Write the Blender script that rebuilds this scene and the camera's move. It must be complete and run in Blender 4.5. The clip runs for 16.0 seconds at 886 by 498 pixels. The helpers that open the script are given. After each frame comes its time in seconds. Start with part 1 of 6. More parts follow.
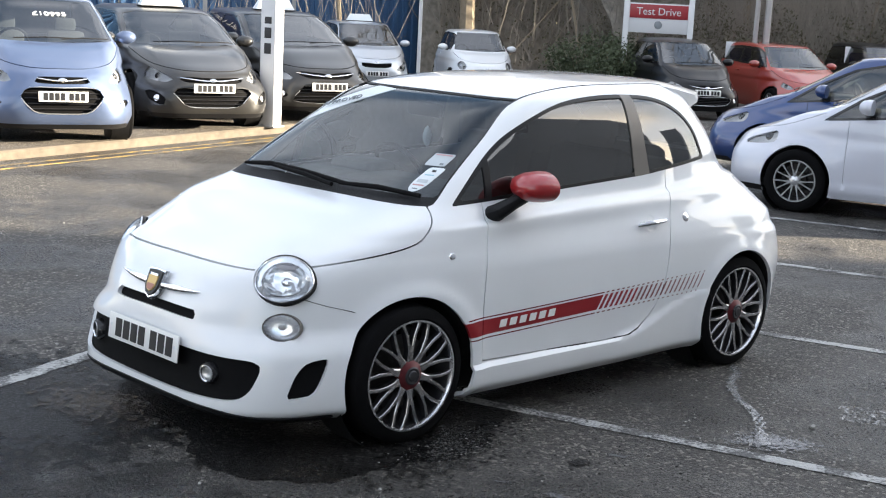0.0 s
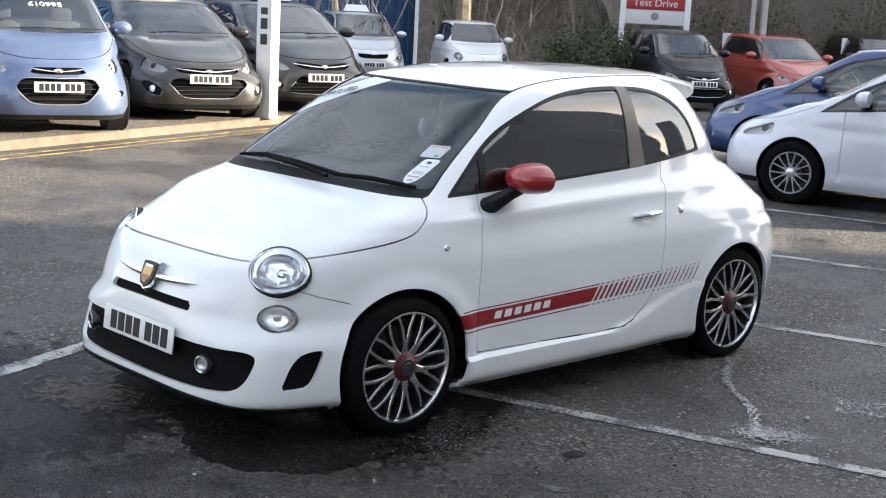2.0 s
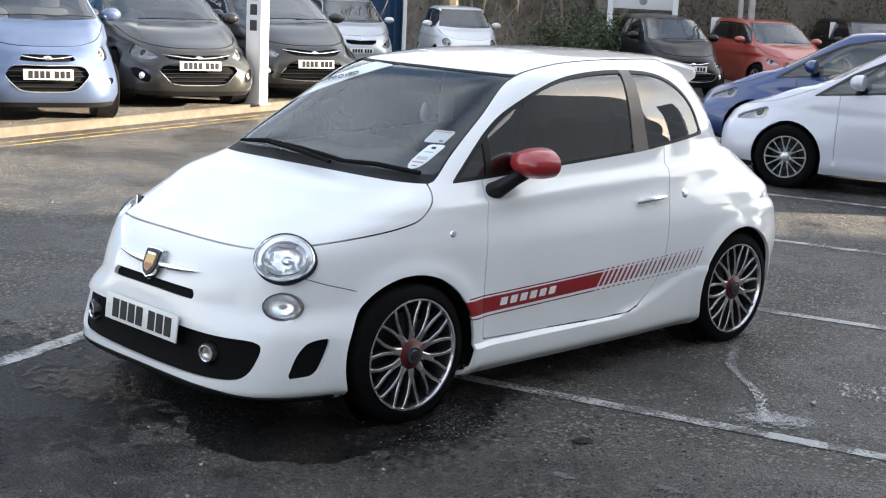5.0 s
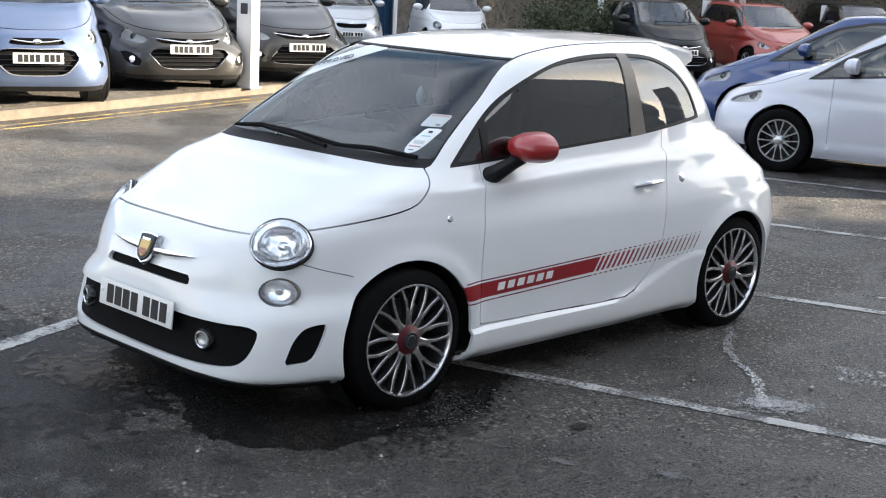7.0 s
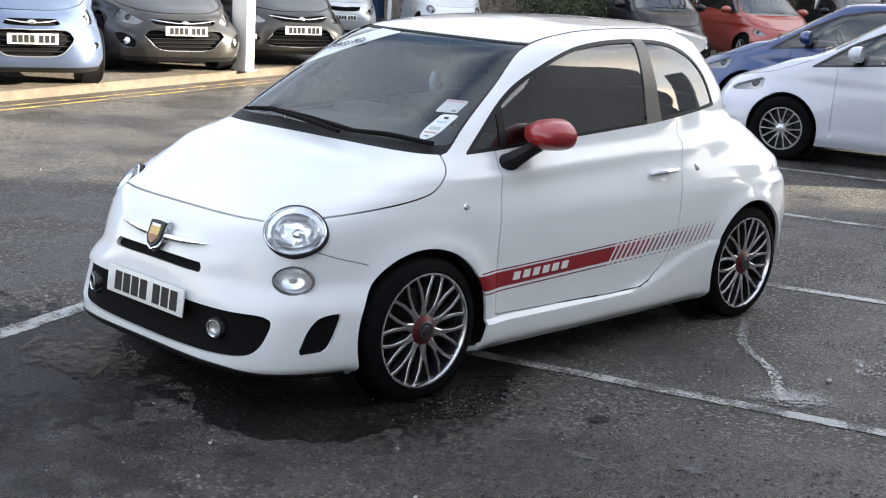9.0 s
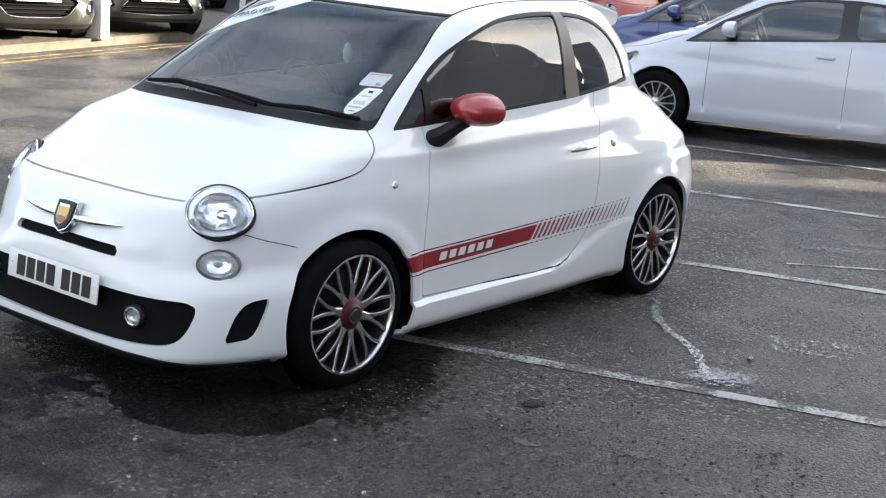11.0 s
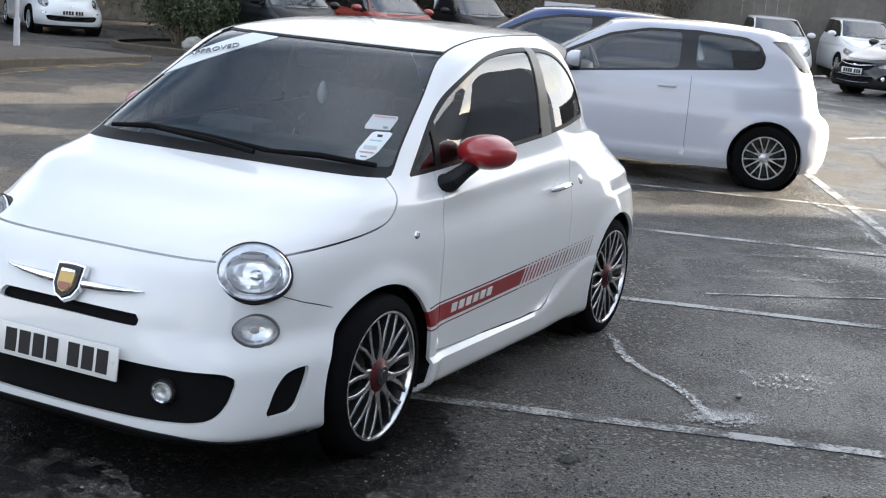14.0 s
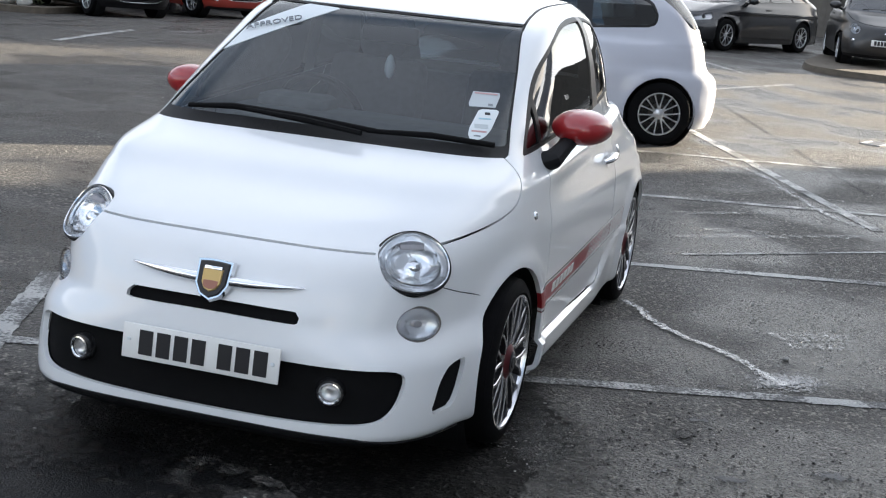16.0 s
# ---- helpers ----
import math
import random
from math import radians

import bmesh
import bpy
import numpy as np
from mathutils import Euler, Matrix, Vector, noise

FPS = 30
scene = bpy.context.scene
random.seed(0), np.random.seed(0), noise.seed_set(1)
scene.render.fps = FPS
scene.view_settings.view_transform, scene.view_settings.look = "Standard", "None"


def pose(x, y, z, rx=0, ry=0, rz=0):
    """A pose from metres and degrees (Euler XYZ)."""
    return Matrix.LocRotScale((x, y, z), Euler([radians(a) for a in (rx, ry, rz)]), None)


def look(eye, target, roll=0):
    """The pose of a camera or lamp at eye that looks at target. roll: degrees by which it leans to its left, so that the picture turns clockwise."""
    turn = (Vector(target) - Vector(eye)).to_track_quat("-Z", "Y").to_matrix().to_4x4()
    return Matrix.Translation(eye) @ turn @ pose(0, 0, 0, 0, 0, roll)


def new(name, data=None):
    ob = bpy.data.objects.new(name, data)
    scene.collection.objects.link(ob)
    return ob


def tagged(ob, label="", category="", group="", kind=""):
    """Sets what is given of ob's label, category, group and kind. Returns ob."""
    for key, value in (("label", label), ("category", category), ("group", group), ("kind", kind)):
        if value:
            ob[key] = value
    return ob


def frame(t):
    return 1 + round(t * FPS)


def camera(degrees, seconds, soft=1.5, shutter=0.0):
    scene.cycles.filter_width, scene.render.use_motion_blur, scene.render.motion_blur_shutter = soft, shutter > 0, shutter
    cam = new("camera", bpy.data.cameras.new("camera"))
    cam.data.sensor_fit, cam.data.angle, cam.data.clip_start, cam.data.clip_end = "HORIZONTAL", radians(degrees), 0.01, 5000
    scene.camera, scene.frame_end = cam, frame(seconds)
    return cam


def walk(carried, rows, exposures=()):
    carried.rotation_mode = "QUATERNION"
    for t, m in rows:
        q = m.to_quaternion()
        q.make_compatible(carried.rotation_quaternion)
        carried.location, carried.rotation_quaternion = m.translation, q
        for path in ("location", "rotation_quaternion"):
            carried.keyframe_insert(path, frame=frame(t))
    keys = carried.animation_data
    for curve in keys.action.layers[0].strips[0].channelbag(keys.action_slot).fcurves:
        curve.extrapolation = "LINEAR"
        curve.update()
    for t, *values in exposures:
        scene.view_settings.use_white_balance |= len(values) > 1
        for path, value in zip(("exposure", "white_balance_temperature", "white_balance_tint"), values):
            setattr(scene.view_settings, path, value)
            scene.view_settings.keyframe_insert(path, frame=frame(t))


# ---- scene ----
cam = camera(36.2, 16.0, 1.15)
PATH = [
    (0, (4.821, 4.887, 1.865), (3.482, 3.447, 1.501), 2.9),
    (0.5, (4.816, 4.891, 1.873), (3.481, 3.451, 1.493), 2.9),
    (1, (4.817, 4.893, 1.866), (3.472, 3.459, 1.496), 3.1),
    (1.5, (4.825, 4.899, 1.866), (3.482, 3.464, 1.496), 3.0),
    (2, (4.818, 4.894, 1.869), (3.476, 3.459, 1.492), 3.0),
    (2.5, (4.815, 4.886, 1.861), (3.469, 3.46, 1.47), 2.9),
    (3, (4.812, 4.891, 1.873), (3.464, 3.464, 1.489), 2.9),
    (3.5, (4.809, 4.893, 1.859), (3.46, 3.468, 1.473), 2.9),
    (4, (4.818, 4.86, 1.859), (3.463, 3.445, 1.457), 2.7),
    (4.2, (4.836, 4.84, 1.85), (3.481, 3.422, 1.46), 2.8),
    (6.3, (4.845, 4.765, 1.856), (3.499, 3.345, 1.445), 2.4),
    (6.5, (4.846, 4.757, 1.853), (3.503, 3.333, 1.443), 2.3),
    (7, (4.838, 4.745, 1.847), (3.474, 3.343, 1.429), 2.8),
    (7.5, (4.826, 4.718, 1.847), (3.445, 3.339, 1.413), 3.0),
    (8, (4.836, 4.7, 1.836), (3.465, 3.309, 1.405), 3.1),
    (8.2, (4.836, 4.694, 1.835), (3.469, 3.3, 1.398), 3.1),
    (10.3, (4.889, 4.393, 1.812), (3.459, 3.07, 1.363), 3.6),
    (10.5, (4.894, 4.393, 1.77), (3.428, 3.114, 1.309), 2.8),
    (11, (4.929, 4.16, 1.797), (3.398, 2.961, 1.332), 4.6),
    (11.5, (5.056, 4.026, 1.76), (3.471, 2.886, 1.326), 3.6),
    (12, (5.125, 3.837, 1.774), (3.524, 2.724, 1.324), 4.7),
    (12.5, (5.138, 3.731, 1.786), (3.539, 2.606, 1.361), 2.7),
    (13, (5.162, 3.598, 1.775), (3.567, 2.458, 1.377), 4.3),
    (13.5, (5.199, 3.333, 1.759), (3.494, 2.381, 1.328), 6.0),
    (14, (5.27, 3.061, 1.747), (3.52, 2.181, 1.346), 5.1),
    (14.5, (5.334, 2.76, 1.742), (3.602, 1.862, 1.3), 5.0),
    (15, (5.39, 2.474, 1.745), (3.595, 1.687, 1.345), 5.8),
    (15.5, (5.524, 2.14, 1.758), (3.67, 1.526, 1.326), 4.5),
    (16, (5.619, 1.823, 1.723), (3.75, 1.269, 1.279), 5.5),
]
walk(cam, [(t, look(eye, target, roll)) for t, eye, target, roll in PATH], [(0, 2.66, 6400, 10), (8, 2.68, 6400, 10), (11.5, 2.78, 6400, 10), (13.5, 2.64, 6300, 10), (16, 2.33, 6300, 10)])


# ---- world, sun ----
SUN_AZ, SUN_EL = (-0.78, 0.626), 12.5
world = bpy.data.worlds.new("world")
scene.world = world
world.use_nodes = True
wn = world.node_tree.nodes
sky = wn.new("ShaderNodeTexSky")
sky.sky_type, sky.sun_disc = "NISHITA", False
sky.sun_elevation = radians(SUN_EL)
sky.sun_rotation = math.atan2(SUN_AZ[0], SUN_AZ[1])
sky.dust_density, sky.air_density = 0.8, 1.0
wn["Background"].inputs["Strength"].default_value = 0.06
coord, stretch, puff = (wn.new("ShaderNode" + k) for k in ("TexCoord", "Mapping", "TexNoise"))
stretch.inputs["Scale"].default_value = (1.0, 1.0, 3.0)
puff.inputs["Scale"].default_value, puff.inputs["Detail"].default_value = 2.0, 7
cover, clouds = wn.new("ShaderNodeMapRange"), wn.new("ShaderNodeMixRGB")
cover.inputs["From Min"].default_value, cover.inputs["From Max"].default_value = 0.34, 0.56
high, tint = wn.new("ShaderNodeSeparateXYZ"), wn.new("ShaderNodeMixRGB")
tint.inputs[1].default_value, tint.inputs[2].default_value = (7.6, 7.7, 7.9, 1), (3.2, 3.5, 4.1, 1)
world.node_tree.links.new(coord.outputs["Generated"], high.inputs[0])
world.node_tree.links.new(high.outputs["Z"], tint.inputs[0])
aim, near_sun, glow, lit = wn.new("ShaderNodeVectorMath"), wn.new("ShaderNodeMath"), wn.new("ShaderNodeMixRGB"), wn.new("ShaderNodeMapRange")
aim.operation, near_sun.operation, glow.blend_type = "DOT_PRODUCT", "POWER", "MIX"
aim.inputs[1].default_value = Vector((*SUN_AZ, math.tan(radians(SUN_EL)))).normalized()
near_sun.inputs[1].default_value = 5.0
glow.inputs[2].default_value = (12.6, 12.5, 12.3, 1)
for a, b in ((coord.outputs["Generated"], aim.inputs[0]), (aim.outputs["Value"], lit.inputs["Value"]), (lit.outputs[0], near_sun.inputs[0]), (near_sun.outputs[0], glow.inputs[0]), (tint.outputs[0], glow.inputs[1]), (glow.outputs[0], clouds.inputs[2])):
    world.node_tree.links.new(a, b)
for a, b in ((coord.outputs["Generated"], stretch.inputs["Vector"]), (stretch.outputs[0], puff.inputs["Vector"]), (puff.outputs["Fac"], cover.inputs["Value"]),
             (cover.outputs[0], clouds.inputs[0]), (sky.outputs[0], clouds.inputs[1]), (clouds.outputs[0], wn["Background"].inputs["Color"])):
    world.node_tree.links.new(a, b)
sun_data = bpy.data.lights.new("sun", "SUN")
sun_data.energy, sun_data.angle, sun_data.color = 5.0, radians(0.6), (1.0, 0.86, 0.66)
sun = new("sun", sun_data)
sun_way = Vector((*SUN_AZ, math.tan(radians(SUN_EL)) * math.hypot(*SUN_AZ)))
sun.matrix_world = look(sun_way * 30, (0, 0, 0))


# ---- materials ----
def material(name, colour, rough=0.5, metal=0.0, coat=0.0, var=0.0, scale=8.0, bump=0.0, bump_scale=60.0, spec=0.5, rough_var=0.0):
    m = bpy.data.materials.new(name)
    m.use_nodes = True
    nt = m.node_tree
    b = nt.nodes["Principled BSDF"]
    b.inputs["Base Color"].default_value = (*colour, 1)
    b.inputs["Roughness"].default_value = rough
    b.inputs["Metallic"].default_value = metal
    b.inputs["Coat Weight"].default_value = coat
    b.inputs["Coat Roughness"].default_value = 0.03
    b.inputs["Specular IOR Level"].default_value = spec
    geo = nt.nodes.new("ShaderNodeNewGeometry")
    if var or rough_var:
        n1 = nt.nodes.new("ShaderNodeTexNoise")
        n1.inputs["Scale"].default_value, n1.inputs["Detail"].default_value = scale, 6
        nt.links.new(geo.outputs["Position"], n1.inputs["Vector"])
        if var:
            mix = nt.nodes.new("ShaderNodeMixRGB")
            mix.blend_type = "MIX"
            mix.inputs[1].default_value = (*[c * (1 - var) for c in colour], 1)
            mix.inputs[2].default_value = (*[min(1, c * (1 + var)) for c in colour], 1)
            nt.links.new(n1.outputs["Fac"], mix.inputs[0])
            nt.links.new(mix.outputs[0], b.inputs["Base Color"])
        if rough_var:
            mr = nt.nodes.new("ShaderNodeMapRange")
            mr.inputs["From Min"].default_value, mr.inputs["From Max"].default_value = 0.35, 0.65
            mr.inputs["To Min"].default_value, mr.inputs["To Max"].default_value = max(0.02, rough - rough_var), min(1, rough + rough_var)
            nt.links.new(n1.outputs["Fac"], mr.inputs["Value"])
            nt.links.new(mr.outputs[0], b.inputs["Roughness"])
    if bump:
        n2 = nt.nodes.new("ShaderNodeTexNoise")
        n2.inputs["Scale"].default_value, n2.inputs["Detail"].default_value = bump_scale, 4
        nt.links.new(geo.outputs["Position"], n2.inputs["Vector"])
        bp = nt.nodes.new("ShaderNodeBump")
        bp.inputs["Strength"].default_value, bp.inputs["Distance"].default_value = bump, 0.01
        nt.links.new(n2.outputs["Fac"], bp.inputs["Height"])
        nt.links.new(bp.outputs[0], b.inputs["Normal"])
    return m


def glass_material(name, tint, base_gloss=1.0, rough=0.0, ior=1.55, sheen=(1.0, 1.0, 1.0)):
    """A thin pane: clear through, with a reflection that grows at grazing angles."""
    m = bpy.data.materials.new(name)
    m.use_nodes = True
    nt = m.node_tree
    nt.nodes.remove(nt.nodes["Principled BSDF"])
    tr, gl, fr = (nt.nodes.new("ShaderNodeBsdf" + k) if k != "Fresnel" else nt.nodes.new("ShaderNodeFresnel") for k in ("Transparent", "Glossy", "Fresnel"))
    tr.inputs["Color"].default_value = (*tint, 1)
    gl.inputs["Roughness"].default_value = rough
    gl.inputs["Color"].default_value = (*[base_gloss * c for c in sheen], 1)
    fr.inputs["IOR"].default_value = ior
    mx = nt.nodes.new("ShaderNodeMixShader")
    nt.links.new(fr.outputs[0], mx.inputs[0])
    nt.links.new(tr.outputs[0], mx.inputs[1])
    nt.links.new(gl.outputs[0], mx.inputs[2])
    nt.links.new(mx.outputs[0], nt.nodes["Material Output"].inputs["Surface"])
    return m


def paint(name, colour, metal=0.0, rough=0.35):
    return material(name, colour, rough, metal, coat=1.0, var=0.05, scale=3.0)


WHITE = paint("white_car_paint", (0.77, 0.785, 0.80))
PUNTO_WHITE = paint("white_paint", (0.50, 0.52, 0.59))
SILVER = paint("silver_paint", (0.55, 0.57, 0.60), 0.6)
BLUE = paint("ice_blue_metallic_paint", (0.10, 0.14, 0.245), 0.5)
DEEPBLUE = paint("deep_blue_paint", (0.010, 0.036, 0.14), 0.3)
GREY = material("grey_metallic_paint", (0.028, 0.0275, 0.027), 0.3, 0.1, coat=0.25, var=0.05, scale=3.0)
DULLGREY = material("dark_grey_paint", (0.022, 0.022, 0.023), 0.18, 0.0, coat=0.3, var=0.05, scale=3.0)
BLACKPAINT = material("black_paint", (0.006, 0.006, 0.007), 0.3, coat=0.2, var=0.05, scale=3.0, spec=0.25)
ORANGE = paint("orange_red_paint", (0.30, 0.032, 0.020))
RED = paint("red_mirror_paint", (0.32, 0.012, 0.015))
GLASS = glass_material("car_glass", (0.66, 0.72, 0.73), 1.0, ior=1.64, sheen=(0.95, 0.98, 1.0))
# IOR raised above that of glass to brighten the sky's reflection.
PARKGLASS = glass_material("boosted_windscreen", (0.30, 0.36, 0.37), 1.0, ior=2.1)
DARKGLASS = glass_material("tinted_glass", (0.20, 0.235, 0.24), ior=1.9)
PRIVACY = glass_material("dark_privacy_glass", (0.22, 0.26, 0.26))
LAMPGLASS = glass_material("lamp_lens", (0.97, 0.98, 0.99), 0.9, 0.02)
PLASTIC = material("black_plastic", (0.008, 0.008, 0.009), 0.55, var=0.3, scale=30, bump=0.15, bump_scale=900, spec=0.25)
MATTBLACK = material("matt_black_mesh", (0.004, 0.004, 0.0045), 0.8, var=0.3, scale=30, bump=0.2, bump_scale=500, spec=0.12)
FRAMEBLACK = material("satin_black_frame", (0.007, 0.007, 0.008), 0.45, spec=0.25, var=0.2, scale=20)
GLOSSBLACK = material("satin_black", (0.012, 0.012, 0.013), 0.22)
PILLAR = material("bronze_grey_trim", (0.13, 0.12, 0.11), 0.35, 0.3)
TRIM = material("dark_cabin_trim", (0.10, 0.103, 0.11), 0.75, var=0.3, scale=20)
SEATRED = material("dark_seat_cloth", (0.085, 0.085, 0.092), 0.85, var=0.3, scale=40, bump=0.3, bump_scale=500)
RUBBER = material("tyre_rubber", (0.0045, 0.0045, 0.005), 0.85, spec=0.08, var=0.4, scale=15, bump=0.2, bump_scale=200)
ALLOY = material("machined_alloy", (0.72, 0.72, 0.74), 0.22, 0.95, var=0.08, scale=30)
SPOKE = material("brushed_spoke_alloy", (0.44, 0.435, 0.44), 0.27, 0.95, var=0.2, scale=40)
GUNMETAL = material("gunmetal_alloy", (0.055, 0.055, 0.06), 0.4, 0.7, var=0.2, scale=20)
SILVERWHEEL = material("silver_alloy", (0.55, 0.56, 0.58), 0.3, 0.8, var=0.1, scale=20)
CHROME = material("chrome", (0.85, 0.86, 0.88), 0.08, 1.0)
REFLECTOR = material("lamp_reflector", (0.93, 0.95, 0.98), 0.13, 0.8, bump=0.2, bump_scale=38)
INNERWHITE = material("frosted_lamp_bowl", (0.86, 0.87, 0.90), 0.16, 0.75, bump=0.2, bump_scale=45)
DULLREFLECTOR = material("dull_lamp_reflector", (0.85, 0.86, 0.88), 0.18, 0.7, var=0.2, scale=25, bump=0.3, bump_scale=40)
STEEL = material("brake_steel", (0.08, 0.075, 0.07), 0.5, 0.8, var=0.2, scale=25)
PLATE = material("plate_white", (0.78, 0.78, 0.76), 0.35, var=0.05, scale=20)
INK = material("black_ink", (0.012, 0.012, 0.014), 0.5)
REDTRIM = material("red_decal", (0.27, 0.012, 0.018), 0.3, var=0.08, scale=30)
TAILRED = material("tail_lamp_lens", (0.15, 0.015, 0.018), 0.4, var=0.3, scale=20)
GOLD = material("gold_badge", (0.52, 0.36, 0.14), 0.35, 0.5)
COPPER = material("copper_enamel", (0.30, 0.13, 0.09), 0.35, 0.3)
LAMPGREY = material("grey_lamp_plastic", (0.35, 0.33, 0.34), 0.35)
BADGERED = material("badge_enamel", (0.16, 0.02, 0.02), 0.25)
PAPER = material("paper", (0.70, 0.74, 0.76), 0.6, var=0.05)
PALEBLUE = material("pale_blue_print", (0.33, 0.52, 0.60), 0.6)
PALEPRINT = material("pale_print", (0.48, 0.52, 0.54), 0.6, var=0.1)
REDPRINT = material("faint_red_print", (0.50, 0.30, 0.30), 0.6)
GREYPRINT = material("grey_print", (0.20, 0.22, 0.24), 0.6)


# ---- mesh helpers ----
def mesh_from(name, verts, faces, mats, smooth=True, index=None):
    me = bpy.data.meshes.new(name)
    me.from_pydata([tuple(v) for v in verts], [], faces)
    for m in mats if isinstance(mats, (list, tuple)) else [mats]:
        me.materials.append(m)
    if smooth:
        me.polygons.foreach_set("use_smooth", [True] * len(me.polygons))
    if index is not None:
        me.polygons.foreach_set("material_index", index)
    me.update()
    return me


def thing(name, m, label, category, group="", kind=""):
    ob = new(name)
    ob.matrix_world = m
    return tagged(ob, label, category, group, kind)


def part(name, bm, mats, parent, label="", smooth=None, sharp=35):
    """Links a bmesh (or a mesh) as one object under its parent; coordinates are the parent's own."""
    if isinstance(bm, bmesh.types.BMesh):
        bmesh.ops.recalc_face_normals(bm, faces=bm.faces)
        me = bpy.data.meshes.new(name)
        bm.to_mesh(me)
        bm.free()
        me.materials.append(mats)
        if smooth is not False:
            me.polygons.foreach_set("use_smooth", [True] * len(me.polygons))
            me.set_sharp_from_angle(angle=radians(sharp))
    else:
        me = bm
    ob = new(name, me)
    ob.parent = parent
    if label:
        ob["label"] = label
    return ob


def add_box(bm, centre, size, turn=None, bevel=0.0):
    m = Matrix.Translation(centre) @ (turn or Matrix()) @ Matrix.Diagonal((*size, 1))
    made = bmesh.ops.create_cube(bm, size=1.0, matrix=m)["verts"]
    if bevel:
        edges = {e for v in made for e in v.link_edges}
        bmesh.ops.bevel(bm, geom=list(edges), offset=bevel, segments=2, affect="EDGES", profile=0.5)
    return bm


def box(centre, size, turn=None, bevel=0.0):
    return add_box(bmesh.new(), centre, size, turn, bevel)


def add_lathe(bm, profile, steps=48, m=None, closed=False):
    """Turns (radius, height) pairs about z."""
    m = m or Matrix()
    rings = []
    for r, h in profile:
        if r < 1e-6:
            rings.append([bm.verts.new(m @ Vector((0, 0, h)))])
        else:
            rings.append([bm.verts.new(m @ Vector((r * math.cos(a), r * math.sin(a), h))) for a in np.arange(steps) * 2 * math.pi / steps])
    pairs = list(zip(rings, rings[1:])) + ([(rings[-1], rings[0])] if closed else [])
    for a, b in pairs:
        for i in range(steps):
            j = (i + 1) % steps
            q = [a[i % len(a)], a[j % len(a)], b[j % len(b)], b[i % len(b)]]
            q = list(dict.fromkeys(q))
            if len(q) > 2:
                try:
                    bm.faces.new(q)
                except ValueError:
                    pass
    return bm


def lathe(profile, steps=48, m=None, closed=False):
    return add_lathe(bmesh.new(), profile, steps, m, closed)


def add_tube(bm, points, radius, sides=8, flat=1.0):
    """A round rod along points; radius may be one number or one for each point."""
    pts = [Vector(p) for p in points]
    rads = radius if isinstance(radius, (list, tuple)) else [radius] * len(pts)
    rings, up = [], None
    for i, p in enumerate(pts):
        d = (pts[min(i + 1, len(pts) - 1)] - pts[max(i - 1, 0)]).normalized()
        if up is None:
            up = Vector((0, 0, 1)) if abs(d.z) < 0.9 else Vector((1, 0, 0))
        side = d.cross(up).normalized()
        up = side.cross(d).normalized()
        rings.append([bm.verts.new(p + rads[i] * (math.cos(a) * side + flat * math.sin(a) * up)) for a in np.arange(sides) * 2 * math.pi / sides])
    for a, b in zip(rings, rings[1:]):
        for i in range(sides):
            bm.faces.new((a[i], a[(i + 1) % sides], b[(i + 1) % sides], b[i]))
    bm.faces.new(rings[0][::-1])
    bm.faces.new(rings[-1])
    return bm


def tube(points, radius, sides=8, flat=1.0):
    return add_tube(bmesh.new(), points, radius, sides, flat)


def spline(points, per=8, closed=True):
    """A smooth line through 2D points (Catmull-Rom)."""
    p = np.array(points, float)
    n, out = len(p), []
    for i in range(n if closed else n - 1):
        a, b, c, d = (p[k % n] if closed else p[min(max(k, 0), n - 1)] for k in (i - 1, i, i + 1, i + 2))
        for t in np.arange(per) / per:
            out.append(0.5 * (2 * b + (c - a) * t + (2 * a - 5 * b + 4 * c - d) * t**2 + (3 * b - a - 3 * c + d) * t**3))
    if not closed:
        out.append(p[-1])
    return np.array(out)


def inside_by(outline, u, v):
    """Signed distance to a closed 2D outline: negative inside."""
    a, b = outline, np.roll(outline, -1, 0)
    dist, odd = np.full(len(u), 1e9), np.zeros(len(u), bool)
    for (ax, ay), (bx, by) in zip(a, b):
        ex, ey = bx - ax, by - ay
        t = np.clip(((u - ax) * ex + (v - ay) * ey) / (ex * ex + ey * ey + 1e-12), 0, 1)
        dist = np.minimum(dist, np.hypot(u - ax - t * ex, v - ay - t * ey))
        with np.errstate(divide="ignore", invalid="ignore"):
            odd ^= ((ay > v) != (by > v)) & (u < ex * (v - ay) / (ey if ey else 1e-12) + ax)
    return np.where(odd, -dist, dist)


def near_line(line, u, v):
    """Distance to an open 2D line."""
    dist = np.full(len(u), 1e9)
    for (ax, ay), (bx, by) in zip(line[:-1], line[1:]):
        ex, ey = bx - ax, by - ay
        t = np.clip(((u - ax) * ex + (v - ay) * ey) / (ex * ex + ey * ey + 1e-12), 0, 1)
        dist = np.minimum(dist, np.hypot(u - ax - t * ex, v - ay - t * ey))
    return dist


def side_of(line, u, v):
    """Distance to an open 2D line, negative on its left."""
    dist, sign = np.full(len(u), 1e9), np.ones(len(u))
    for (ax, ay), (bx, by) in zip(line[:-1], line[1:]):
        ex, ey = bx - ax, by - ay
        t = np.clip(((u - ax) * ex + (v - ay) * ey) / (ex * ex + ey * ey + 1e-12), 0, 1)
        d = np.hypot(u - ax - t * ex, v - ay - t * ey)
        sign = np.where(d < dist, np.where(ex * (v - ay) - ey * (u - ax) > 0, -1.0, 1.0), sign)
        dist = np.minimum(d, dist)
    return dist * sign


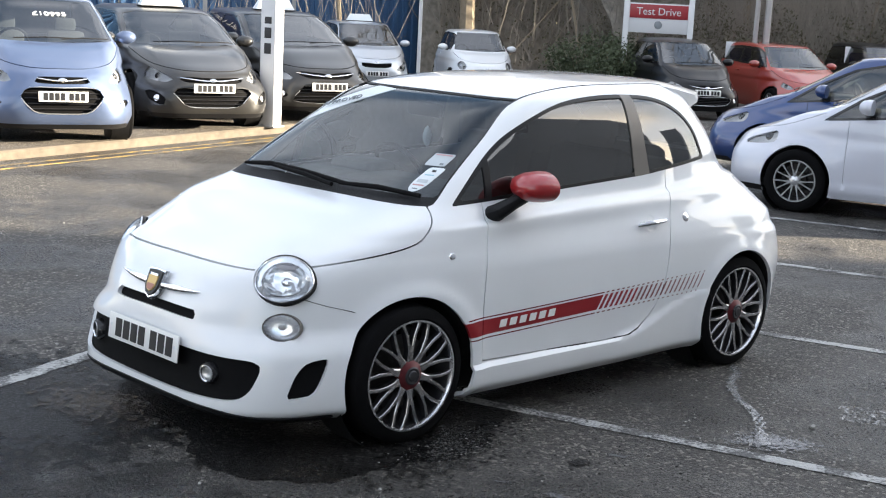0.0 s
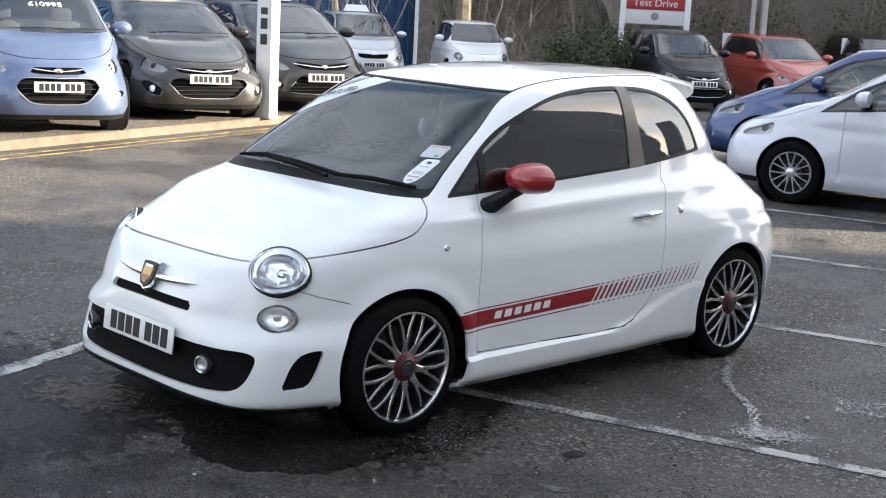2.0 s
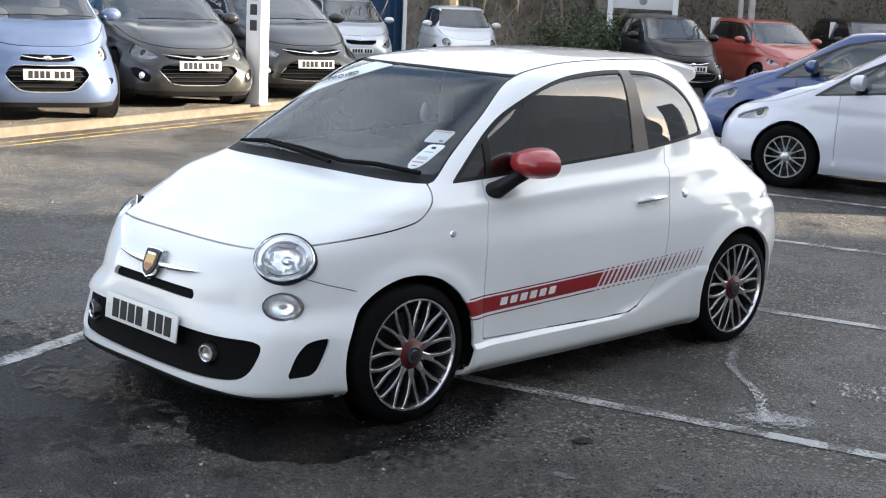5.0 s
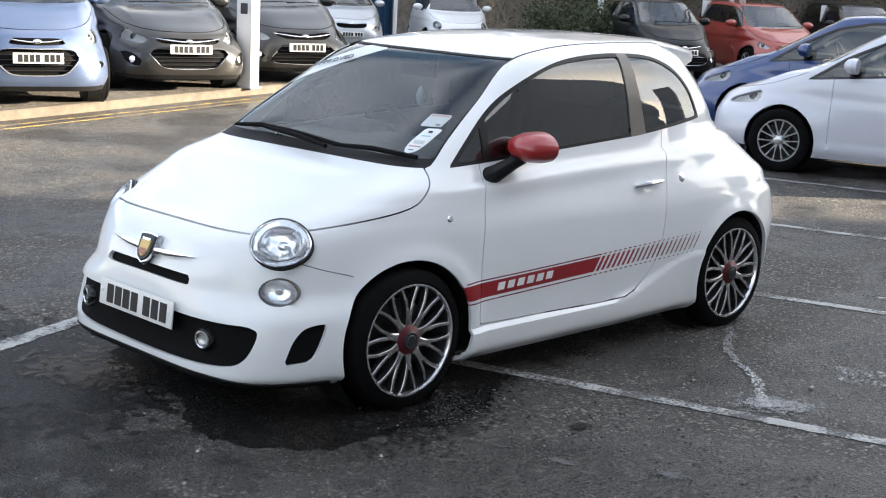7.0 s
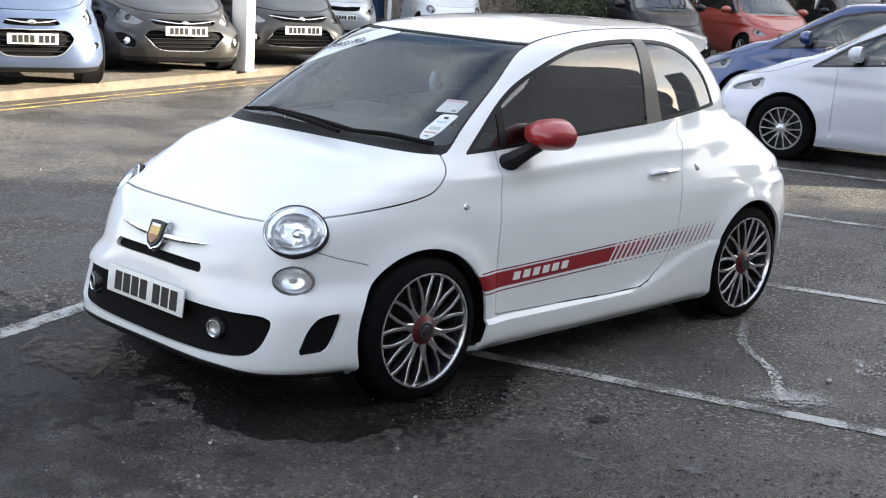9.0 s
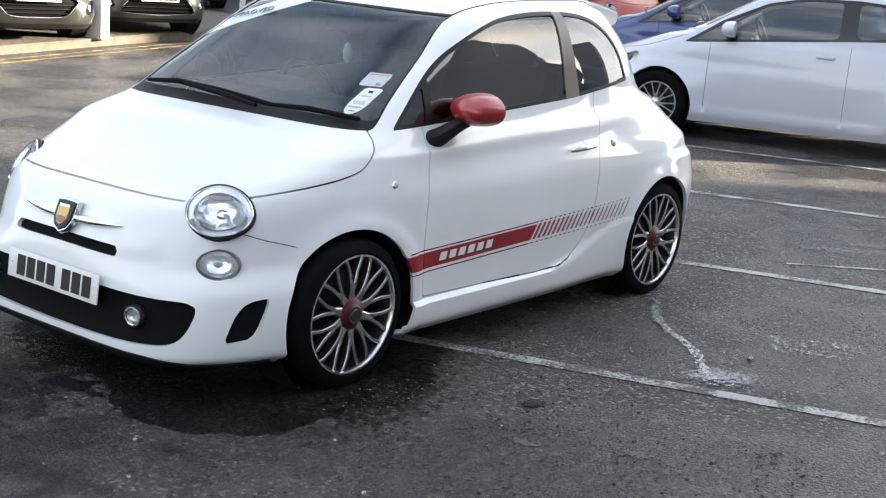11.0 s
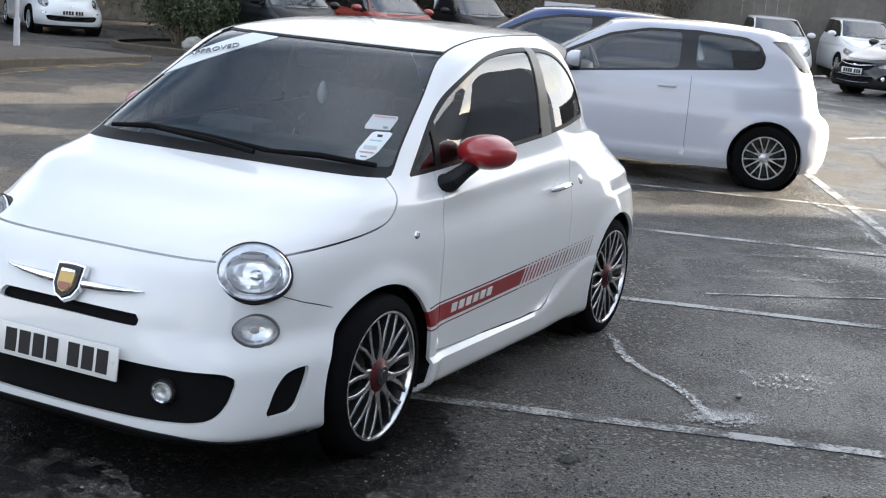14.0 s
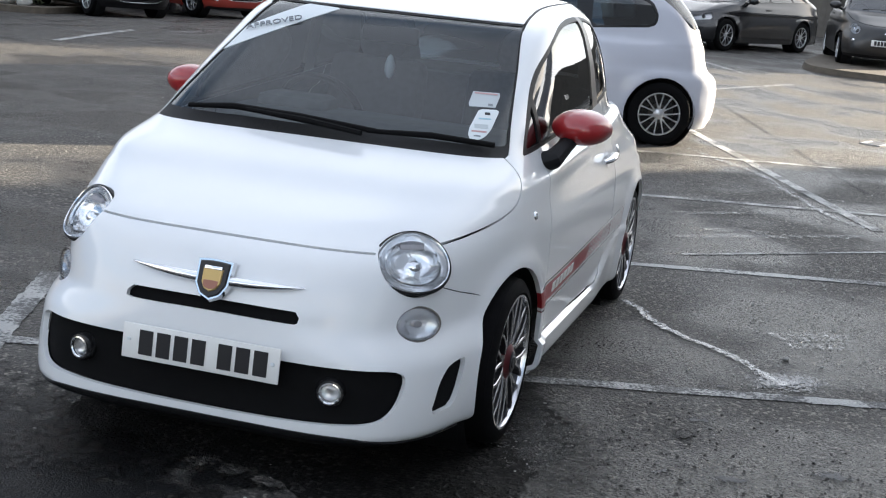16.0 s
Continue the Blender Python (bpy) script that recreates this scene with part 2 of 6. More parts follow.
def glide(rows, count):
    """Rows of a table joined by monotone curves, resampled to count rows of even spacing."""
    r = np.array(rows, float)
    s = np.r_[0, np.cumsum(np.hypot(np.diff(r[:, 0]), np.maximum(abs(np.diff(r[:, 1])), abs(np.diff(r[:, 3])))))]
    d = np.diff(r, axis=0) / np.diff(s)[:, None]
    m = np.zeros_like(r)
    m[0], m[-1] = d[0], d[-1]
    for i in range(1, len(r) - 1):
        ok = d[i - 1] * d[i] > 0
        with np.errstate(divide="ignore", invalid="ignore"):
            m[i] = np.where(ok, 2 * d[i - 1] * d[i] / (d[i - 1] + d[i]), 0)
    m = np.nan_to_num(m)
    q = np.linspace(0, s[-1], count)
    k = np.clip(np.searchsorted(s, q, "right") - 1, 0, len(s) - 2)
    h = (s[k + 1] - s[k])[:, None]
    t = (q[:, None] - s[k][:, None]) / h
    return (2 * t**3 - 3 * t**2 + 1) * r[k] + (t**3 - 2 * t**2 + t) * h * m[k] + (3 * t**2 - 2 * t**3) * r[k + 1] + (t**3 - t**2) * h * m[k + 1]


class Shell:
    """A car's skin: a stack of rounded outlines, whose faces are cut along lines and sorted by tags."""

    def __init__(self, rows, rings, front, rear, shape=None):
        table = glide(rows, rings)
        loops = []
        th = np.linspace(0, math.pi / 2, 240)
        for z, xf, xr, w, nf, nr in table:
            half = []
            mid = min(1.0, max(0.0, (0.5 - xf) / 0.5)) * (xf + xr) / 2
            for end, n, count in ((xf, nf, front), (xr, nr, rear)):
                x, y = mid + (end - mid) * np.cos(th) ** (2 / n), w * np.sin(th) ** (2 / n)
                arc = np.r_[0, np.cumsum(np.hypot(np.diff(x), np.diff(y)))]
                at = np.linspace(0, arc[-1], count + 1)
                half.append(np.stack([np.interp(at, arc, x), np.interp(at, arc, y)], 1))
            left = np.concatenate([half[0], half[1][-2::-1]])
            loop = np.concatenate([left, (left * [1, -1])[-2:0:-1]])
            loops.append(np.c_[loop, np.full(len(loop), z)])
        n = len(loops[0])
        v = np.concatenate(loops)
        if shape:
            v = shape(v)
        self.verts = [tuple(p) for p in v]
        self.faces, self.tags = [], []
        for k in range(len(loops) - 1):
            for i in range(n):
                j = (i + 1) % n
                self.faces.append((k * n + i, k * n + j, (k + 1) * n + j, (k + 1) * n + i))
        self.faces.append(tuple((len(loops) - 1) * n + i for i in range(n)))
        self.tags = ["body"] * len(self.faces)

    def cut(self, f, tag, src=("body",), domain=None):
        """Splits the faces where f changes sign, and tags those of src where it is negative."""
        v = np.array(self.verts)
        vals = f(v)
        vals[abs(vals) < 2e-4] = 0.0
        vals = list(vals)
        near = list(domain(v) < 0.012) if domain else None
        faces, tags, made = [], [], {}
        for face, old in zip(self.faces, self.tags):
            if near and not any(near[i] for i in face):
                faces.append(face)
                tags.append(old)
                continue
            lo, hi = min(vals[i] for i in face), max(vals[i] for i in face)
            if lo >= 0 or hi <= 0:
                faces.append(face)
                tags.append(tag if lo < 0 and old in src else old)
                continue
            plus, minus = [], []
            for a, b in zip(face, face[1:] + face[:1]):
                if vals[a] >= 0:
                    plus.append(a)
                if vals[a] <= 0:
                    minus.append(a)
                if vals[a] * vals[b] < 0:
                    key = (min(a, b), max(a, b))
                    if key not in made:
                        p, q = key
                        t = vals[p] / (vals[p] - vals[q])
                        made[key] = len(self.verts)
                        self.verts.append(tuple(x + t * (y - x) for x, y in zip(self.verts[p], self.verts[q])))
                        vals.append(0.0)
                        if near:
                            near.append(True)
                    plus.append(made[key])
                    minus.append(made[key])
            if len(plus) > 2:
                faces.append(tuple(plus))
                tags.append(old)
            if len(minus) > 2:
                faces.append(tuple(minus))
                tags.append(tag if old in src else old)
        self.faces, self.tags = faces, tags

    def only(self, domain):
        """Sets aside the faces outside domain, until every() brings them back."""
        near = domain(np.array(self.verts)) < 0.03
        keep = [any(near[i] for i in f) for f in self.faces]
        self.aside = [(f, t) for f, t, k in zip(self.faces, self.tags, keep) if not k]
        self.faces, self.tags = [f for f, k in zip(self.faces, keep) if k], [t for t, k in zip(self.tags, keep) if k]

    def every(self):
        self.faces += [f for f, _ in self.aside]
        self.tags += [t for _, t in self.aside]

    def mark(self, f, tag, src):
        v = np.array(self.verts)
        mids = np.array([v[list(face)].mean(0) for face in self.faces])
        for i in np.nonzero(f(mids) < 0)[0]:
            if self.tags[i] in src:
                self.tags[i] = tag

    def strip(self, sd, half, domain, tag, src=("body", "door")):
        """Tags a band narrower than the faces: cuts on both of its edges, then picks what lies between."""
        for off in (half, -half):
            self.cut(lambda v: sd(v) - off, None, (), domain)
        self.mark(lambda v: np.maximum(abs(sd(v)) - half, domain(v)), tag, src)

    def pieces(self, tag):
        picked = [f for f, t in zip(self.faces, self.tags) if t == tag]
        used = {}
        faces = [tuple(used.setdefault(i, len(used)) for i in f) for f in picked]
        return [self.verts[i] for i in used], faces

    def panel(self, name, tag, mats, parent, thick=0.0, shift=0.0, label="", side=0):
        verts, faces = self.pieces(tag)
        if side:
            faces = [f for f in faces if sum(verts[i][1] for i in f) * side > 0]
            used = {}
            faces = [tuple(used.setdefault(i, len(used)) for i in f) for f in faces]
            verts = [verts[i] for i in used]
        if not faces:
            return None
        me = mesh_from(name, verts, faces, mats)
        if shift:
            ns = np.array([v.normal for v in me.vertices])
            me.vertices.foreach_set("co", (np.array(verts) + shift * ns).ravel())
        ob = part(name, me, None, parent, label)
        if thick:
            mod = ob.modifiers.new("thickness", "SOLIDIFY")
            mod.thickness, mod.offset, mod.use_rim = thick, -1.0, True
            if len(me.materials) > 1:
                mod.material_offset = 1
            es = ob.modifiers.new("edges", "EDGE_SPLIT")
            es.split_angle = radians(38)
        return ob

    def on(self, x=None, y=None, z=None, side="front"):
        """The skin's point and normal nearest to the two given coordinates, on that side."""
        v = np.array(self.verts)
        if side == "front":
            d = np.hypot(v[:, 1] - y, v[:, 2] - z) + 10.0 * (v[:, 0] < 0.2)
        else:
            d = np.hypot(v[:, 0] - x, v[:, 2] - z) + 10.0 * (v[:, 1] * side < 0)
        near = np.argsort(d)[:14]
        q = v[near] - v[near].mean(0)
        n = np.linalg.svd(q)[2][-1]
        c = v[near].mean(0)
        if n @ (c - np.array((0, 0, 0.55))) < 0:
            n = -n
        if side == "front":
            c = np.array((c[0] - (n[1] * (y - c[1]) + n[2] * (z - c[2])) / n[0], y, z))
        else:
            c = np.array((x, c[1] - (n[0] * (x - c[0]) + n[2] * (z - c[2])) / n[1], z))
        return Vector(c), Vector(n)


def facing(point, normal, up=(0, 0, 1)):
    """A pose whose z axis is the normal and whose y axis points up."""
    z = Vector(normal).normalized()
    x = Vector(up).cross(z).normalized()
    y = z.cross(x)
    return Matrix(((x.x, y.x, z.x, point[0]), (x.y, y.y, z.y, point[1]), (x.z, y.z, z.z, point[2]), (0, 0, 0, 1)))


def text_mesh(words, size):
    cu = bpy.data.curves.new("words", "FONT")
    cu.body, cu.size, cu.align_x, cu.align_y, cu.extrude = words, size, "CENTER", "CENTER", 0.002
    ob = bpy.data.objects.new("words", cu)
    scene.collection.objects.link(ob)
    bpy.context.view_layer.update()
    me = bpy.data.meshes.new_from_object(ob.evaluated_get(bpy.context.evaluated_depsgraph_get()))
    bpy.data.objects.remove(ob)
    bpy.data.curves.remove(cu)
    return me


def lettering(name, words, size, mat, parent, m):
    me = text_mesh(words, size)
    me.materials.clear()
    me.materials.append(mat)
    ob = new(name, me)
    ob.parent = parent
    ob.matrix_local = m
    return ob


# ---- wheels ----
def y_spoke(inner):
    """A Y-shaped spoke along x: a short stem that forks into two prongs, with a bright machined face and dark flanks."""
    verts, faces, index = [], [], []

    def arm(points):
        start = len(verts)
        for k, (x, y, w, z) in enumerate(points):
            x0, y0 = points[max(k - 1, 0)][:2]
            x1, y1 = points[min(k + 1, len(points) - 1)][:2]
            ln = math.hypot(x1 - x0, y1 - y0)
            nx, ny = -(y1 - y0) / ln, (x1 - x0) / ln
            verts.extend([(x + nx * w, y + ny * w, z - 0.003), (x + 0.7 * nx * w, y + 0.7 * ny * w, z), (x - 0.7 * nx * w, y - 0.7 * ny * w, z), (x - nx * w, y - ny * w, z - 0.003), (x - nx * w, y - ny * w, z - 0.03), (x + nx * w, y + ny * w, z - 0.03)])
        for k in range(len(points) - 1):
            for e in range(6):
                f = (e + 1) % 6
                a, b = start + 6 * k, start + 6 * k + 6
                faces.append((a + e, a + f, b + f, b + e))
                index.append(0 if e < 3 else 1)

    arm([(0.060, 0, 0.0205, -0.010), (0.080, 0, 0.0165, -0.008), (0.105, 0, 0.0145, -0.006), (0.128, 0, 0.0125, -0.005)])
    for s in (1, -1):
        end = radians(10.3) * s
        arm([(0.104, 0.0065 * s, 0.0078, -0.0055), (0.136, 0.0125 * s, 0.0076, -0.004), (0.75 * inner * math.cos(end * 0.68), 0.75 * inner * math.sin(end * 0.68), 0.0074, -0.003), (0.93 * inner * math.cos(end), 0.93 * inner * math.sin(end), 0.0070, -0.003), (inner * math.cos(end * 1.12), inner * math.sin(end * 1.12), 0.0100, -0.004)])
    me = mesh_from("spoke", verts, faces, [SPOKE, GUNMETAL], False, index)
    bm = bmesh.new()
    bm.from_mesh(me)
    bmesh.ops.recalc_face_normals(bm, faces=bm.faces)
    bm.to_mesh(me)
    bm.free()
    return me


def wheel(parent, x, y, r, rim_r, width, side, style, alloy, cap, dark=None, spin=0.0):
    """A wheel whose outer face looks along side * y."""
    hub = new("wheel")
    hub.parent = parent
    hub.matrix_local = Matrix.Translation((x, y, r)) @ pose(0, 0, 0, -90 * side, 0, 0) @ pose(0, 0, 0, 0, 0, spin)
    h = width / 2
    part("tyre", lathe([(rim_r - 0.004, -2 * h + 0.01), (r - 0.03, -2 * h), (r - 0.008, -2 * h + 0.015), (r, -1.7 * h), (r, -0.35 * h), (r - 0.006, -0.12 * h), (r - 0.022, 0.0), (r - 0.05, 0.006), (rim_r + 0.012, 0.004), (rim_r - 0.004, -0.006)], 64), RUBBER, hub)
    part("rim", lathe([(rim_r - 0.004, -0.012), (rim_r, -0.004), (rim_r - 0.002, 0.003), (rim_r - 0.010, 0.003), (rim_r - 0.015, -0.006), (rim_r - 0.017, -0.014)], 64), alloy, hub)
    part("barrel", lathe([(rim_r - 0.017, -0.014), (rim_r - 0.03, -0.05), (rim_r - 0.035, -2 * h + 0.02)], 64), GUNMETAL, hub)
    part("wheel_well_disc", lathe([(rim_r - 0.036, -0.125), (0.0, -0.125)], 40), GLOSSBLACK, hub)
    part("brake_disc", lathe([(0.0, -0.085), (rim_r * (0.66 if style == "mesh" else 0.45), -0.085), (rim_r * (0.66 if style == "mesh" else 0.45), -0.10), (0, -0.10)], 40), STEEL, hub)
    inner = rim_r - 0.012
    if style == "mesh":
        data = y_spoke(inner)
        for k in range(10):
            spoke = new("spoke", data)
            spoke.parent, spoke.matrix_local = hub, pose(0, 0, 0, 0, 0, 36 * k)
    else:
        spokes = bmesh.new()
        for k in range(style):
            a0 = k * 360.0 / style
            for lean in (-1, 1):
                a, b = radians(a0 + lean * 3), radians(a0 + lean * 90.0 / style)
                p0 = Vector((0.045 * math.cos(a), 0.045 * math.sin(a), -0.014))
                p2 = Vector((inner * math.cos(b), inner * math.sin(b), -0.006))
                p1 = (p0 + p2) / 2 + Vector((0, 0, 0.006))
                add_tube(spokes, [p0, p1, p2], [0.011, 0.006, 0.009], 6, 1.0)
        part("spokes", spokes, alloy, hub)
    part("hub_cap", lathe([(0.0, 0.006), (0.03, 0.005), (0.036, 0.001), (0.052, -0.004), (0.066, -0.012), (0.07, -0.03)] if style == "mesh" else [(0.0, 0.002), (0.03, 0.0), (0.05, -0.012), (0.055, -0.03)], 32), cap, hub)
    return hub


def number_plate(parent, centre, normal, name="number_plate", width=0.52):
    """A white plate with its characters as plain bars."""
    p = part(name, box((0, 0, 0), (width, 0.112, 0.008), None, 0.003), PLATE, parent, "white number plate")
    p.matrix_local = facing(centre, normal)
    if width > 0.4:
        for k, x in enumerate((-0.185, -0.125, -0.065, -0.005, 0.085, 0.145, 0.205)):
            c = part("character_bar", box((x, 0, 0.0055), (0.046, 0.079, 0.003)), INK, p)
    return p


# ---- parked cars ----
def hull_rows(xf, xr, w, h, nose, cowl, cowl_x, head_x, tail_x, nf=3.4, rump=0.0):
    up, g = cowl - nose, h - cowl
    back = xr + rump - tail_x
    return [(0.17, xf - 0.07, xr + 0.07, w - 0.06, 5, 5), (0.30, xf, xr + 0.02, w - 0.01, 5, 5), (0.50, xf + 0.01, xr, w, 4.2, 4.5),
            (nose - 0.08, xf - 0.03, xr + 0.2 * rump, w, nf, 4.5), (nose, xf - 0.13, xr + 0.01 + 0.8 * rump, w - 0.012, nf, 4.5),
            (nose + 0.40 * up, 0.70 * (xf - 0.2) + 0.30 * cowl_x, xr + 0.02 + rump, w - 0.025, nf + 0.6, 4.5),
            (nose + 0.78 * up, 0.32 * (xf - 0.2) + 0.68 * cowl_x, xr + 0.04 + rump, w - 0.05, nf + 1.6, 4.5), (cowl, cowl_x, xr + 0.07 + rump, w - 0.085, 7, 5),
            (cowl + 0.30 * g, cowl_x + 0.34 * (head_x - cowl_x), xr + rump - 0.30 * back, w - 0.13, 5.5, 4.5),
            (cowl + 0.72 * g, cowl_x + 0.80 * (head_x - cowl_x), xr + rump - 0.72 * back, w - 0.20, 5, 4.5),
            (h - 0.055, head_x, tail_x, w - 0.255, 4.5, 4), (h - 0.02, head_x - 0.3, tail_x + 0.3, w - 0.37, 3.2, 3.2), (h, head_x - 0.8, tail_x + 0.7, 0.12, 2.5, 2.5)]


def parked_car(name, label, place, colour, xf, xr, w, h, nose, cowl, cowl_x, head_x, tail_x, wb, wr=0.31, window=None, grille=None, slot=None, lamp=None, fog=None, wheel_style=5, tail=False, plate=None, lip_plastic=False, nf=3.4, rear=False, glass=None, rings=46, pillars=(), badge=True, round_lamp=0.0, rump=0.0, doors=None, handle=None, mirror=None, pillar_w=0.035, crease=0.010):
    car = thing(name, place, label, "car")
    fx, rx = wb / 2, -wb / 2

    def shape(v):
        for cx in (fx, rx):
            r = np.hypot(v[:, 0] - cx, v[:, 2] - wr)
            v[:, 1] += np.sign(v[:, 1]) * 0.020 * np.exp(-((r - wr - 0.06) / 0.05) ** 2) * (abs(v[:, 1]) > 0.4)
        flank = np.sign(v[:, 1]) * (abs(v[:, 1]) > 0.4)
        between = smooth01((fx - wr - 0.02 - v[:, 0]) / 0.05) * smooth01((v[:, 0] - rx - wr - 0.02) / 0.05)
        v[:, 1] += flank * 0.022 * smooth01((0.29 - v[:, 2]) / 0.03) * between
        v[:, 1] += flank * crease * smooth01((v[:, 2] - cowl + 0.22) / 0.02) * (1 - smooth01((v[:, 2] - cowl + 0.18) / 0.10)) * smooth01((xf - 0.5 - v[:, 0]) / 0.4)
        # raised bonnet edges
        inner = np.exp(-((abs(v[:, 1]) - 0.62 * w - 0.10 * (v[:, 2] - nose)) / 0.05) ** 2)
        v[:, 2] += 0.012 * inner * smooth01((v[:, 0] - cowl_x + 0.05) / 0.1) * smooth01((v[:, 2] - nose) / 0.05)
        return v

    sh = Shell(hull_rows(xf, xr, w, h, nose, cowl, cowl_x, head_x, tail_x, nf, rump), rings, 38, 34, shape)
    for cx in (fx, rx):
        sh.cut(lambda v: np.maximum(np.hypot(v[:, 0] - cx, v[:, 2] - wr) - wr - 0.045, 0.5 - abs(v[:, 1])), "hole")
    zl, zh = cowl + 0.015, h - 0.075
    ya, yb = w - 0.165, w - 0.30
    sh.cut(lambda v: np.maximum.reduce([zl + 0.04 * (v[:, 1] / w) ** 2 - v[:, 2], v[:, 2] - zh, abs(v[:, 1]) - (ya + (yb - ya) * (v[:, 2] - zl) / (zh - zl)), 0.1 - v[:, 0]]), "windscreen")
    if window is None:
        window = [(cowl_x - 0.25, cowl + 0.02), (head_x + 0.22, h - 0.20), (head_x - 0.05, h - 0.10), (tail_x + 0.9, h - 0.085), (tail_x + 0.25, h - 0.13), (xr + 0.36, cowl + 0.16), (xr + 0.42, cowl + 0.10)]
    win = np.array(window)
    sh.cut(lambda v: np.maximum(inside_by(win, v[:, 0], v[:, 2]), w - 0.32 - abs(v[:, 1])), "frame")
    mid = (win[:, 0].max() + win[:, 0].min()) / 2
    sh.cut(lambda v: np.maximum(np.maximum.reduce([inside_by(win, v[:, 0], v[:, 2]) + 0.022] + [pillar_w - abs(v[:, 0] - px) for px in (pillars or (mid - 0.1,))]), w - 0.32 - abs(v[:, 1])), "glass", ("frame",))
    if rear:
        sh.cut(lambda v: np.maximum.reduce([cowl + 0.12 - v[:, 2], v[:, 2] - h + 0.12, abs(v[:, 1]) - w + 0.28, v[:, 0] - xr - 0.75]), "rear_glass")
    front = lambda v: 0.35 * xf - v[:, 0]
    wing = []
    if slot and badge and badge is not True:
        reach = max(y for y, z in slot)
        for y in np.linspace(-reach, reach, 9):
            p, n = sh.on(y=float(y), z=badge - 0.012 + 0.040 * (abs(y) / reach) ** 1.6, side="front")
            wing.append(p + 0.006 * n)
    edges, slats = [], []
    if grille:
        o = spline([(y, z) for y, z in grille] + [(-y, z) for y, z in grille[::-1]], 3)
        ring = [sh.on(y=float(y), z=float(z), side="front") for y, z in list(o) + [o[0]]]
        edges.append([p + 0.003 * n for p, n in ring])
        tall = [z for y, z in grille]
        for f in (0.2, 0.4, 0.6, 0.8):
            z = min(tall) + f * (max(tall) - min(tall))
            reach = max(y for y, zz in o if abs(zz - z) < 0.03) if any(abs(zz - z) < 0.03 for y, zz in o) else 0
            if reach > 0.15:
                slats.append([p - 0.012 * n for p, n in (sh.on(y=float(y), z=z, side="front") for y in np.linspace(-reach + 0.03, reach - 0.03, 7))])
    units, spots = {}, {}
    if fog:
        for side in (1, -1):
            spots[side] = sh.on(y=side * sum(y for y, z in fog) / len(fog), z=sum(z for y, z in fog) / len(fog), side="front")
    if lamp:
        ys, zs = [y for y, z in lamp], [z for y, z in lamp]
        cy, cz = sum(ys) / len(ys), sum(zs) / len(zs)
        for side in (1, -1):
            units[side] = [sh.on(y=side * (cy + d * (max(ys) - min(ys))), z=cz + d * 0.8 * (max(zs) - min(zs)), side="front") for d in ((-0.16, 0.12) if round_lamp == 0 else (0.0,))]
    for tag, lines in (("slot", slot), ("grille", grille)):
        if lines:
            o = spline([(y, z) for y, z in lines] + [(-y, z) for y, z in lines[::-1]], 4)
            sh.cut(lambda v: np.maximum(inside_by(o, v[:, 1], v[:, 2]), front(v)), tag)
    for tag, lines in (("headlamp", lamp), ("fog_lamp", fog)):
        if lines:
            o = spline(lines, 4)
            sh.cut(lambda v: np.maximum(inside_by(o, abs(v[:, 1]), v[:, 2]), 0.74 * xf - v[:, 0]), tag)
    if tail:
        o = np.array([(xr + 0.55, 1.37), (xr + 0.46, 1.385), (xr + 0.20, 1.13), (xr + 0.16, 1.08), (xr + 0.24, 1.06), (xr + 0.34, 1.08)])
        sh.cut(lambda v: np.maximum(inside_by(o, v[:, 0], v[:, 2]), 0.56 - abs(v[:, 1])), "tail")
    # bonnet and door shut lines
    edge = spline([(0.0, nose + 0.015), (0.4 * w, nose + 0.025), (0.70 * w, nose + 0.09), (0.84 * w, cowl - 0.02)], 6, False)
    sh.strip(lambda v: side_of(edge, abs(v[:, 1]), v[:, 2]), 0.004, lambda v: np.maximum.reduce([0.5 * cowl_x - v[:, 0], nose - v[:, 2], v[:, 2] - cowl + 0.01, near_line(edge, abs(v[:, 1]), v[:, 2]) - 0.03]), "gap", ("body",))
    for dx in doors or (win[:, 0].max() - 0.16, mid - 0.13):
        sh.strip(lambda v: v[:, 0] - dx, 0.0022, lambda v: np.maximum.reduce([0.3 - v[:, 2], v[:, 2] - cowl - 0.02, 0.5 - abs(v[:, 1])]), "gap", ("body",))
    sh.cut(lambda v: np.maximum(v[:, 2] - 0.225, fx + wr + 0.03 - v[:, 0]), "skirt")
    sh.panel("body", "body", [colour, TRIM], car, 0.015)
    sh.panel("skirt", "skirt", [PLASTIC, PLASTIC], car, 0.015)
    sh.panel("windscreen", "windscreen", glass or PARKGLASS, car, 0, -0.004).visible_shadow = False
    for side in (1, -1):
        g = sh.panel("side_window", "glass", glass or DARKGLASS, car, 0, -0.006, side=side)
        if g:
            g.visible_shadow = False
        sh.panel("window_frame", "frame", [GLOSSBLACK, GLOSSBLACK], car, 0.012, side=side)
        o = sh.panel("headlamp", "headlamp", LAMPGLASS, car, 0, 0.0, side=side)
        if o:
            sh.panel("reflector", "headlamp", DULLREFLECTOR, o, 0, -0.03, side=side)
            for k, (p, n) in enumerate(units[side]):
                r = 0.034 if k == 0 else 0.030
                b = part("lamp_unit", lathe([(0.0, 0.006), (r * 0.5, 0.004), (r * 0.8, -0.002), (r, -0.008), (r * 1.1, -0.004), (r * 1.25, -0.02)], 20), CHROME if k else GLOSSBLACK, o)
                b.matrix_local = facing(p - 0.012 * n, n)
        o = sh.panel("fog_recess", "fog_lamp", MATTBLACK, car, 0, -0.018, side=side)
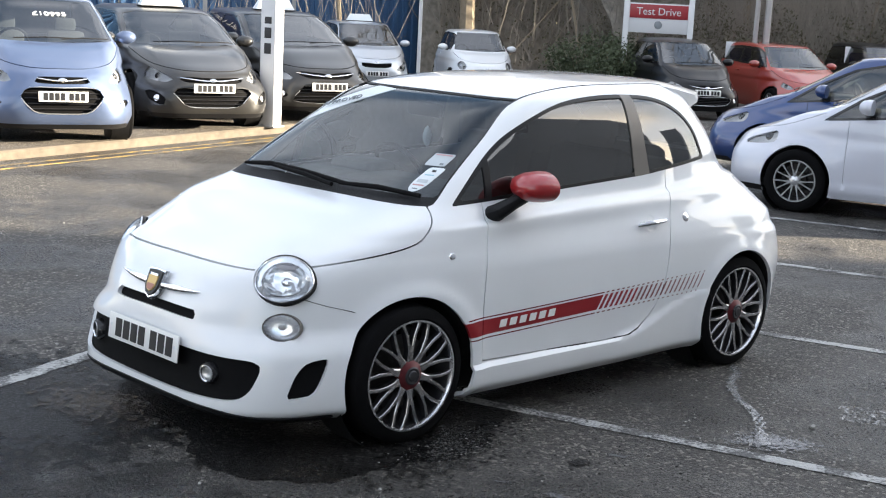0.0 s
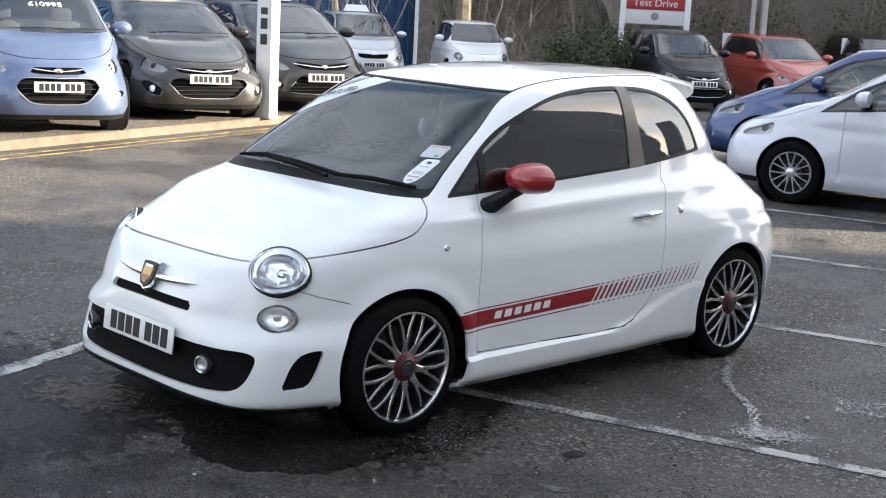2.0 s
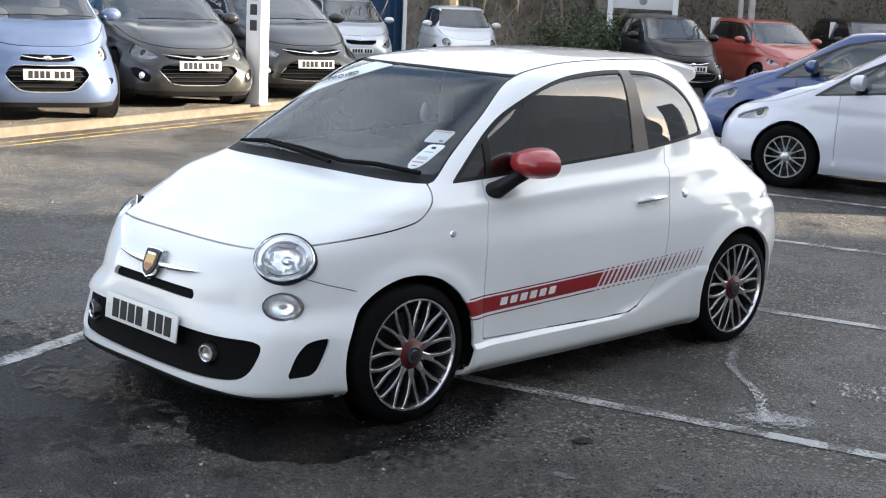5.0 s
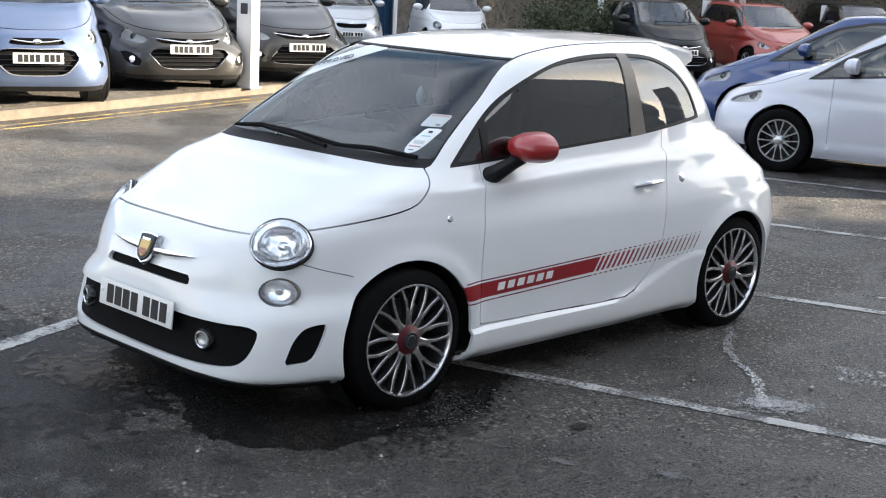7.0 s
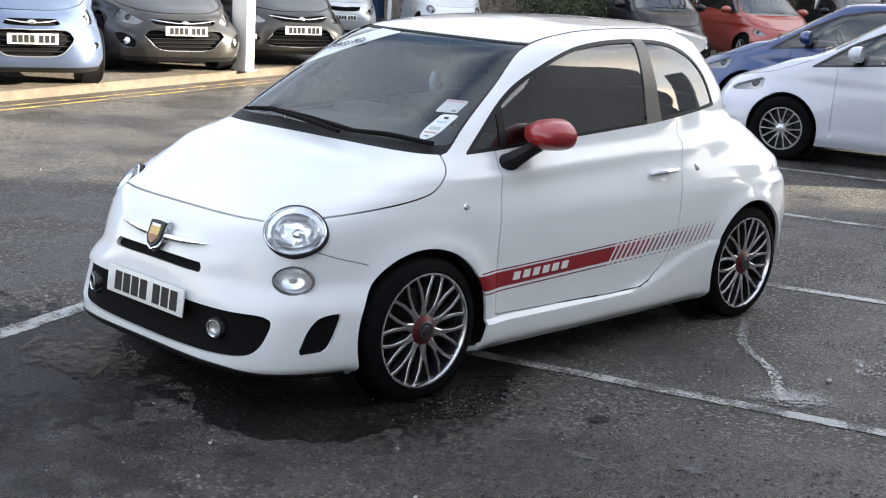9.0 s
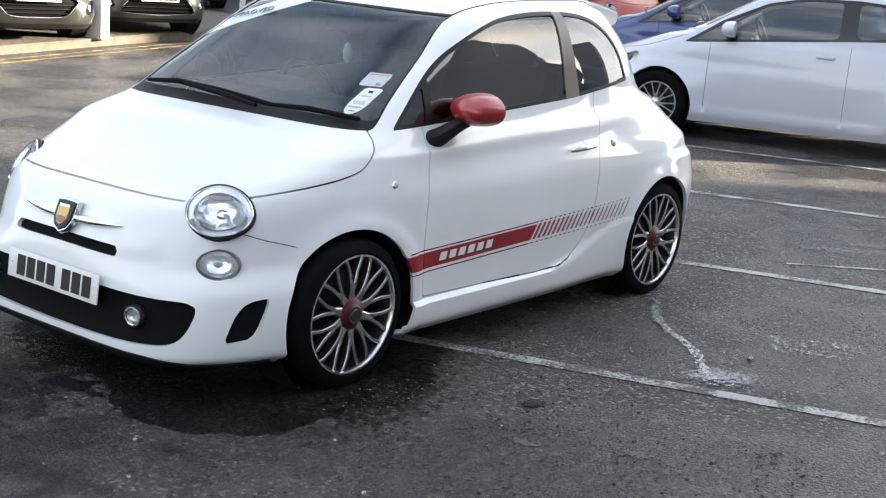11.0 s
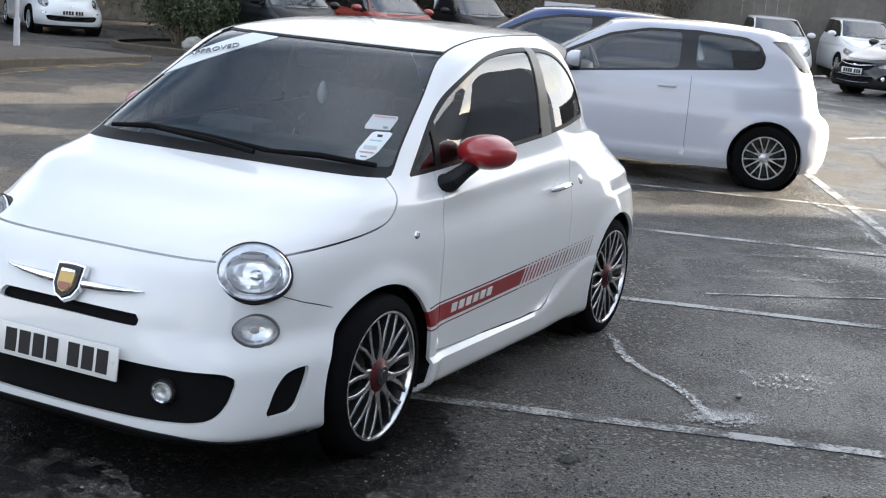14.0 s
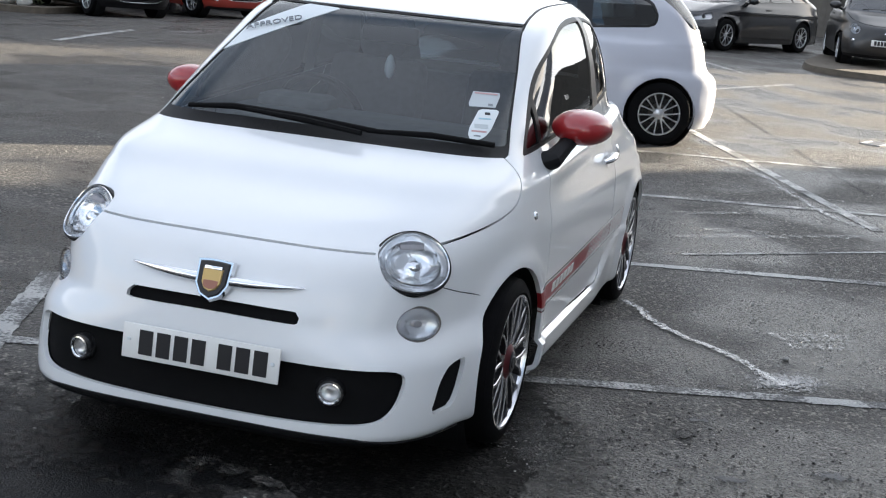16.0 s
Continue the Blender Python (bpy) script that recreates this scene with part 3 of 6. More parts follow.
        if o:
            q, n = spots[side]
            lens = part("fog_lamp", lathe([(0.0, 0.012), (0.022, 0.009), (0.036, 0.0), (0.042, 0.004), (0.048, -0.012)], 20), REFLECTOR, car)
            lens.matrix_local = facing(q - 0.006 * n, n)
    if tail:
        for side in (1, -1):
            sh.panel("tail_lamp", "tail", TAILRED, car, 0.01, 0.004, side=side, label="tall smoked tail lamp")
    if rear:
        sh.panel("rear_window", "rear_glass", glass or DARKGLASS, car, 0, -0.004)
    sh.panel("upper_grille", "slot", MATTBLACK, car, 0, -0.03)
    sh.panel("lower_grille", "grille", MATTBLACK, car, 0, -0.04)
    for k, edge in enumerate(edges):
        part("grille_surround", tube(edge, 0.007, 6), SILVERWHEEL, car)
    for k, line in enumerate(slats):
        part("grille_slat", tube(line, 0.0045, 4), GUNMETAL, car)
    if wing:
        part("grille_bar", tube(wing, [0.004] + [0.009] * (len(wing) - 2) + [0.004], 8), CHROME, car)
    part("underbody", box(((xf + xr) / 2, 0, 0.24), (xf - xr - 0.5, 2 * w - 0.3, 0.10), None, 0.03), PLASTIC, car)
    # cabin
    part("dashboard", box((cowl_x - 0.38, 0, cowl - 0.10), (0.5, 2 * w - 0.36, 0.18), None, 0.06), TRIM, car)
    for y in (0.36, -0.36):
        bm = box((-0.02, y, 0.52), (0.50, 0.48, 0.22), None, 0.06)
        add_box(bm, (-0.30, y, 0.86), (0.15, 0.46, 0.58), pose(0, 0, 0, 0, -14, 0), 0.06)
        add_box(bm, (-0.40, y, 1.22), (0.10, 0.26, 0.16), pose(0, 0, 0, 0, -8, 0), 0.04)
        part("seat", bm, SEATRED, car)
    bm = box((rx + 0.35, 0, 0.52), (0.5, 1.2, 0.2), None, 0.05)
    add_box(bm, (rx + 0.05, 0, 0.82), (0.14, 1.2, 0.5), pose(0, 0, 0, 0, -14, 0), 0.05)
    part("rear_seat", bm, SEATRED, car)
    part("steering_wheel", lathe([(0.175 + 0.016 * math.cos(a), 0.016 * math.sin(a)) for a in np.linspace(0, 6.283, 9)], 24, pose(cowl_x - 0.66, -0.36, cowl - 0.02, 0, -65, 0)), PLASTIC, car)
    for x in (fx, rx):
        for side in (1, -1):
            wheel(car, x, side * (w - 0.03), wr, wr * 0.68, 0.19, side, wheel_style, SILVERWHEEL, SILVERWHEEL, spin=17 * side + 40 * x)
            part("arch_liner", lathe([(0, -0.24), (wr + 0.05, -0.24), (wr + 0.05, -0.05)], 28, Matrix.Translation((x, side * (w - 0.035), wr)) @ pose(0, 0, 0, -90 * side, 0, 0)), PLASTIC, car)
    for side in (1, -1):
        p, n = sh.on(x=mirror or win[:, 0].max() - 0.26, z=cowl + 0.01, side=side)
        m = part("door_mirror", lathe([(0.0, -0.055), (0.05, -0.05), (0.085, -0.03), (0.10, 0.0), (0.095, 0.03), (0.0, 0.035)], 24), colour, car)
        m.matrix_local = Matrix.Translation(p + Vector((0.0, side * 0.13, 0.07))) @ pose(0, 0, 0, 0, -90, 0) @ Matrix.Diagonal((0.76, 1.2, 1.5, 1))
        part("mirror_arm", tube([p - Vector((0, side * 0.01, 0.0)), p + Vector((0, side * 0.10, 0.03))], 0.02, 8), PLASTIC, car)
        q, n = sh.on(x=handle or mid + 0.02, z=cowl - 0.10, side=side)
        part("door_handle", box(q + 0.012 * n, (0.17, 0.02, 0.028), None, 0.008), colour, car)
    if plate:
        p, n = sh.on(y=0.0, z=plate, side="front")
        number_plate(car, p + Vector((0.03, 0, 0)), (1, 0, 0.08))
    if badge:
        p, n = sh.on(y=0.0, z=badge if badge is not True else nose - 0.05, side="front")
        b = part("badge", lathe([(0.0, 0.012), (0.032, 0.010), (0.042, 0.004), (0.046, 0.0)], 24), CHROME, car)
        b.matrix_local = facing(p + 0.006 * n, n) @ Matrix.Diagonal((1.0, 0.6, 1, 1))
    for y0, y1 in ((-0.48 * w, 0.30 * w), (0.12 * w, 0.72 * w)):
        p, n = sh.on(y=y0, z=cowl + 0.03, side="front")
        q, n2 = sh.on(y=y1, z=cowl + 0.045, side="front")
        part("wiper", tube([p + 0.025 * n, (p + q) / 2 + 0.035 * n, q + 0.02 * n2], 0.007, 6), PLASTIC, car)
    SKINS[car.name] = sh
    return car


SKINS = {}


# ---- the white city car ----
CAR_ROWS = [(0.145, 1.88, -1.60, 0.75, 5, 6), (0.20, 1.955, -1.66, 0.803, 5.4, 7), (0.41, 1.94, -1.70, 0.82, 4.9, 8), (0.53, 1.922, -1.71, 0.827, 3.7, 8),
            (0.705, 1.845, -1.70, 0.82, 3.9, 7), (0.755, 1.775, -1.69, 0.812, 4.2, 6), (0.80, 1.66, -1.68, 0.80, 4.8, 6), (0.86, 1.475, -1.655, 0.782, 6.4, 4.9),
            (0.92, 1.315, -1.61, 0.763, 8, 4.2), (0.985, 1.115, -1.51, 0.732, 8, 4.0), (1.09, 0.955, -1.41, 0.704, 7.5, 3.6), (1.25, 0.692, -1.29, 0.673, 6.5, 3.6),
            (1.41, 0.42, -1.13, 0.614, 6, 3.4), (1.458, 0.24, -1.07, 0.555, 4, 3.0), (1.488, 0.02, -1.0, 0.46, 3.2, 3.0), (1.505, -0.15, -0.70, 0.17, 2.5, 2.5)]
AXLE, WHEEL_R, ARCH_R = 1.15, 0.298, 0.337


def smooth01(t):
    t = np.clip(t, 0, 1)
    return t * t * (3 - 2 * t)


def car_shape(v):
    x, y, z = v.T
    side = np.sign(y) * (abs(y) > 0.35)
    for cx in (AXLE, -AXLE):
        r = np.hypot(x - cx, z - WHEEL_R)
        v[:, 1] += side * 0.016 * np.exp(-((r - ARCH_R) / 0.05) ** 2)
    top = 0.298 + 0.17 * smooth01((-0.1 - x) / 0.75)
    v[:, 1] += side * (0.021 - 0.013 * smooth01((-0.25 - x) / 0.4)) * smooth01((top - z) / 0.022) * (x < 0.86) * (x > -0.85) * (z > 0.10)
    # shoulder crease below the windows: full below it, stepped in above it
    over = z - (0.902 + 0.046 * (0.8 - x))
    below = np.exp(-((np.minimum(over, 0) / 0.055) ** 2)) * np.exp(-((np.maximum(over, 0) / 0.016) ** 2))
    above = smooth01(over / 0.022) * (1 - smooth01((over - 0.03) / 0.13))
    rearward = smooth01((-0.6 - x) / 0.5)
    v[:, 1] += side * ((0.014 + 0.004 * rearward) * below - (0.006 + 0.012 * rearward) * above) * smooth01((1.15 - x) / 0.5)
    v[:, 0] -= (0.028 + 0.042 * smooth01((z - 0.80) / 0.15)) * y * smooth01((x - 0.1) / 0.6)
    return v


def city_car():
    car = thing("parked_hatchback", pose(0, -0.022, 0), "white three-door city car with red door mirrors and red side stripe", "car")
    sh = Shell(CAR_ROWS, 165, 92, 76, car_shape)
    fwd = lambda v: 1.2 - v[:, 0]
    for cx in (AXLE, -AXLE):
        sh.cut(lambda v: np.maximum(np.hypot(v[:, 0] - cx, v[:, 2] - WHEEL_R) - ARCH_R, 0.5 - abs(v[:, 1])), "hole")
    # windscreen with its black scuttle
    edge = lambda z: 0.676 - 0.148 * (z - 0.982) / 0.438
    screen = lambda v, g: np.maximum.reduce([0.986 + g - v[:, 2], v[:, 2] - 1.425 + g, abs(v[:, 1]) - edge(v[:, 2]) + g, 0.1 - v[:, 0]])
    sh.cut(lambda v: screen(v, 0.0), "seal")
    sh.cut(lambda v: np.maximum(screen(v, 0.006), 1.022 - v[:, 2]), "windscreen", ("seal",))
    strip_sign = np.array([(-0.612, 1.212), (-0.222, 1.415), (-0.372, 1.419), (-0.582, 1.300)])
    sh.cut(lambda v: np.maximum(inside_by(strip_sign, v[:, 1], v[:, 2]), 0.1 - v[:, 0]), "banner", ("windscreen",))
    # side windows
    win = np.concatenate([spline([(0.878, 0.985), (0.62, 1.20), (0.40, 1.325), (0.16, 1.405), (-0.10, 1.437), (-0.38, 1.442), (-0.60, 1.422), (-0.78, 1.36), (-0.90, 1.26), (-0.975, 1.11)], 6, False), [(-0.40, 1.056)]])
    far = lambda v: 0.40 - abs(v[:, 1])
    sh.cut(lambda v: np.maximum(inside_by(win, v[:, 0], v[:, 2]), far(v)), "frame")
    lean = lambda v, x0, x1: x0 + (x1 - x0) * (v[:, 2] - 1.08) / 0.36
    sh.cut(lambda v: np.maximum.reduce([inside_by(win, v[:, 0], v[:, 2]) + 0.016, lean(v, -0.340, -0.325) - v[:, 0], far(v)]), "door_glass", ("frame",))
    sh.cut(lambda v: np.maximum.reduce([inside_by(win, v[:, 0], v[:, 2]) + 0.016, v[:, 0] - lean(v, -0.455, -0.40), far(v)]), "quarter_glass", ("frame",))
    sh.cut(lambda v: np.maximum.reduce([lean(v, -0.455, -0.40) - v[:, 0], v[:, 0] - lean(v, -0.340, -0.325), far(v)]), "pillar", ("frame",))
    sh.cut(lambda v: np.maximum.reduce([abs(v[:, 0] - 0.655 + 0.10 * (v[:, 2] - 1.09)) - 0.017, far(v)]), "divider", ("door_glass",))
    sh.cut(lambda v: np.maximum.reduce([1.10 - v[:, 2], v[:, 2] - 1.36, abs(v[:, 1]) - 0.44, v[:, 0] + 0.95]), "rear_glass")
    # stickers inside the glass
    permit = np.array([(0.514, 1.133), (0.585, 1.135), (0.586, 1.075), (0.580, 1.054), (0.566, 1.042), (0.548, 1.037), (0.530, 1.040), (0.517, 1.050), (0.511, 1.072)])
    price = np.array([(0.462, 1.187), (0.562, 1.188), (0.566, 1.141), (0.468, 1.139)])
    for tag, o in (("permit", permit), ("price", price)):
        sh.cut(lambda v: np.maximum(inside_by(o, v[:, 1], v[:, 2]), 0.1 - v[:, 0]), tag, ("windscreen",))
    # lamps
    seats = {}
    small = {s: sh.on(y=0.622 * s, z=0.536, side="front") for s in (1, -1)}
    for s in (1, -1):
        p, n = sh.on(y=0.588 * s, z=0.727, side="front")
        near = np.array([v for v in sh.verts if (Vector(v) - p).length < 0.105])
        n = Vector(np.linalg.svd(near - near.mean(0))[2][-1])
        n = n if n.x > 0 else -n
        rim = near[np.linalg.norm(near - np.array(p), axis=1) > 0.085]
        p = p + n * float(np.mean((rim - np.array(p)) @ np.array(n)))
        az = radians(37 if s > 0 else -29)
        flat = math.hypot(n.x, n.y)
        n = Vector((flat * math.cos(az), flat * math.sin(az), n.z))
        seats[s] = (p, n)
        sh.cut(lambda v: np.hypot(np.linalg.norm((v - np.array(p))[:, :2], axis=1) / 1.16, v[:, 2] - p.z) - 0.106, "lamp_hole")
        q, n = small[s]
        sh.cut(lambda v: np.hypot(np.linalg.norm((v - np.array(q))[:, :2], axis=1) / 0.080, (v[:, 2] - q.z) / 0.055) * 0.06 - 0.06, "lamp_hole")
    # bumper openings
    half = [(0.0, 0.415), (0.30, 0.415), (0.50, 0.414), (0.60, 0.411), (0.632, 0.392), (0.630, 0.34), (0.608, 0.280), (0.555, 0.248), (0.40, 0.235), (0.20, 0.228)]
    low = spline(half + [(0.0, 0.226)] + [(-y, z) for y, z in half[:0:-1]], 5)
    sh.cut(lambda v: np.maximum(inside_by(low, v[:, 1], v[:, 2]), fwd(v)), "grille")
    slot = spline([(0.01, 0.568), (0.285, 0.566), (0.301, 0.558), (0.301, 0.536), (0.285, 0.528), (0.01, 0.530), (-0.265, 0.528), (-0.281, 0.536), (-0.281, 0.558), (-0.265, 0.566)], 5)
    sh.cut(lambda v: np.maximum(inside_by(slot, v[:, 1], v[:, 2]), fwd(v)), "slot")
    duct = spline([(1.722, 0.257), (1.70, 0.258), (1.640, 0.263), (1.612, 0.270), (1.588, 0.305), (1.568, 0.35), (1.550, 0.398), (1.548, 0.411), (1.562, 0.415), (1.61, 0.410), (1.648, 0.395), (1.685, 0.35), (1.712, 0.285)], 4)
    sh.cut(lambda v: np.maximum(inside_by(duct, v[:, 0], v[:, 2]), 0.5 - abs(v[:, 1])), "duct")
    sh.cut(lambda v: np.maximum(v[:, 2] - 0.202 + 0.028 * smooth01((abs(v[:, 1]) - 0.45) / 0.3), 1.5 - v[:, 0]), "lip")
    # shut lines
    bon = np.array([(1.66, 0.755), (1.546, 0.775), (1.34, 0.805), (1.20, 0.828), (1.10, 0.855), (1.04, 0.90), (1.00, 0.945), (0.98, 0.99)])
    bon = spline(bon, 4, False)
    g = 0.003
    sh.strip(lambda v: v[:, 2] - 0.748, g, lambda v: np.maximum(abs(v[:, 1]) - 0.47, fwd(v)), "gap")
    sh.strip(lambda v: side_of(bon, v[:, 0], v[:, 2]), g, lambda v: np.maximum(near_line(bon, v[:, 0], v[:, 2]) - 0.03, 0.45 - abs(v[:, 1])), "gap")
    seam = spline([(1.70, 0.672), (1.62, 0.65), (1.53, 0.62), (1.46, 0.602), (1.40, 0.585)], 4, False)
    sh.strip(lambda v: side_of(seam, v[:, 0], v[:, 2]), 0.0016, lambda v: np.maximum(near_line(seam, v[:, 0], v[:, 2]) - 0.015, 0.5 - abs(v[:, 1])), "gap")
    door = spline([(0.70, 1.06), (0.735, 0.80), (0.755, 0.60), (0.76, 0.40), (0.752, 0.315), (0.70, 0.305), (0.30, 0.298), (-0.10, 0.292), (-0.28, 0.31), (-0.42, 0.40), (-0.495, 0.55), (-0.525, 0.75), (-0.565, 0.95), (-0.60, 1.14)], 5, False)
    belt = lambda v: v[:, 2] - (0.985 + 0.115 * (0.878 - v[:, 0]) / 1.853)
    flank = lambda v: 0.5 - abs(v[:, 1])
    sh.strip(lambda v: side_of(door, v[:, 0], v[:, 2]), 0.0026, lambda v: np.maximum.reduce([near_line(door, v[:, 0], v[:, 2]) - 0.03, belt(v), flank(v)]), "gap")
    sh.mark(lambda v: np.maximum.reduce([inside_by(door, v[:, 0], v[:, 2]), belt(v), flank(v)]), "door", ("body",))
    sh.mark(lambda v: np.maximum.reduce([0.748 - v[:, 2], v[:, 2] - 0.992, 0.85 - v[:, 0], np.interp(v[:, 0], bon[::-1, 0], bon[::-1, 1]) - v[:, 2]]), "bonnet", ("body",))
    ditch = lambda v: np.interp(v[:, 0], (-1.3, -0.6, 0.0, 0.42), (0.43, 0.475, 0.495, 0.535))
    sh.strip(lambda v: abs(v[:, 1]) - ditch(v), 0.0055, lambda v: np.maximum.reduce([v[:, 0] - 0.40, -1.0 - v[:, 0], 1.40 - v[:, 2]]), "ditch", ("body",))
    # side stripe: a red band, thin borders, and a run of slanted bars that fades to the rear
    up = lambda v: v[:, 2] - (0.489 + 0.0345 * (0.856 - v[:, 0])) + 0.034
    slant = lambda v: v[:, 0] + 0.6 * up(v)
    run = lambda lo, hi: (lambda v: np.maximum.reduce([slant(v) - hi, lo - slant(v), abs(up(v)) - 0.06, flank(v)]))
    sh.only(run(-0.9, 0.95))
    sh.cut(lambda v: slant(v) + 0.01, None, (), run(-0.2, 0.2))
    for lo in (0.044, -0.049):
        sh.strip(lambda v: up(v) - lo, 0.0027, run(-0.01, 0.885), "line")
    sh.strip(up, 0.034, run(-0.85, -0.0101), "band")
    sh.strip(up, 0.034, run(-0.01, 0.885), "stripe")
    for lo in (0.044, -0.049):
        sh.strip(lambda v: up(v) - lo, 0.0027, run(-0.85, -0.0101), "dash")
    for k in range(21):
        x0, wide = -0.034 - 0.0375 * k, 0.0105 - 0.0003 * k
        sh.strip(lambda v: slant(v) - x0, wide, lambda v: np.maximum.reduce([abs(v[:, 0] - x0) - 0.06, abs(up(v)) - 0.06, flank(v)]), "bar%d" % k, ("band",))
        sh.mark(lambda v: np.maximum.reduce([abs(slant(v) - x0) - wide, abs(up(v)) - 0.06, flank(v)]), "line", ("dash",))
    sh.mark(lambda v: flank(v), "skin", ("band", "dash"))
    sh.mark(lambda v: np.maximum(inside_by(door, v[:, 0], v[:, 2]), flank(v)), "door", ("skin",))
    sh.mark(lambda v: flank(v), "body", ("skin",))
    sh.every()
    sh.panel("body", "body", [WHITE, TRIM], car, 0.018)
    sh.panel("bonnet", "bonnet", [WHITE, TRIM], car, 0.018)
    for side in (1, -1):
        sh.panel("roof_seam", "ditch", [PLASTIC, PLASTIC], car, 0.01, 0.001, side=side)
    for side in (1, -1):
        d = sh.panel("door", "door", [WHITE, TRIM], car, 0.018, side=side)
        sh.panel("side_stripe", "stripe", REDTRIM, d, 0.018, side=side, label="red stripe decal")
        tagged(sh.panel("stripe_border", "line", BADGERED, d, 0.018, side=side), kind="stuff")
        for k in range(21):
            sh.panel("stripe_bar", "bar%d" % k, REDTRIM if k < 7 else GREYRED, d, 0.018, side=side)
        sh.panel("window_frame", "frame", [FRAMEBLACK, FRAMEBLACK], car, 0.016, side=side)
        sh.panel("window_pillar", "pillar", [PILLAR, PILLAR], car, 0.016, side=side)
        sh.panel("quarter_light_bar", "divider", [FRAMEBLACK, FRAMEBLACK], car, 0.014, side=side)
        sh.panel("door_window", "door_glass", DARKGLASS, car, 0, -0.006, side=side).visible_shadow = False
        sh.panel("quarter_window", "quarter_glass", DARKGLASS, car, 0, -0.004, side=side).visible_shadow = False
    sh.panel("windscreen_seal", "seal", [PLASTIC, PLASTIC], car, 0.014, -0.003)
    sh.panel("windscreen", "windscreen", GLASS, car, 0, -0.006).visible_shadow = False
    banner = sh.panel("windscreen_banner", "banner", PAPER, car, 0.004, -0.004, "white sun strip with dark lettering")
    q, qn = sh.on(y=-0.440, z=1.334, side="front")
    lettering("letters", "APPROVED", 0.046, GREYPRINT, banner, facing(q + 0.004 * qn, qn) @ pose(0, 0, 0, 0, 0, 30))
    for name, tag, mm, rows in (("permit_sticker", "permit", PAPER, ((0.550, 1.120, 0.02, 0.014, INK), (0.549, 1.104, 0.045, 0.007, PALEBLUE), (0.549, 1.080, 0.05, 0.022, PALEPRINT), (0.549, 1.064, 0.055, 0.008, REDPRINT), (0.549, 1.050, 0.025, 0.006, GREYPRINT))),
                                ("price_sticker", "price", PALEPRINT, ((0.512, 1.182, 0.085, 0.008, REDPRINT), (0.545, 1.148, 0.018, 0.012, GREYPRINT)))):
        st = sh.panel(name, tag, mm, car, 0.002, -0.004, "white paper sticker on the windscreen")
        for y, z, ww, hh, ink in rows:
            q, qn = sh.on(y=y, z=z, side="front")
            bar = part("print_bar", box((0, 0, 0), (ww, hh, 0.001)), ink, st)
            bar.matrix_local = facing(q - 0.0032 * qn, qn)
    sh.panel("rear_window", "rear_glass", PRIVACY, car, 0, -0.004)
    sh.panel("lower_grille", "grille", MATTBLACK, car, 0, -0.024)
    sh.panel("upper_slot", "slot", MATTBLACK, car, 0, -0.02)
    for side in (1, -1):
        sh.panel("corner_duct", "duct", MATTBLACK, car, 0, -0.02, side=side)
    sh.panel("splitter", "lip", PLASTIC, car, 0.02, 0.006, "black lower splitter")
    for side in (1, -1):
        for k in range(6):
            x = 0.635 - 0.062 * k if side > 0 else 0.325 + 0.062 * k
            q, qn = sh.on(x=x, z=0.4575 + 0.0345 * (0.856 - x), side=side)
            blk = part("decal_block", box((0, 0, 0), (0.040, 0.034, 0.003), Matrix(((1, 0.25, 0, 0), (0, 1, 0, 0), (0, 0, 1, 0), (0, 0, 0, 1)))), PLATE, car)
            blk.matrix_local = facing(q + 0.0022 * qn, qn) @ pose(0, 0, 0, 0, 0, 2)
    # lamps
    for side in (1, -1):
        p, n = seats[side]
        lamp = part("headlamp", lathe([(0.098, 0.000), (0.101, 0.008), (0.104, 0.010), (0.107, 0.006), (0.108, -0.008)], 48), CHROME, car, "round headlamp with chrome ring")
        lamp.matrix_local = facing(p + (0.012 if side > 0 else 0.002) * n, n) @ Matrix.Diagonal((1.17, 0.95, 1, 1))
        part("seal", lathe([(0.107, 0.004), (0.110, 0.005), (0.1125, 0.002), (0.113, -0.010)], 48), PLASTIC, lamp)
        part("lens", lathe([(0.0, 0.032), (0.03, 0.030), (0.06, 0.024), (0.085, 0.014), (0.100, 0.004)], 40), LAMPGLASS, lamp).visible_shadow = False
        part("bowl", lathe([(0.0, -0.042), (0.03, -0.040), (0.05, -0.032), (0.068, -0.018), (0.076, -0.005), (0.082, -0.002), (0.100, 0.001)], 40), REFLECTOR, lamp)
        part("projector", lathe([(0.0, -0.012), (0.012, -0.015), (0.020, -0.022), (0.024, -0.042)], 24, pose(0.008 * side, -0.004, 0)), CHROME, lamp)
        part("inner_ring", lathe([(0.074, -0.006), (0.077, 0.000), (0.081, -0.003), (0.079, -0.010)], 40, None, True), CHROME, lamp)
        part("side_light", box((0.0, 0.058, -0.008), (0.07, 0.018, 0.010), None, 0.004), LAMPGREY, lamp)
        q, n = small[side]
        n = (n * 0.75 + Vector((0.25, 0, 0))).normalized()
        ind = part("indicator_lamp", lathe([(0.0, 0.018), (0.03, 0.015), (0.052, 0.008), (0.063, 0.0), (0.066, -0.012)], 36), LAMPGLASS, car)
        ind.visible_shadow = False
        ind.matrix_local = facing(q, n) @ Matrix.Diagonal((1.20, 0.84, 1, 1))
        part("rim", lathe([(0.062, 0.004), (0.066, 0.005), (0.069, 0.001), (0.070, -0.03)], 36), PILLAR, ind)
        part("bowl", lathe([(0.0, -0.014), (0.03, -0.013), (0.05, -0.008), (0.064, -0.001)], 36), INNERWHITE, ind)
        part("bulb", lathe([(0.0, 0.004), (0.012, 0.0), (0.014, -0.014)], 16), LAMPGREY, ind)
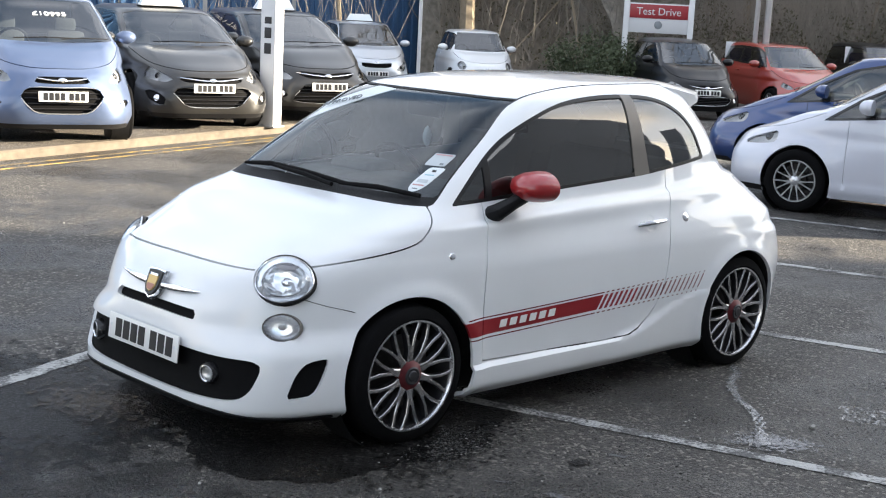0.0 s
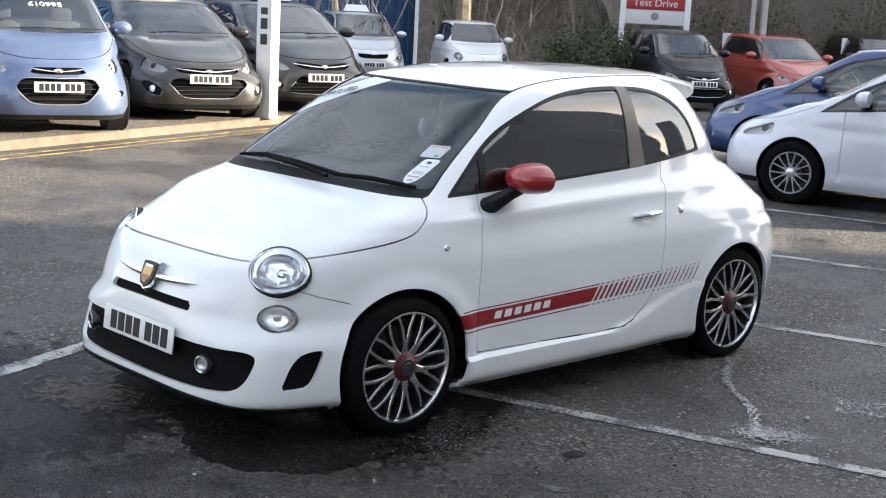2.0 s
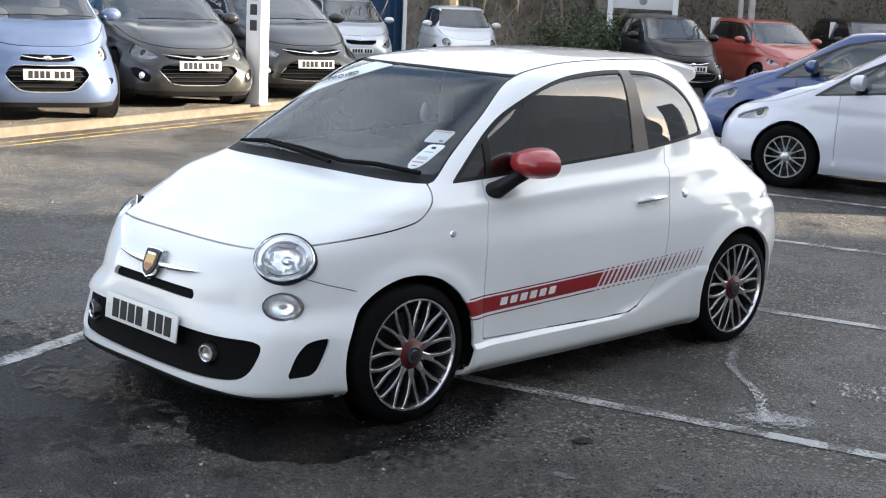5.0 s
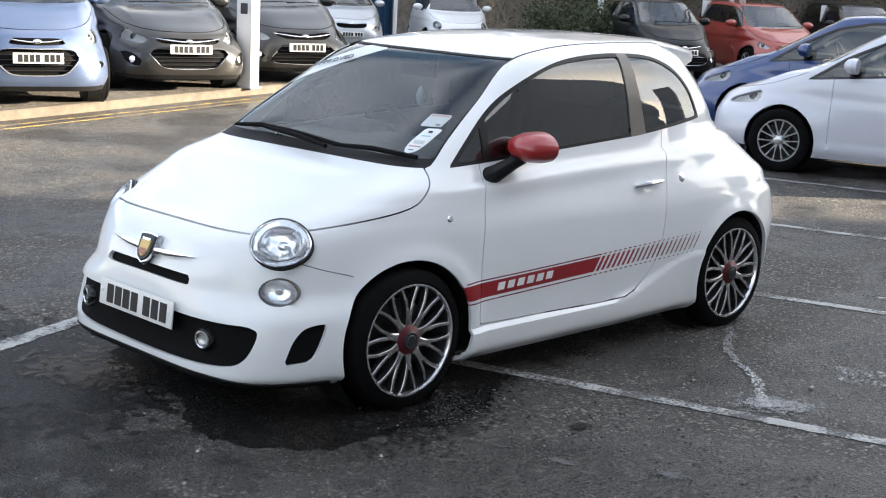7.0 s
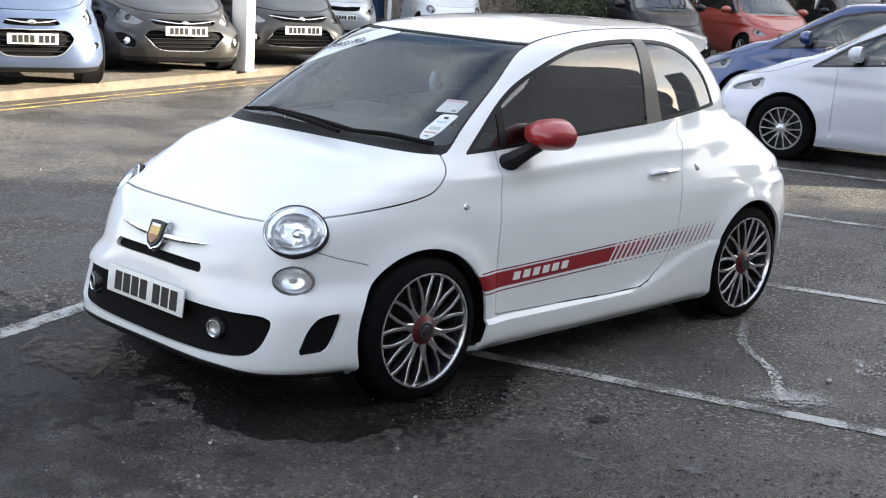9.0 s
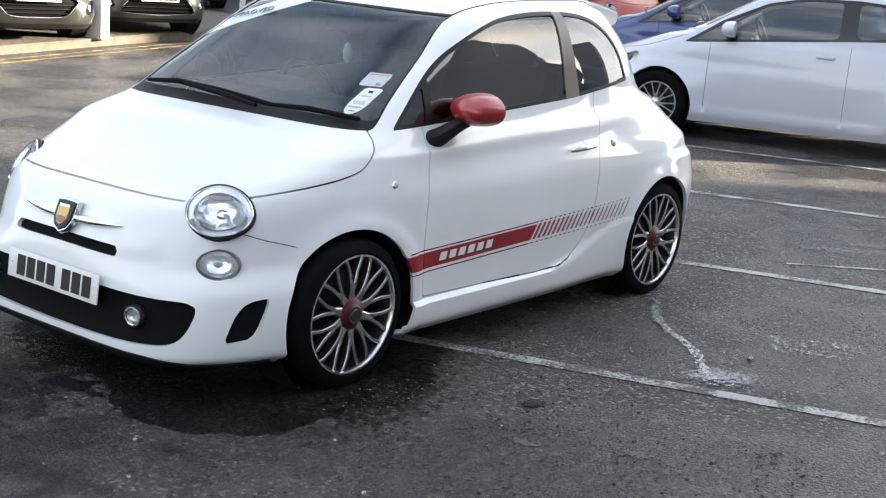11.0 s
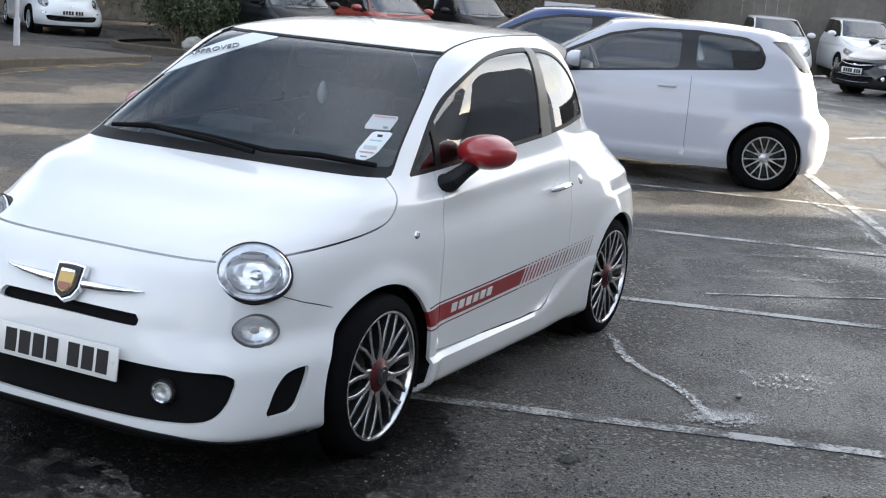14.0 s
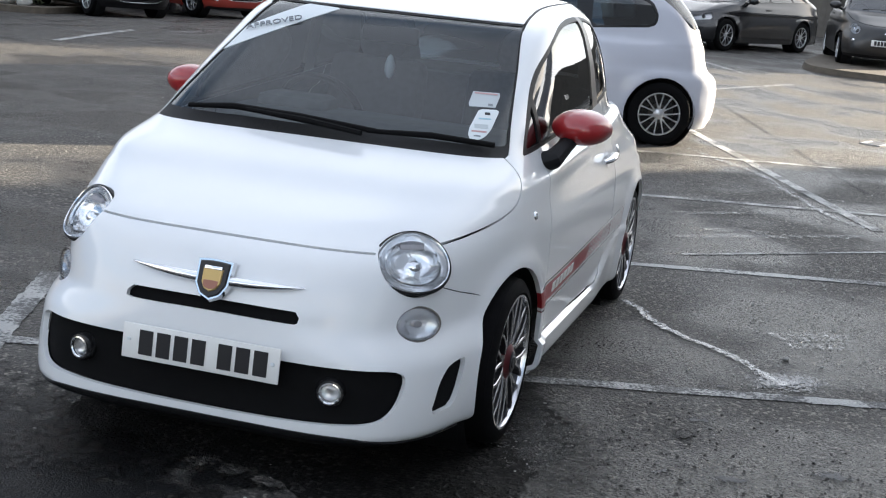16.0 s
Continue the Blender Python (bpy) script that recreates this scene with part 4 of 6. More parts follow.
        for ob in [lamp, *lamp.children]:
            for v in ob.data.vertices:
                v.co.z -= 1.9 * v.co.x**2
        fp, fn = sh.on(y=0.43 * side, z=0.335, side="front")
        fog = part("fog_lamp", lathe([(0.030, 0.0), (0.034, 0.008), (0.042, 0.006), (0.046, -0.004), (0.05, -0.03)], 32), GLOSSBLACK, car)
        fog.matrix_local = facing(fp + Vector((-0.006, 0, 0)), (1, 0.25 * side, 0))
        part("lens", lathe([(0.0, 0.004), (0.02, 0.002), (0.031, -0.004)], 24), LAMPGLASS, fog)
        part("bowl", lathe([(0.0, -0.014), (0.018, -0.012), (0.032, -0.002)], 24), DULLREFLECTOR, fog)
        part("bezel", lathe([(0.029, 0.006), (0.032, 0.010), (0.036, 0.009), (0.037, 0.004)], 28), CHROME, fog)
        rp, rn = sh.on(x=0.935, z=0.787, side=side)
        rep = part("side_repeater", lathe([(0.0, 0.008), (0.012, 0.006), (0.016, 0.0), (0.018, -0.004)], 20), CHROME, car)
        rep.matrix_local = facing(rp, rn)
        # door mirror
        arm0, _ = sh.on(x=0.655, z=0.965, side=side)
        base = arm0 + Vector((0.0, side * 0.0, 0.0))
        top = Vector((MIRROR[0], MIRROR[1], MIRROR[2])) if side > 0 else Vector((0.56, -0.815, 1.058))
        part("mirror_arm", tube([base + Vector((0.0, -side * 0.01, -0.03)), base + Vector((0, side * 0.035, -0.01)), (base + top) / 2 + Vector((0, side * 0.01, -0.02)), top + Vector((0, -side * 0.02, -0.03))], [0.056, 0.052, 0.040, 0.044], 12, 0.75), PLASTIC, car)
        mirror = part("door_mirror", lathe([(0.0, 0.075), (0.035, 0.070), (0.070, 0.052), (0.090, 0.02), (0.098, -0.02), (0.095, -0.05), (0.087, -0.056)], 32), RED, car, "gloss red door mirror shell")
        mirror.matrix_local = Matrix.Translation(top) @ pose(0, 0, 0, 0, 90, -8 * side) @ Matrix.Diagonal((0.71, 1.18, 1.3, 1) if side > 0 else (0.66, 1.0, 1.0, 1))
        part("mirror_glass", lathe([(0.084, -0.046), (0.0, -0.044)], 32), CHROME, mirror)
        # handle and lock
        hp, hn = sh.on(x=-0.385, z=0.832, side=side)
        bm = tube([hp + Vector((0.105, 0, -0.006)) + 0.008 * hn, hp + Vector((0.07, 0, -0.004)) + 0.030 * hn, hp + 0.034 * hn, hp + Vector((-0.07, 0, 0.004)) + 0.030 * hn, hp + Vector((-0.105, 0, 0.006)) + 0.008 * hn], [0.012, 0.017, 0.018, 0.017, 0.012], 10, 0.8)
        part("door_handle", bm, CHROME, car, "chrome door handle")
        cup = part("handle_recess", lathe([(0.0, -0.003), (0.026, -0.002), (0.042, 0.001)], 28), WHITE, car)
        cup.matrix_local = facing(hp + 0.001 * hn, hn)
        lp, ln = sh.on(x=-0.668, z=0.842, side=side)
        b = part("quarter_badge", lathe([(0.0, 0.006), (0.018, 0.004), (0.024, 0.0), (0.024, -0.003)], 20), CHROME, car, "small scorpion-shaped chrome badge")
        b.matrix_local = facing(lp, ln)
    # front badge and its chrome wings
    bp, bn = sh.on(y=0.014, z=0.618, side="front")
    bm = bmesh.new()
    for s in (1, -1):
        pts = [sh.on(y=0.014 + s * y, z=0.622 + 0.010 * (y / 0.25) ** 2, side="front") for y in (0.0, 0.06, 0.13, 0.20, 0.25, 0.29)]
        add_tube(bm, [p + 0.010 * n for p, n in pts], [0.020, 0.020, 0.018, 0.013, 0.007, 0.002], 12, 0.9)
    part("chrome_wing_bar", bm, CHROME, car)
    bar = shield(0.062, 0.066, 0.018)
    badge = part("badge", bar, CHROME, car, "shield badge with a gold field")
    badge.matrix_local = facing(bp + 0.012 * bn, bn)
    part("field", shield(0.052, 0.056, 0.006, 0.018), INK, badge)
    part("emblem", shield(0.034, 0.036, 0.004, 0.024, -0.002), GOLD, badge)
    part("emblem_base", shield(0.026, 0.014, 0.003, 0.0265, -0.018), COPPER, badge)
    part("emblem_top", box((0, 0.036, 0.027), (0.06, 0.012, 0.004), None, 0.002), CHROME, badge)
    plate = number_plate(car, (1.962, 0.008, 0.402), (1, 0.028, 0.10), width=0.535)
    part("plate_holder", box((0.0, 0.0, -0.012), (0.48, 0.09, 0.016), None, 0.004), PLASTIC, plate)
    for x in (-0.245, 0.245):
        part("screw", lathe([(0.0, 0.008), (0.006, 0.007), (0.007, 0.003)], 12, pose(x, 0.005, 0)), PAPER, plate)
    # spoiler
    sp = bmesh.new()
    rows = []
    skin = np.array(sh.verts)
    for y in np.linspace(-0.475, 0.475, 25):
        e = abs(y) / 0.475
        back = -1.39 + 0.30 * e**3
        fore = back + 0.36
        roof = skin[np.argsort(np.hypot(skin[:, 0] - fore, skin[:, 1] - y) + 9 * (skin[:, 2] < 1.2))[:6], 2].mean()
        d = 0.014 * e**2
        prof = [(fore, roof + 0.001), (back + 0.16, 0.45 * roof + 0.55 * (1.442 - d)), (back + 0.05, 1.444 - d), (back + 0.015, 1.438 - d), (back, 1.420 - d), (back + 0.006, 1.392 - d), (back + 0.05, 1.372 - d), (back + 0.20, 1.36 - d), (fore, roof - 0.06)]
        rows.append([sp.verts.new((x, y, z)) for x, z in prof])
    for a, b in zip(rows, rows[1:]):
        for i in range(len(a)):
            j = (i + 1) % len(a)
            sp.faces.new((a[i], a[j], b[j], b[i]))
    sp.faces.new(rows[0])
    sp.faces.new(rows[-1][::-1])
    part("roof_spoiler", sp, WHITE, car)
    # wheels, brakes, arches
    for x in (AXLE, -AXLE):
        for side in (1, -1):
            hub = wheel(car, x, side * 0.809, WHEEL_R, 0.242, 0.20, side, "mesh", ALLOY, REDCAP, spin=18.0 + 2 * x)
            part("centre_emblem", lathe([(0.0, 0.012), (0.020, 0.011), (0.024, 0.007), (0.034, 0.008), (0.040, 0.004)], 28), GUNMETAL, hub)
            part("brake_caliper", box((0.13 if x > 0 else -0.13, 0.05, -0.07), (0.05, 0.11, 0.04), None, 0.012), GUNMETAL, hub)
            part("arch_liner", lathe([(0.0, -0.24), (ARCH_R + 0.012, -0.24), (ARCH_R + 0.012, -0.05)], 40, Matrix.Translation((x, side * 0.797, WHEEL_R)) @ pose(0, 0, 0, -90 * side, 0, 0)), PLASTIC, car)
    part("underbody", box((0.08, 0, 0.22), (3.2, 1.40, 0.14), None, 0.03), PLASTIC, car)
    # wipers
    for name, ys, lift in (("wiper", [(-0.53, 1.018), (-0.36, 1.034), (-0.10, 1.028), (0.20, 1.012)], 0.022), ("wiper", [(0.17, 1.010), (0.40, 1.020), (0.62, 1.010)], 0.022), ("wiper_arm", [(-0.30, 1.022), (-0.05, 1.010), (0.16, 0.992)], 0.034)):
        pts = [sh.on(y=y, z=z, side="front") for y, z in ys]
        part(name, tube([p + lift * n for p, n in pts], [0.008] + [0.012] * (len(pts) - 2) + [0.010], 8), MATTBLACK, car)
    # cabin
    part("dashboard", box((0.58, 0, 0.93), (0.42, 1.22, 0.16), None, 0.06), TRIM, car)
    part("instrument_hood", box((0.52, -0.34, 1.02), (0.20, 0.30, 0.08), None, 0.035), TRIM, car)
    part("steering_wheel", lathe([(0.178 + 0.016 * math.cos(a), 0.016 * math.sin(a)) for a in np.linspace(0, 6.283, 9)], 32, pose(0.26, -0.34, 0.96, 0, -62, 0)), PLASTIC, car)
    part("steering_boss", lathe([(0.0, 0.02), (0.06, 0.015), (0.075, -0.02)], 24, pose(0.26, -0.34, 0.96, 0, -62, 0)), TRIM, car)
    for y in (0.34, -0.34):
        bm = box((-0.10, y, 0.50), (0.50, 0.48, 0.20), None, 0.06)
        add_box(bm, (-0.36, y, 0.86), (0.14, 0.48, 0.62), pose(0, 0, 0, 0, -14, 0), 0.06)
        part("seat", bm, SEATRED, car)
        part("headrest", lathe([(0.0, 0.05), (0.07, 0.045), (0.12, 0.02), (0.125, -0.02), (0.07, -0.045), (0, -0.05)], 24, pose(-0.46, y, 1.24, 0, 80, 0)), SEATRED, car)
    bm = box((-0.95, 0, 0.55), (0.4, 1.1, 0.2), None, 0.05)
    add_box(bm, (-1.12, 0, 0.84), (0.12, 1.1, 0.44), pose(0, 0, 0, 0, -12, 0), 0.05)
    part("rear_seat", bm, SEATRED, car)
    part("mirror_inside", box((0.42, 0.0, 1.33), (0.03, 0.24, 0.07), None, 0.012), PLASTIC, car)
    part("air_freshener", lathe([(0.0, 0.05), (0.012, 0.038), (0.022, 0.005), (0.021, -0.02), (0.012, -0.042), (0.0, -0.05)], 20, pose(0.40, 0.0, 1.20)), PAPER, car, "white drop-shaped air freshener")
    return car, sh


def shield(w, h, depth, z=0.0, dy=0.0):
    o = [(-w, h), (-0.3 * w, h * 1.06), (0.3 * w, h * 1.06), (w, h), (w * 0.95, -0.25 * h), (0.6 * w, -0.8 * h), (0, -1.05 * h), (-0.6 * w, -0.8 * h), (-0.95 * w, -0.25 * h)]
    bm = bmesh.new()
    top = [bm.verts.new((x * 0.93, y * 0.93 + dy, z + depth)) for x, y in o]
    low = [bm.verts.new((x, y + dy, z)) for x, y in o]
    bm.faces.new(top)
    for i in range(len(o)):
        j = (i + 1) % len(o)
        bm.faces.new((low[i], low[j], top[j], top[i]))
    return bm


MIRROR = (0.505, 0.828, 1.066)
GREYRED = material("faded_red_decal", (0.20, 0.07, 0.07), 0.35)
REDCAP = material("red_cap", (0.10, 0.012, 0.016), 0.4, 0.2, var=0.3, scale=60)
hero, hero_skin = city_car()

# ---- ground ----
def asphalt(name, dark, light, paint_colour=None, wear=0.5, wet=True):
    """Rolled stone in bitumen, damp in patches; with a paint colour, worn line paint on the same stone."""
    m = bpy.data.materials.new(name)
    m.use_nodes = True
    nt, ns = m.node_tree, m.node_tree.nodes
    b = ns["Principled BSDF"]
    pos = ns.new("ShaderNodeNewGeometry").outputs["Position"]

    def tex(kind, scale, detail=None):
        n = ns.new("ShaderNodeTex" + kind)
        n.inputs["Scale"].default_value = scale
        if detail is not None:
            n.inputs["Detail"].default_value = detail
        nt.links.new(pos, n.inputs["Vector"])
        return n

    def ramp(src, lo, hi, to_lo, to_hi):
        n = ns.new("ShaderNodeMapRange")
        for key, v in (("From Min", lo), ("From Max", hi), ("To Min", to_lo), ("To Max", to_hi)):
            n.inputs[key].default_value = v
        nt.links.new(src, n.inputs["Value"])
        return n.outputs[0]

    def mix(fac, a, c, kind="MIX"):
        n = ns.new("ShaderNodeMixRGB")
        n.blend_type = kind
        for k, v in enumerate((fac, a, c)):
            if isinstance(v, (int, float)):
                n.inputs[k].default_value = v if k == 0 else (v, v, v, 1)
            elif isinstance(v, tuple):
                n.inputs[k].default_value = (*v, 1)
            else:
                nt.links.new(v, n.inputs[k])
        return n.outputs[0]

    stones = tex("Voronoi", 70)
    grit = tex("Voronoi", 240)
    broad, middle, fine = tex("Noise", 0.85, 10), tex("Noise", 4.5, 8), tex("Noise", 60, 4)
    stone = ns.new("ShaderNodeSeparateColor")
    nt.links.new(stones.outputs["Color"], stone.inputs[0])
    tone = mix(ramp(stone.outputs[0], 0.0, 1.0, 0.0, 1.0), dark, light)
    tone = mix(ramp(stone.outputs[1], 0.83, 0.93, 0.0, 0.95), tone, tuple(min(1, c * 3.6) for c in light))
    tone = mix(ramp(middle.outputs["Fac"], 0.30, 0.72, 0.0, 0.45), tone, tuple(c * 1.35 for c in light))
    pits = tex("Voronoi", 17)
    pit = ns.new("ShaderNodeSeparateColor")
    nt.links.new(pits.outputs["Color"], pit.inputs[0])
    spot = ns.new("ShaderNodeMath")
    spot.operation = "MULTIPLY"
    nt.links.new(ramp(pit.outputs[0], 0.62, 0.70, 0.0, 1.0), spot.inputs[0])
    nt.links.new(ramp(pits.outputs["Distance"], 0.16, 0.34, 0.85, 0.0), spot.inputs[1])
    tone = mix(spot.outputs[0], tone, mix(1.0, tone, 0.28, "MULTIPLY"))
    damp = ramp(broad.outputs["Fac"], 0.43, 0.57, 0.0, 1.0)
    if wet:
        tone = mix(damp, mix(1.0, tone, 0.45, "MULTIPLY"), tone)
    if paint_colour:
        worn = ns.new("ShaderNodeMath")
        worn.operation = "ADD"
        nt.links.new(ramp(middle.outputs["Fac"], 0.3, 0.7, -0.35, 0.35), worn.inputs[0])
        nt.links.new(fine.outputs["Fac"], worn.inputs[1])
        tone = mix(ramp(worn.outputs[0], wear - 0.12, wear + 0.12, 1.0, 0.12), tone, paint_colour)
    nt.links.new(tone, b.inputs["Base Color"])
    rough = ns.new("ShaderNodeMath")
    rough.operation = "ADD"
    nt.links.new(ramp(damp, 0, 1, 0.30 if wet else 0.8, 0.72 if wet else 0.85), rough.inputs[0])
    nt.links.new(ramp(fine.outputs["Fac"], 0.3, 0.7, -0.12, 0.12), rough.inputs[1])
    nt.links.new(rough.outputs[0], b.inputs["Roughness"])
    high = ns.new("ShaderNodeMath")
    high.operation = "ADD"
    nt.links.new(ramp(stones.outputs["Distance"], 0.0, 0.7, 1.0, 0.0), high.inputs[0])
    nt.links.new(ramp(grit.outputs["Distance"], 0.0, 0.7, 0.5, 0.0), high.inputs[1])
    bp = ns.new("ShaderNodeBump")
    bp.inputs["Strength"].default_value, bp.inputs["Distance"].default_value = 0.95, 0.009
    nt.links.new(high.outputs[0], bp.inputs["Height"])
    nt.links.new(bp.outputs[0], b.inputs["Normal"])
    return m


ASPHALT = asphalt("asphalt", (0.009, 0.0088, 0.0086), (0.074, 0.068, 0.060))
LINE = asphalt("worn_white_line", (0.03, 0.03, 0.03), (0.07, 0.07, 0.07), (0.50, 0.50, 0.49), 0.52)
YELLOW = asphalt("yellow_line", (0.05, 0.045, 0.04), (0.10, 0.09, 0.08), (0.55, 0.36, 0.08), 0.40, False)
KERB = material("kerb_concrete", (0.10, 0.083, 0.062), 0.9, var=0.6, scale=9, bump=0.6, bump_scale=60)
PAVING = asphalt("parking_apron", (0.042, 0.037, 0.031), (0.115, 0.10, 0.083), None, 0.5, False)


def ground_z(x, y):
    """The yard falls away gently towards the south-west."""
    return -0.35 * float(smooth01((-0.35 * x - 0.94 * y - 11.0) / 9.0))


xs = [-250, -120, -70, *np.arange(-50, 8, 1.0), 20, 60, 250]
ys = [-250, -120, -70, *np.arange(-40, 8, 1.0), 20, 60, 250]
verts = [(x, y, ground_z(x, y)) for y in ys for x in xs]
nx = len(xs)
ground = new("ground", mesh_from("ground", verts, [(j * nx + i, j * nx + i + 1, (j + 1) * nx + i + 1, (j + 1) * nx + i) for j in range(len(ys) - 1) for i in range(nx - 1)], [ASPHALT]))
tagged(ground, "dark damp asphalt car park", "ground", kind="structure")


def strip(name, a, b, width, z, mat, label):
    """A painted line with ragged edges."""
    a, b = Vector(a), Vector(b)
    d = (b - a).normalized()
    n = Vector((-d.y, d.x))
    count = max(4, int((b - a).length / 0.035))
    rng = random.Random(count)
    bm = bmesh.new()
    pairs = []
    for k in range(count + 1):
        p = a + (b - a) * k / count
        pairs.append([bm.verts.new((*(p + n * s * (width / 2 + rng.gauss(0, 0.0035))), z + ground_z(*p))) for s in (-1, 1)])
    for (p, q), (r, t) in zip(pairs, pairs[1:]):
        bm.faces.new((p, r, t, q))
    return tagged(part(name, bm, mat, None, label), category="line", kind="structure")


BAY = Vector((-0.345, 0.939))
for k, (x, y, lo, hi) in enumerate(((0.465, 0.545, -2.05, 3.2), (-1.93, 0.45, -1.0, 4.0), (-3.96, -0.83, -0.6, 4.0), (-5.93, -2.21, -0.6, 4.2))):
    p = Vector((x, y))
    strip("bay_line", p + BAY * lo, p + BAY * hi, 0.085, 0.004, LINE, "worn white parking bay line")
strip("bay_line", (2.9, -0.66), (0.15, -1.72), 0.11, 0.0048, LINE, "worn white line at the bay ends")

for a, b, w in (((-9.05, 0.03), (-4.30, 2.07), 0.10), ((-13.5, -0.44), (-16.6, 0.73), 0.10), ((-19.6, -1.13), (-17.8, -0.18), 0.10), ((-9.57, -8.08), (-12.5, -8.65), 0.12), ((-12.7, -8.22), (-13.4, -7.98), 0.10)):
    strip("bay_line", a, b, w, 0.0042, LINE, "faded white line on the asphalt")
KERB_DIR = Vector((-0.954, -0.300))
KERB_IN = Vector((0.300, -0.954))
kerb0 = Vector((-1.19, -8.30))


def apron_strip(name, v0, v1, top, mat, label, category):
    """A raised strip along the kerb between two distances behind its face; it sinks with the yard at the far end."""
    us, rows = np.linspace(-8.5, 12.5, 43), []
    bm = bmesh.new()
    for u in us:
        ring = []
        for v, low in ((v0, 1), (v0, 0), *(((v0 + 0.02, 0),) if v1 - v0 < 1 else ()), (v1, 0), (v1, 1)):
            p = kerb0 + KERB_DIR * float(u) + KERB_IN * v
            sink = ground_z(*(kerb0 + KERB_DIR * float(u))) * float(smooth01((u - 5.5) / 4))
            z = -0.45 if low else top + sink
            ring.append(bm.verts.new((p.x, p.y, z - (0.02 if v1 - v0 < 1 and v == v0 and not low else 0))))
        rows.append(ring)
    for a, b in zip(rows, rows[1:]):
        for k in range(len(a) - 1):
            bm.faces.new((a[k], a[k + 1], b[k + 1], b[k]))
    bm.faces.new(rows[0][::-1])
    bm.faces.new(rows[-1])
    bmesh.ops.recalc_face_normals(bm, faces=bm.faces[:])
    return tagged(part(name, bm, mat, None, smooth=False), label, category, kind="structure")


apron_strip("kerb", 0.0, 0.13, 0.10, KERB, "sunlit concrete kerb", "kerb")
apron_strip("pavement", 0.13, 12.0, 0.091, PAVING, "raised display parking apron", "pavement")
for off in (-0.30, -0.50):
    a, b = kerb0 - KERB_DIR * 6 + KERB_IN * off, kerb0 + KERB_DIR * 11 + KERB_IN * off
    strip("yellow_line", a, b, 0.07, 0.004, YELLOW, "worn double yellow line along the kerb")

# ---- water, stains, stones ----
def film(name, dark, rough, edge=0.35, most=1.0, fine=11.0):
    """A film of water or plain colour whose edge breaks up into the stone."""
    m = material(name, (dark, dark, dark * 1.02), rough, var=0.7, scale=70, bump=0.7, bump_scale=130, rough_var=0.14)
    nt, ns = m.node_tree, m.node_tree.nodes
    ns["Principled BSDF"].inputs["IOR"].default_value = 1.33
    tc, ln, nz, ad, mr = (ns.new("ShaderNode" + k) for k in ("TexCoord", "VectorMath", "TexNoise", "Math", "MapRange"))
    ln.operation, ad.operation = "LENGTH", "ADD"
    geo = ns.new("ShaderNodeNewGeometry")
    nz.inputs["Scale"].default_value, nz.inputs["Detail"].default_value = fine, 12
    wide = ns.new("ShaderNodeMapRange")
    wide.inputs["From Min"].default_value, wide.inputs["From Max"].default_value = 0.25, 0.75
    wide.inputs["To Min"].default_value, wide.inputs["To Max"].default_value = -edge * 1.4, edge * 1.4
    mr.inputs["From Min"].default_value, mr.inputs["From Max"].default_value = 0.50, 0.86
    mr.inputs["To Min"].default_value, mr.inputs["To Max"].default_value = most, 0.0
    clear, mx = ns.new("ShaderNodeBsdfTransparent"), ns.new("ShaderNodeMixShader")
    for a, b in ((tc.outputs["Object"], ln.inputs[0]), (geo.outputs["Position"], nz.inputs["Vector"]), (nz.outputs["Fac"], wide.inputs["Value"]), (ln.outputs["Value"], ad.inputs[0]), (wide.outputs[0], ad.inputs[1]),
                 (ad.outputs[0], mr.inputs["Value"]), (mr.outputs[0], mx.inputs[0]), (clear.outputs[0], mx.inputs[1]), (ns["Principled BSDF"].outputs[0], mx.inputs[2]), (mx.outputs[0], ns["Material Output"].inputs["Surface"])):
        nt.links.new(a, b)
    return m


WATER = film("standing_water", 0.006, 0.09, 0.6, 0.7, 26.0)
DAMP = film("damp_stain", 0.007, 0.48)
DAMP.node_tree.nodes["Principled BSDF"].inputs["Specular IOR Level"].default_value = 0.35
# Puddle water with its sky glint painted as a pale colour.
GLINTFILM = film("painted_glint_film", 0.23, 0.12, 0.6, 1.0, 55.0)
# A faint film that only darkens the asphalt.
DARKFILM = film("dark_asphalt_film", 0.016, 0.62, 0.5, 0.36, 5.0)
DARKFILM.node_tree.nodes["Principled BSDF"].inputs["Specular IOR Level"].default_value = 0.3
SCUFF = film("pale_scuff", 0.12, 0.6, 0.6, 0.8, 40.0)
# Soaked stone, its colour blackened in place of the dark underside it mirrors.
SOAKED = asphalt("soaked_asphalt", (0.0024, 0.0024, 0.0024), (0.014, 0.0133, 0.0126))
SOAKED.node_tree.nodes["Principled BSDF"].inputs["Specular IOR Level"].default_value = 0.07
# Water runs and flecks: the sky's glint is painted as pale base colour.
RUN = material("painted_glint_run", (0.22, 0.225, 0.23), 0.12, var=0.5, scale=60, bump=0.5, bump_scale=60)
BROKEN = material("broken_glint_run", (0.40, 0.41, 0.42), 0.2, bump=0.5, bump_scale=60)
GLINTS = material("painted_glint_flecks", (0.24, 0.245, 0.25), 0.12, bump=0.5, bump_scale=60)
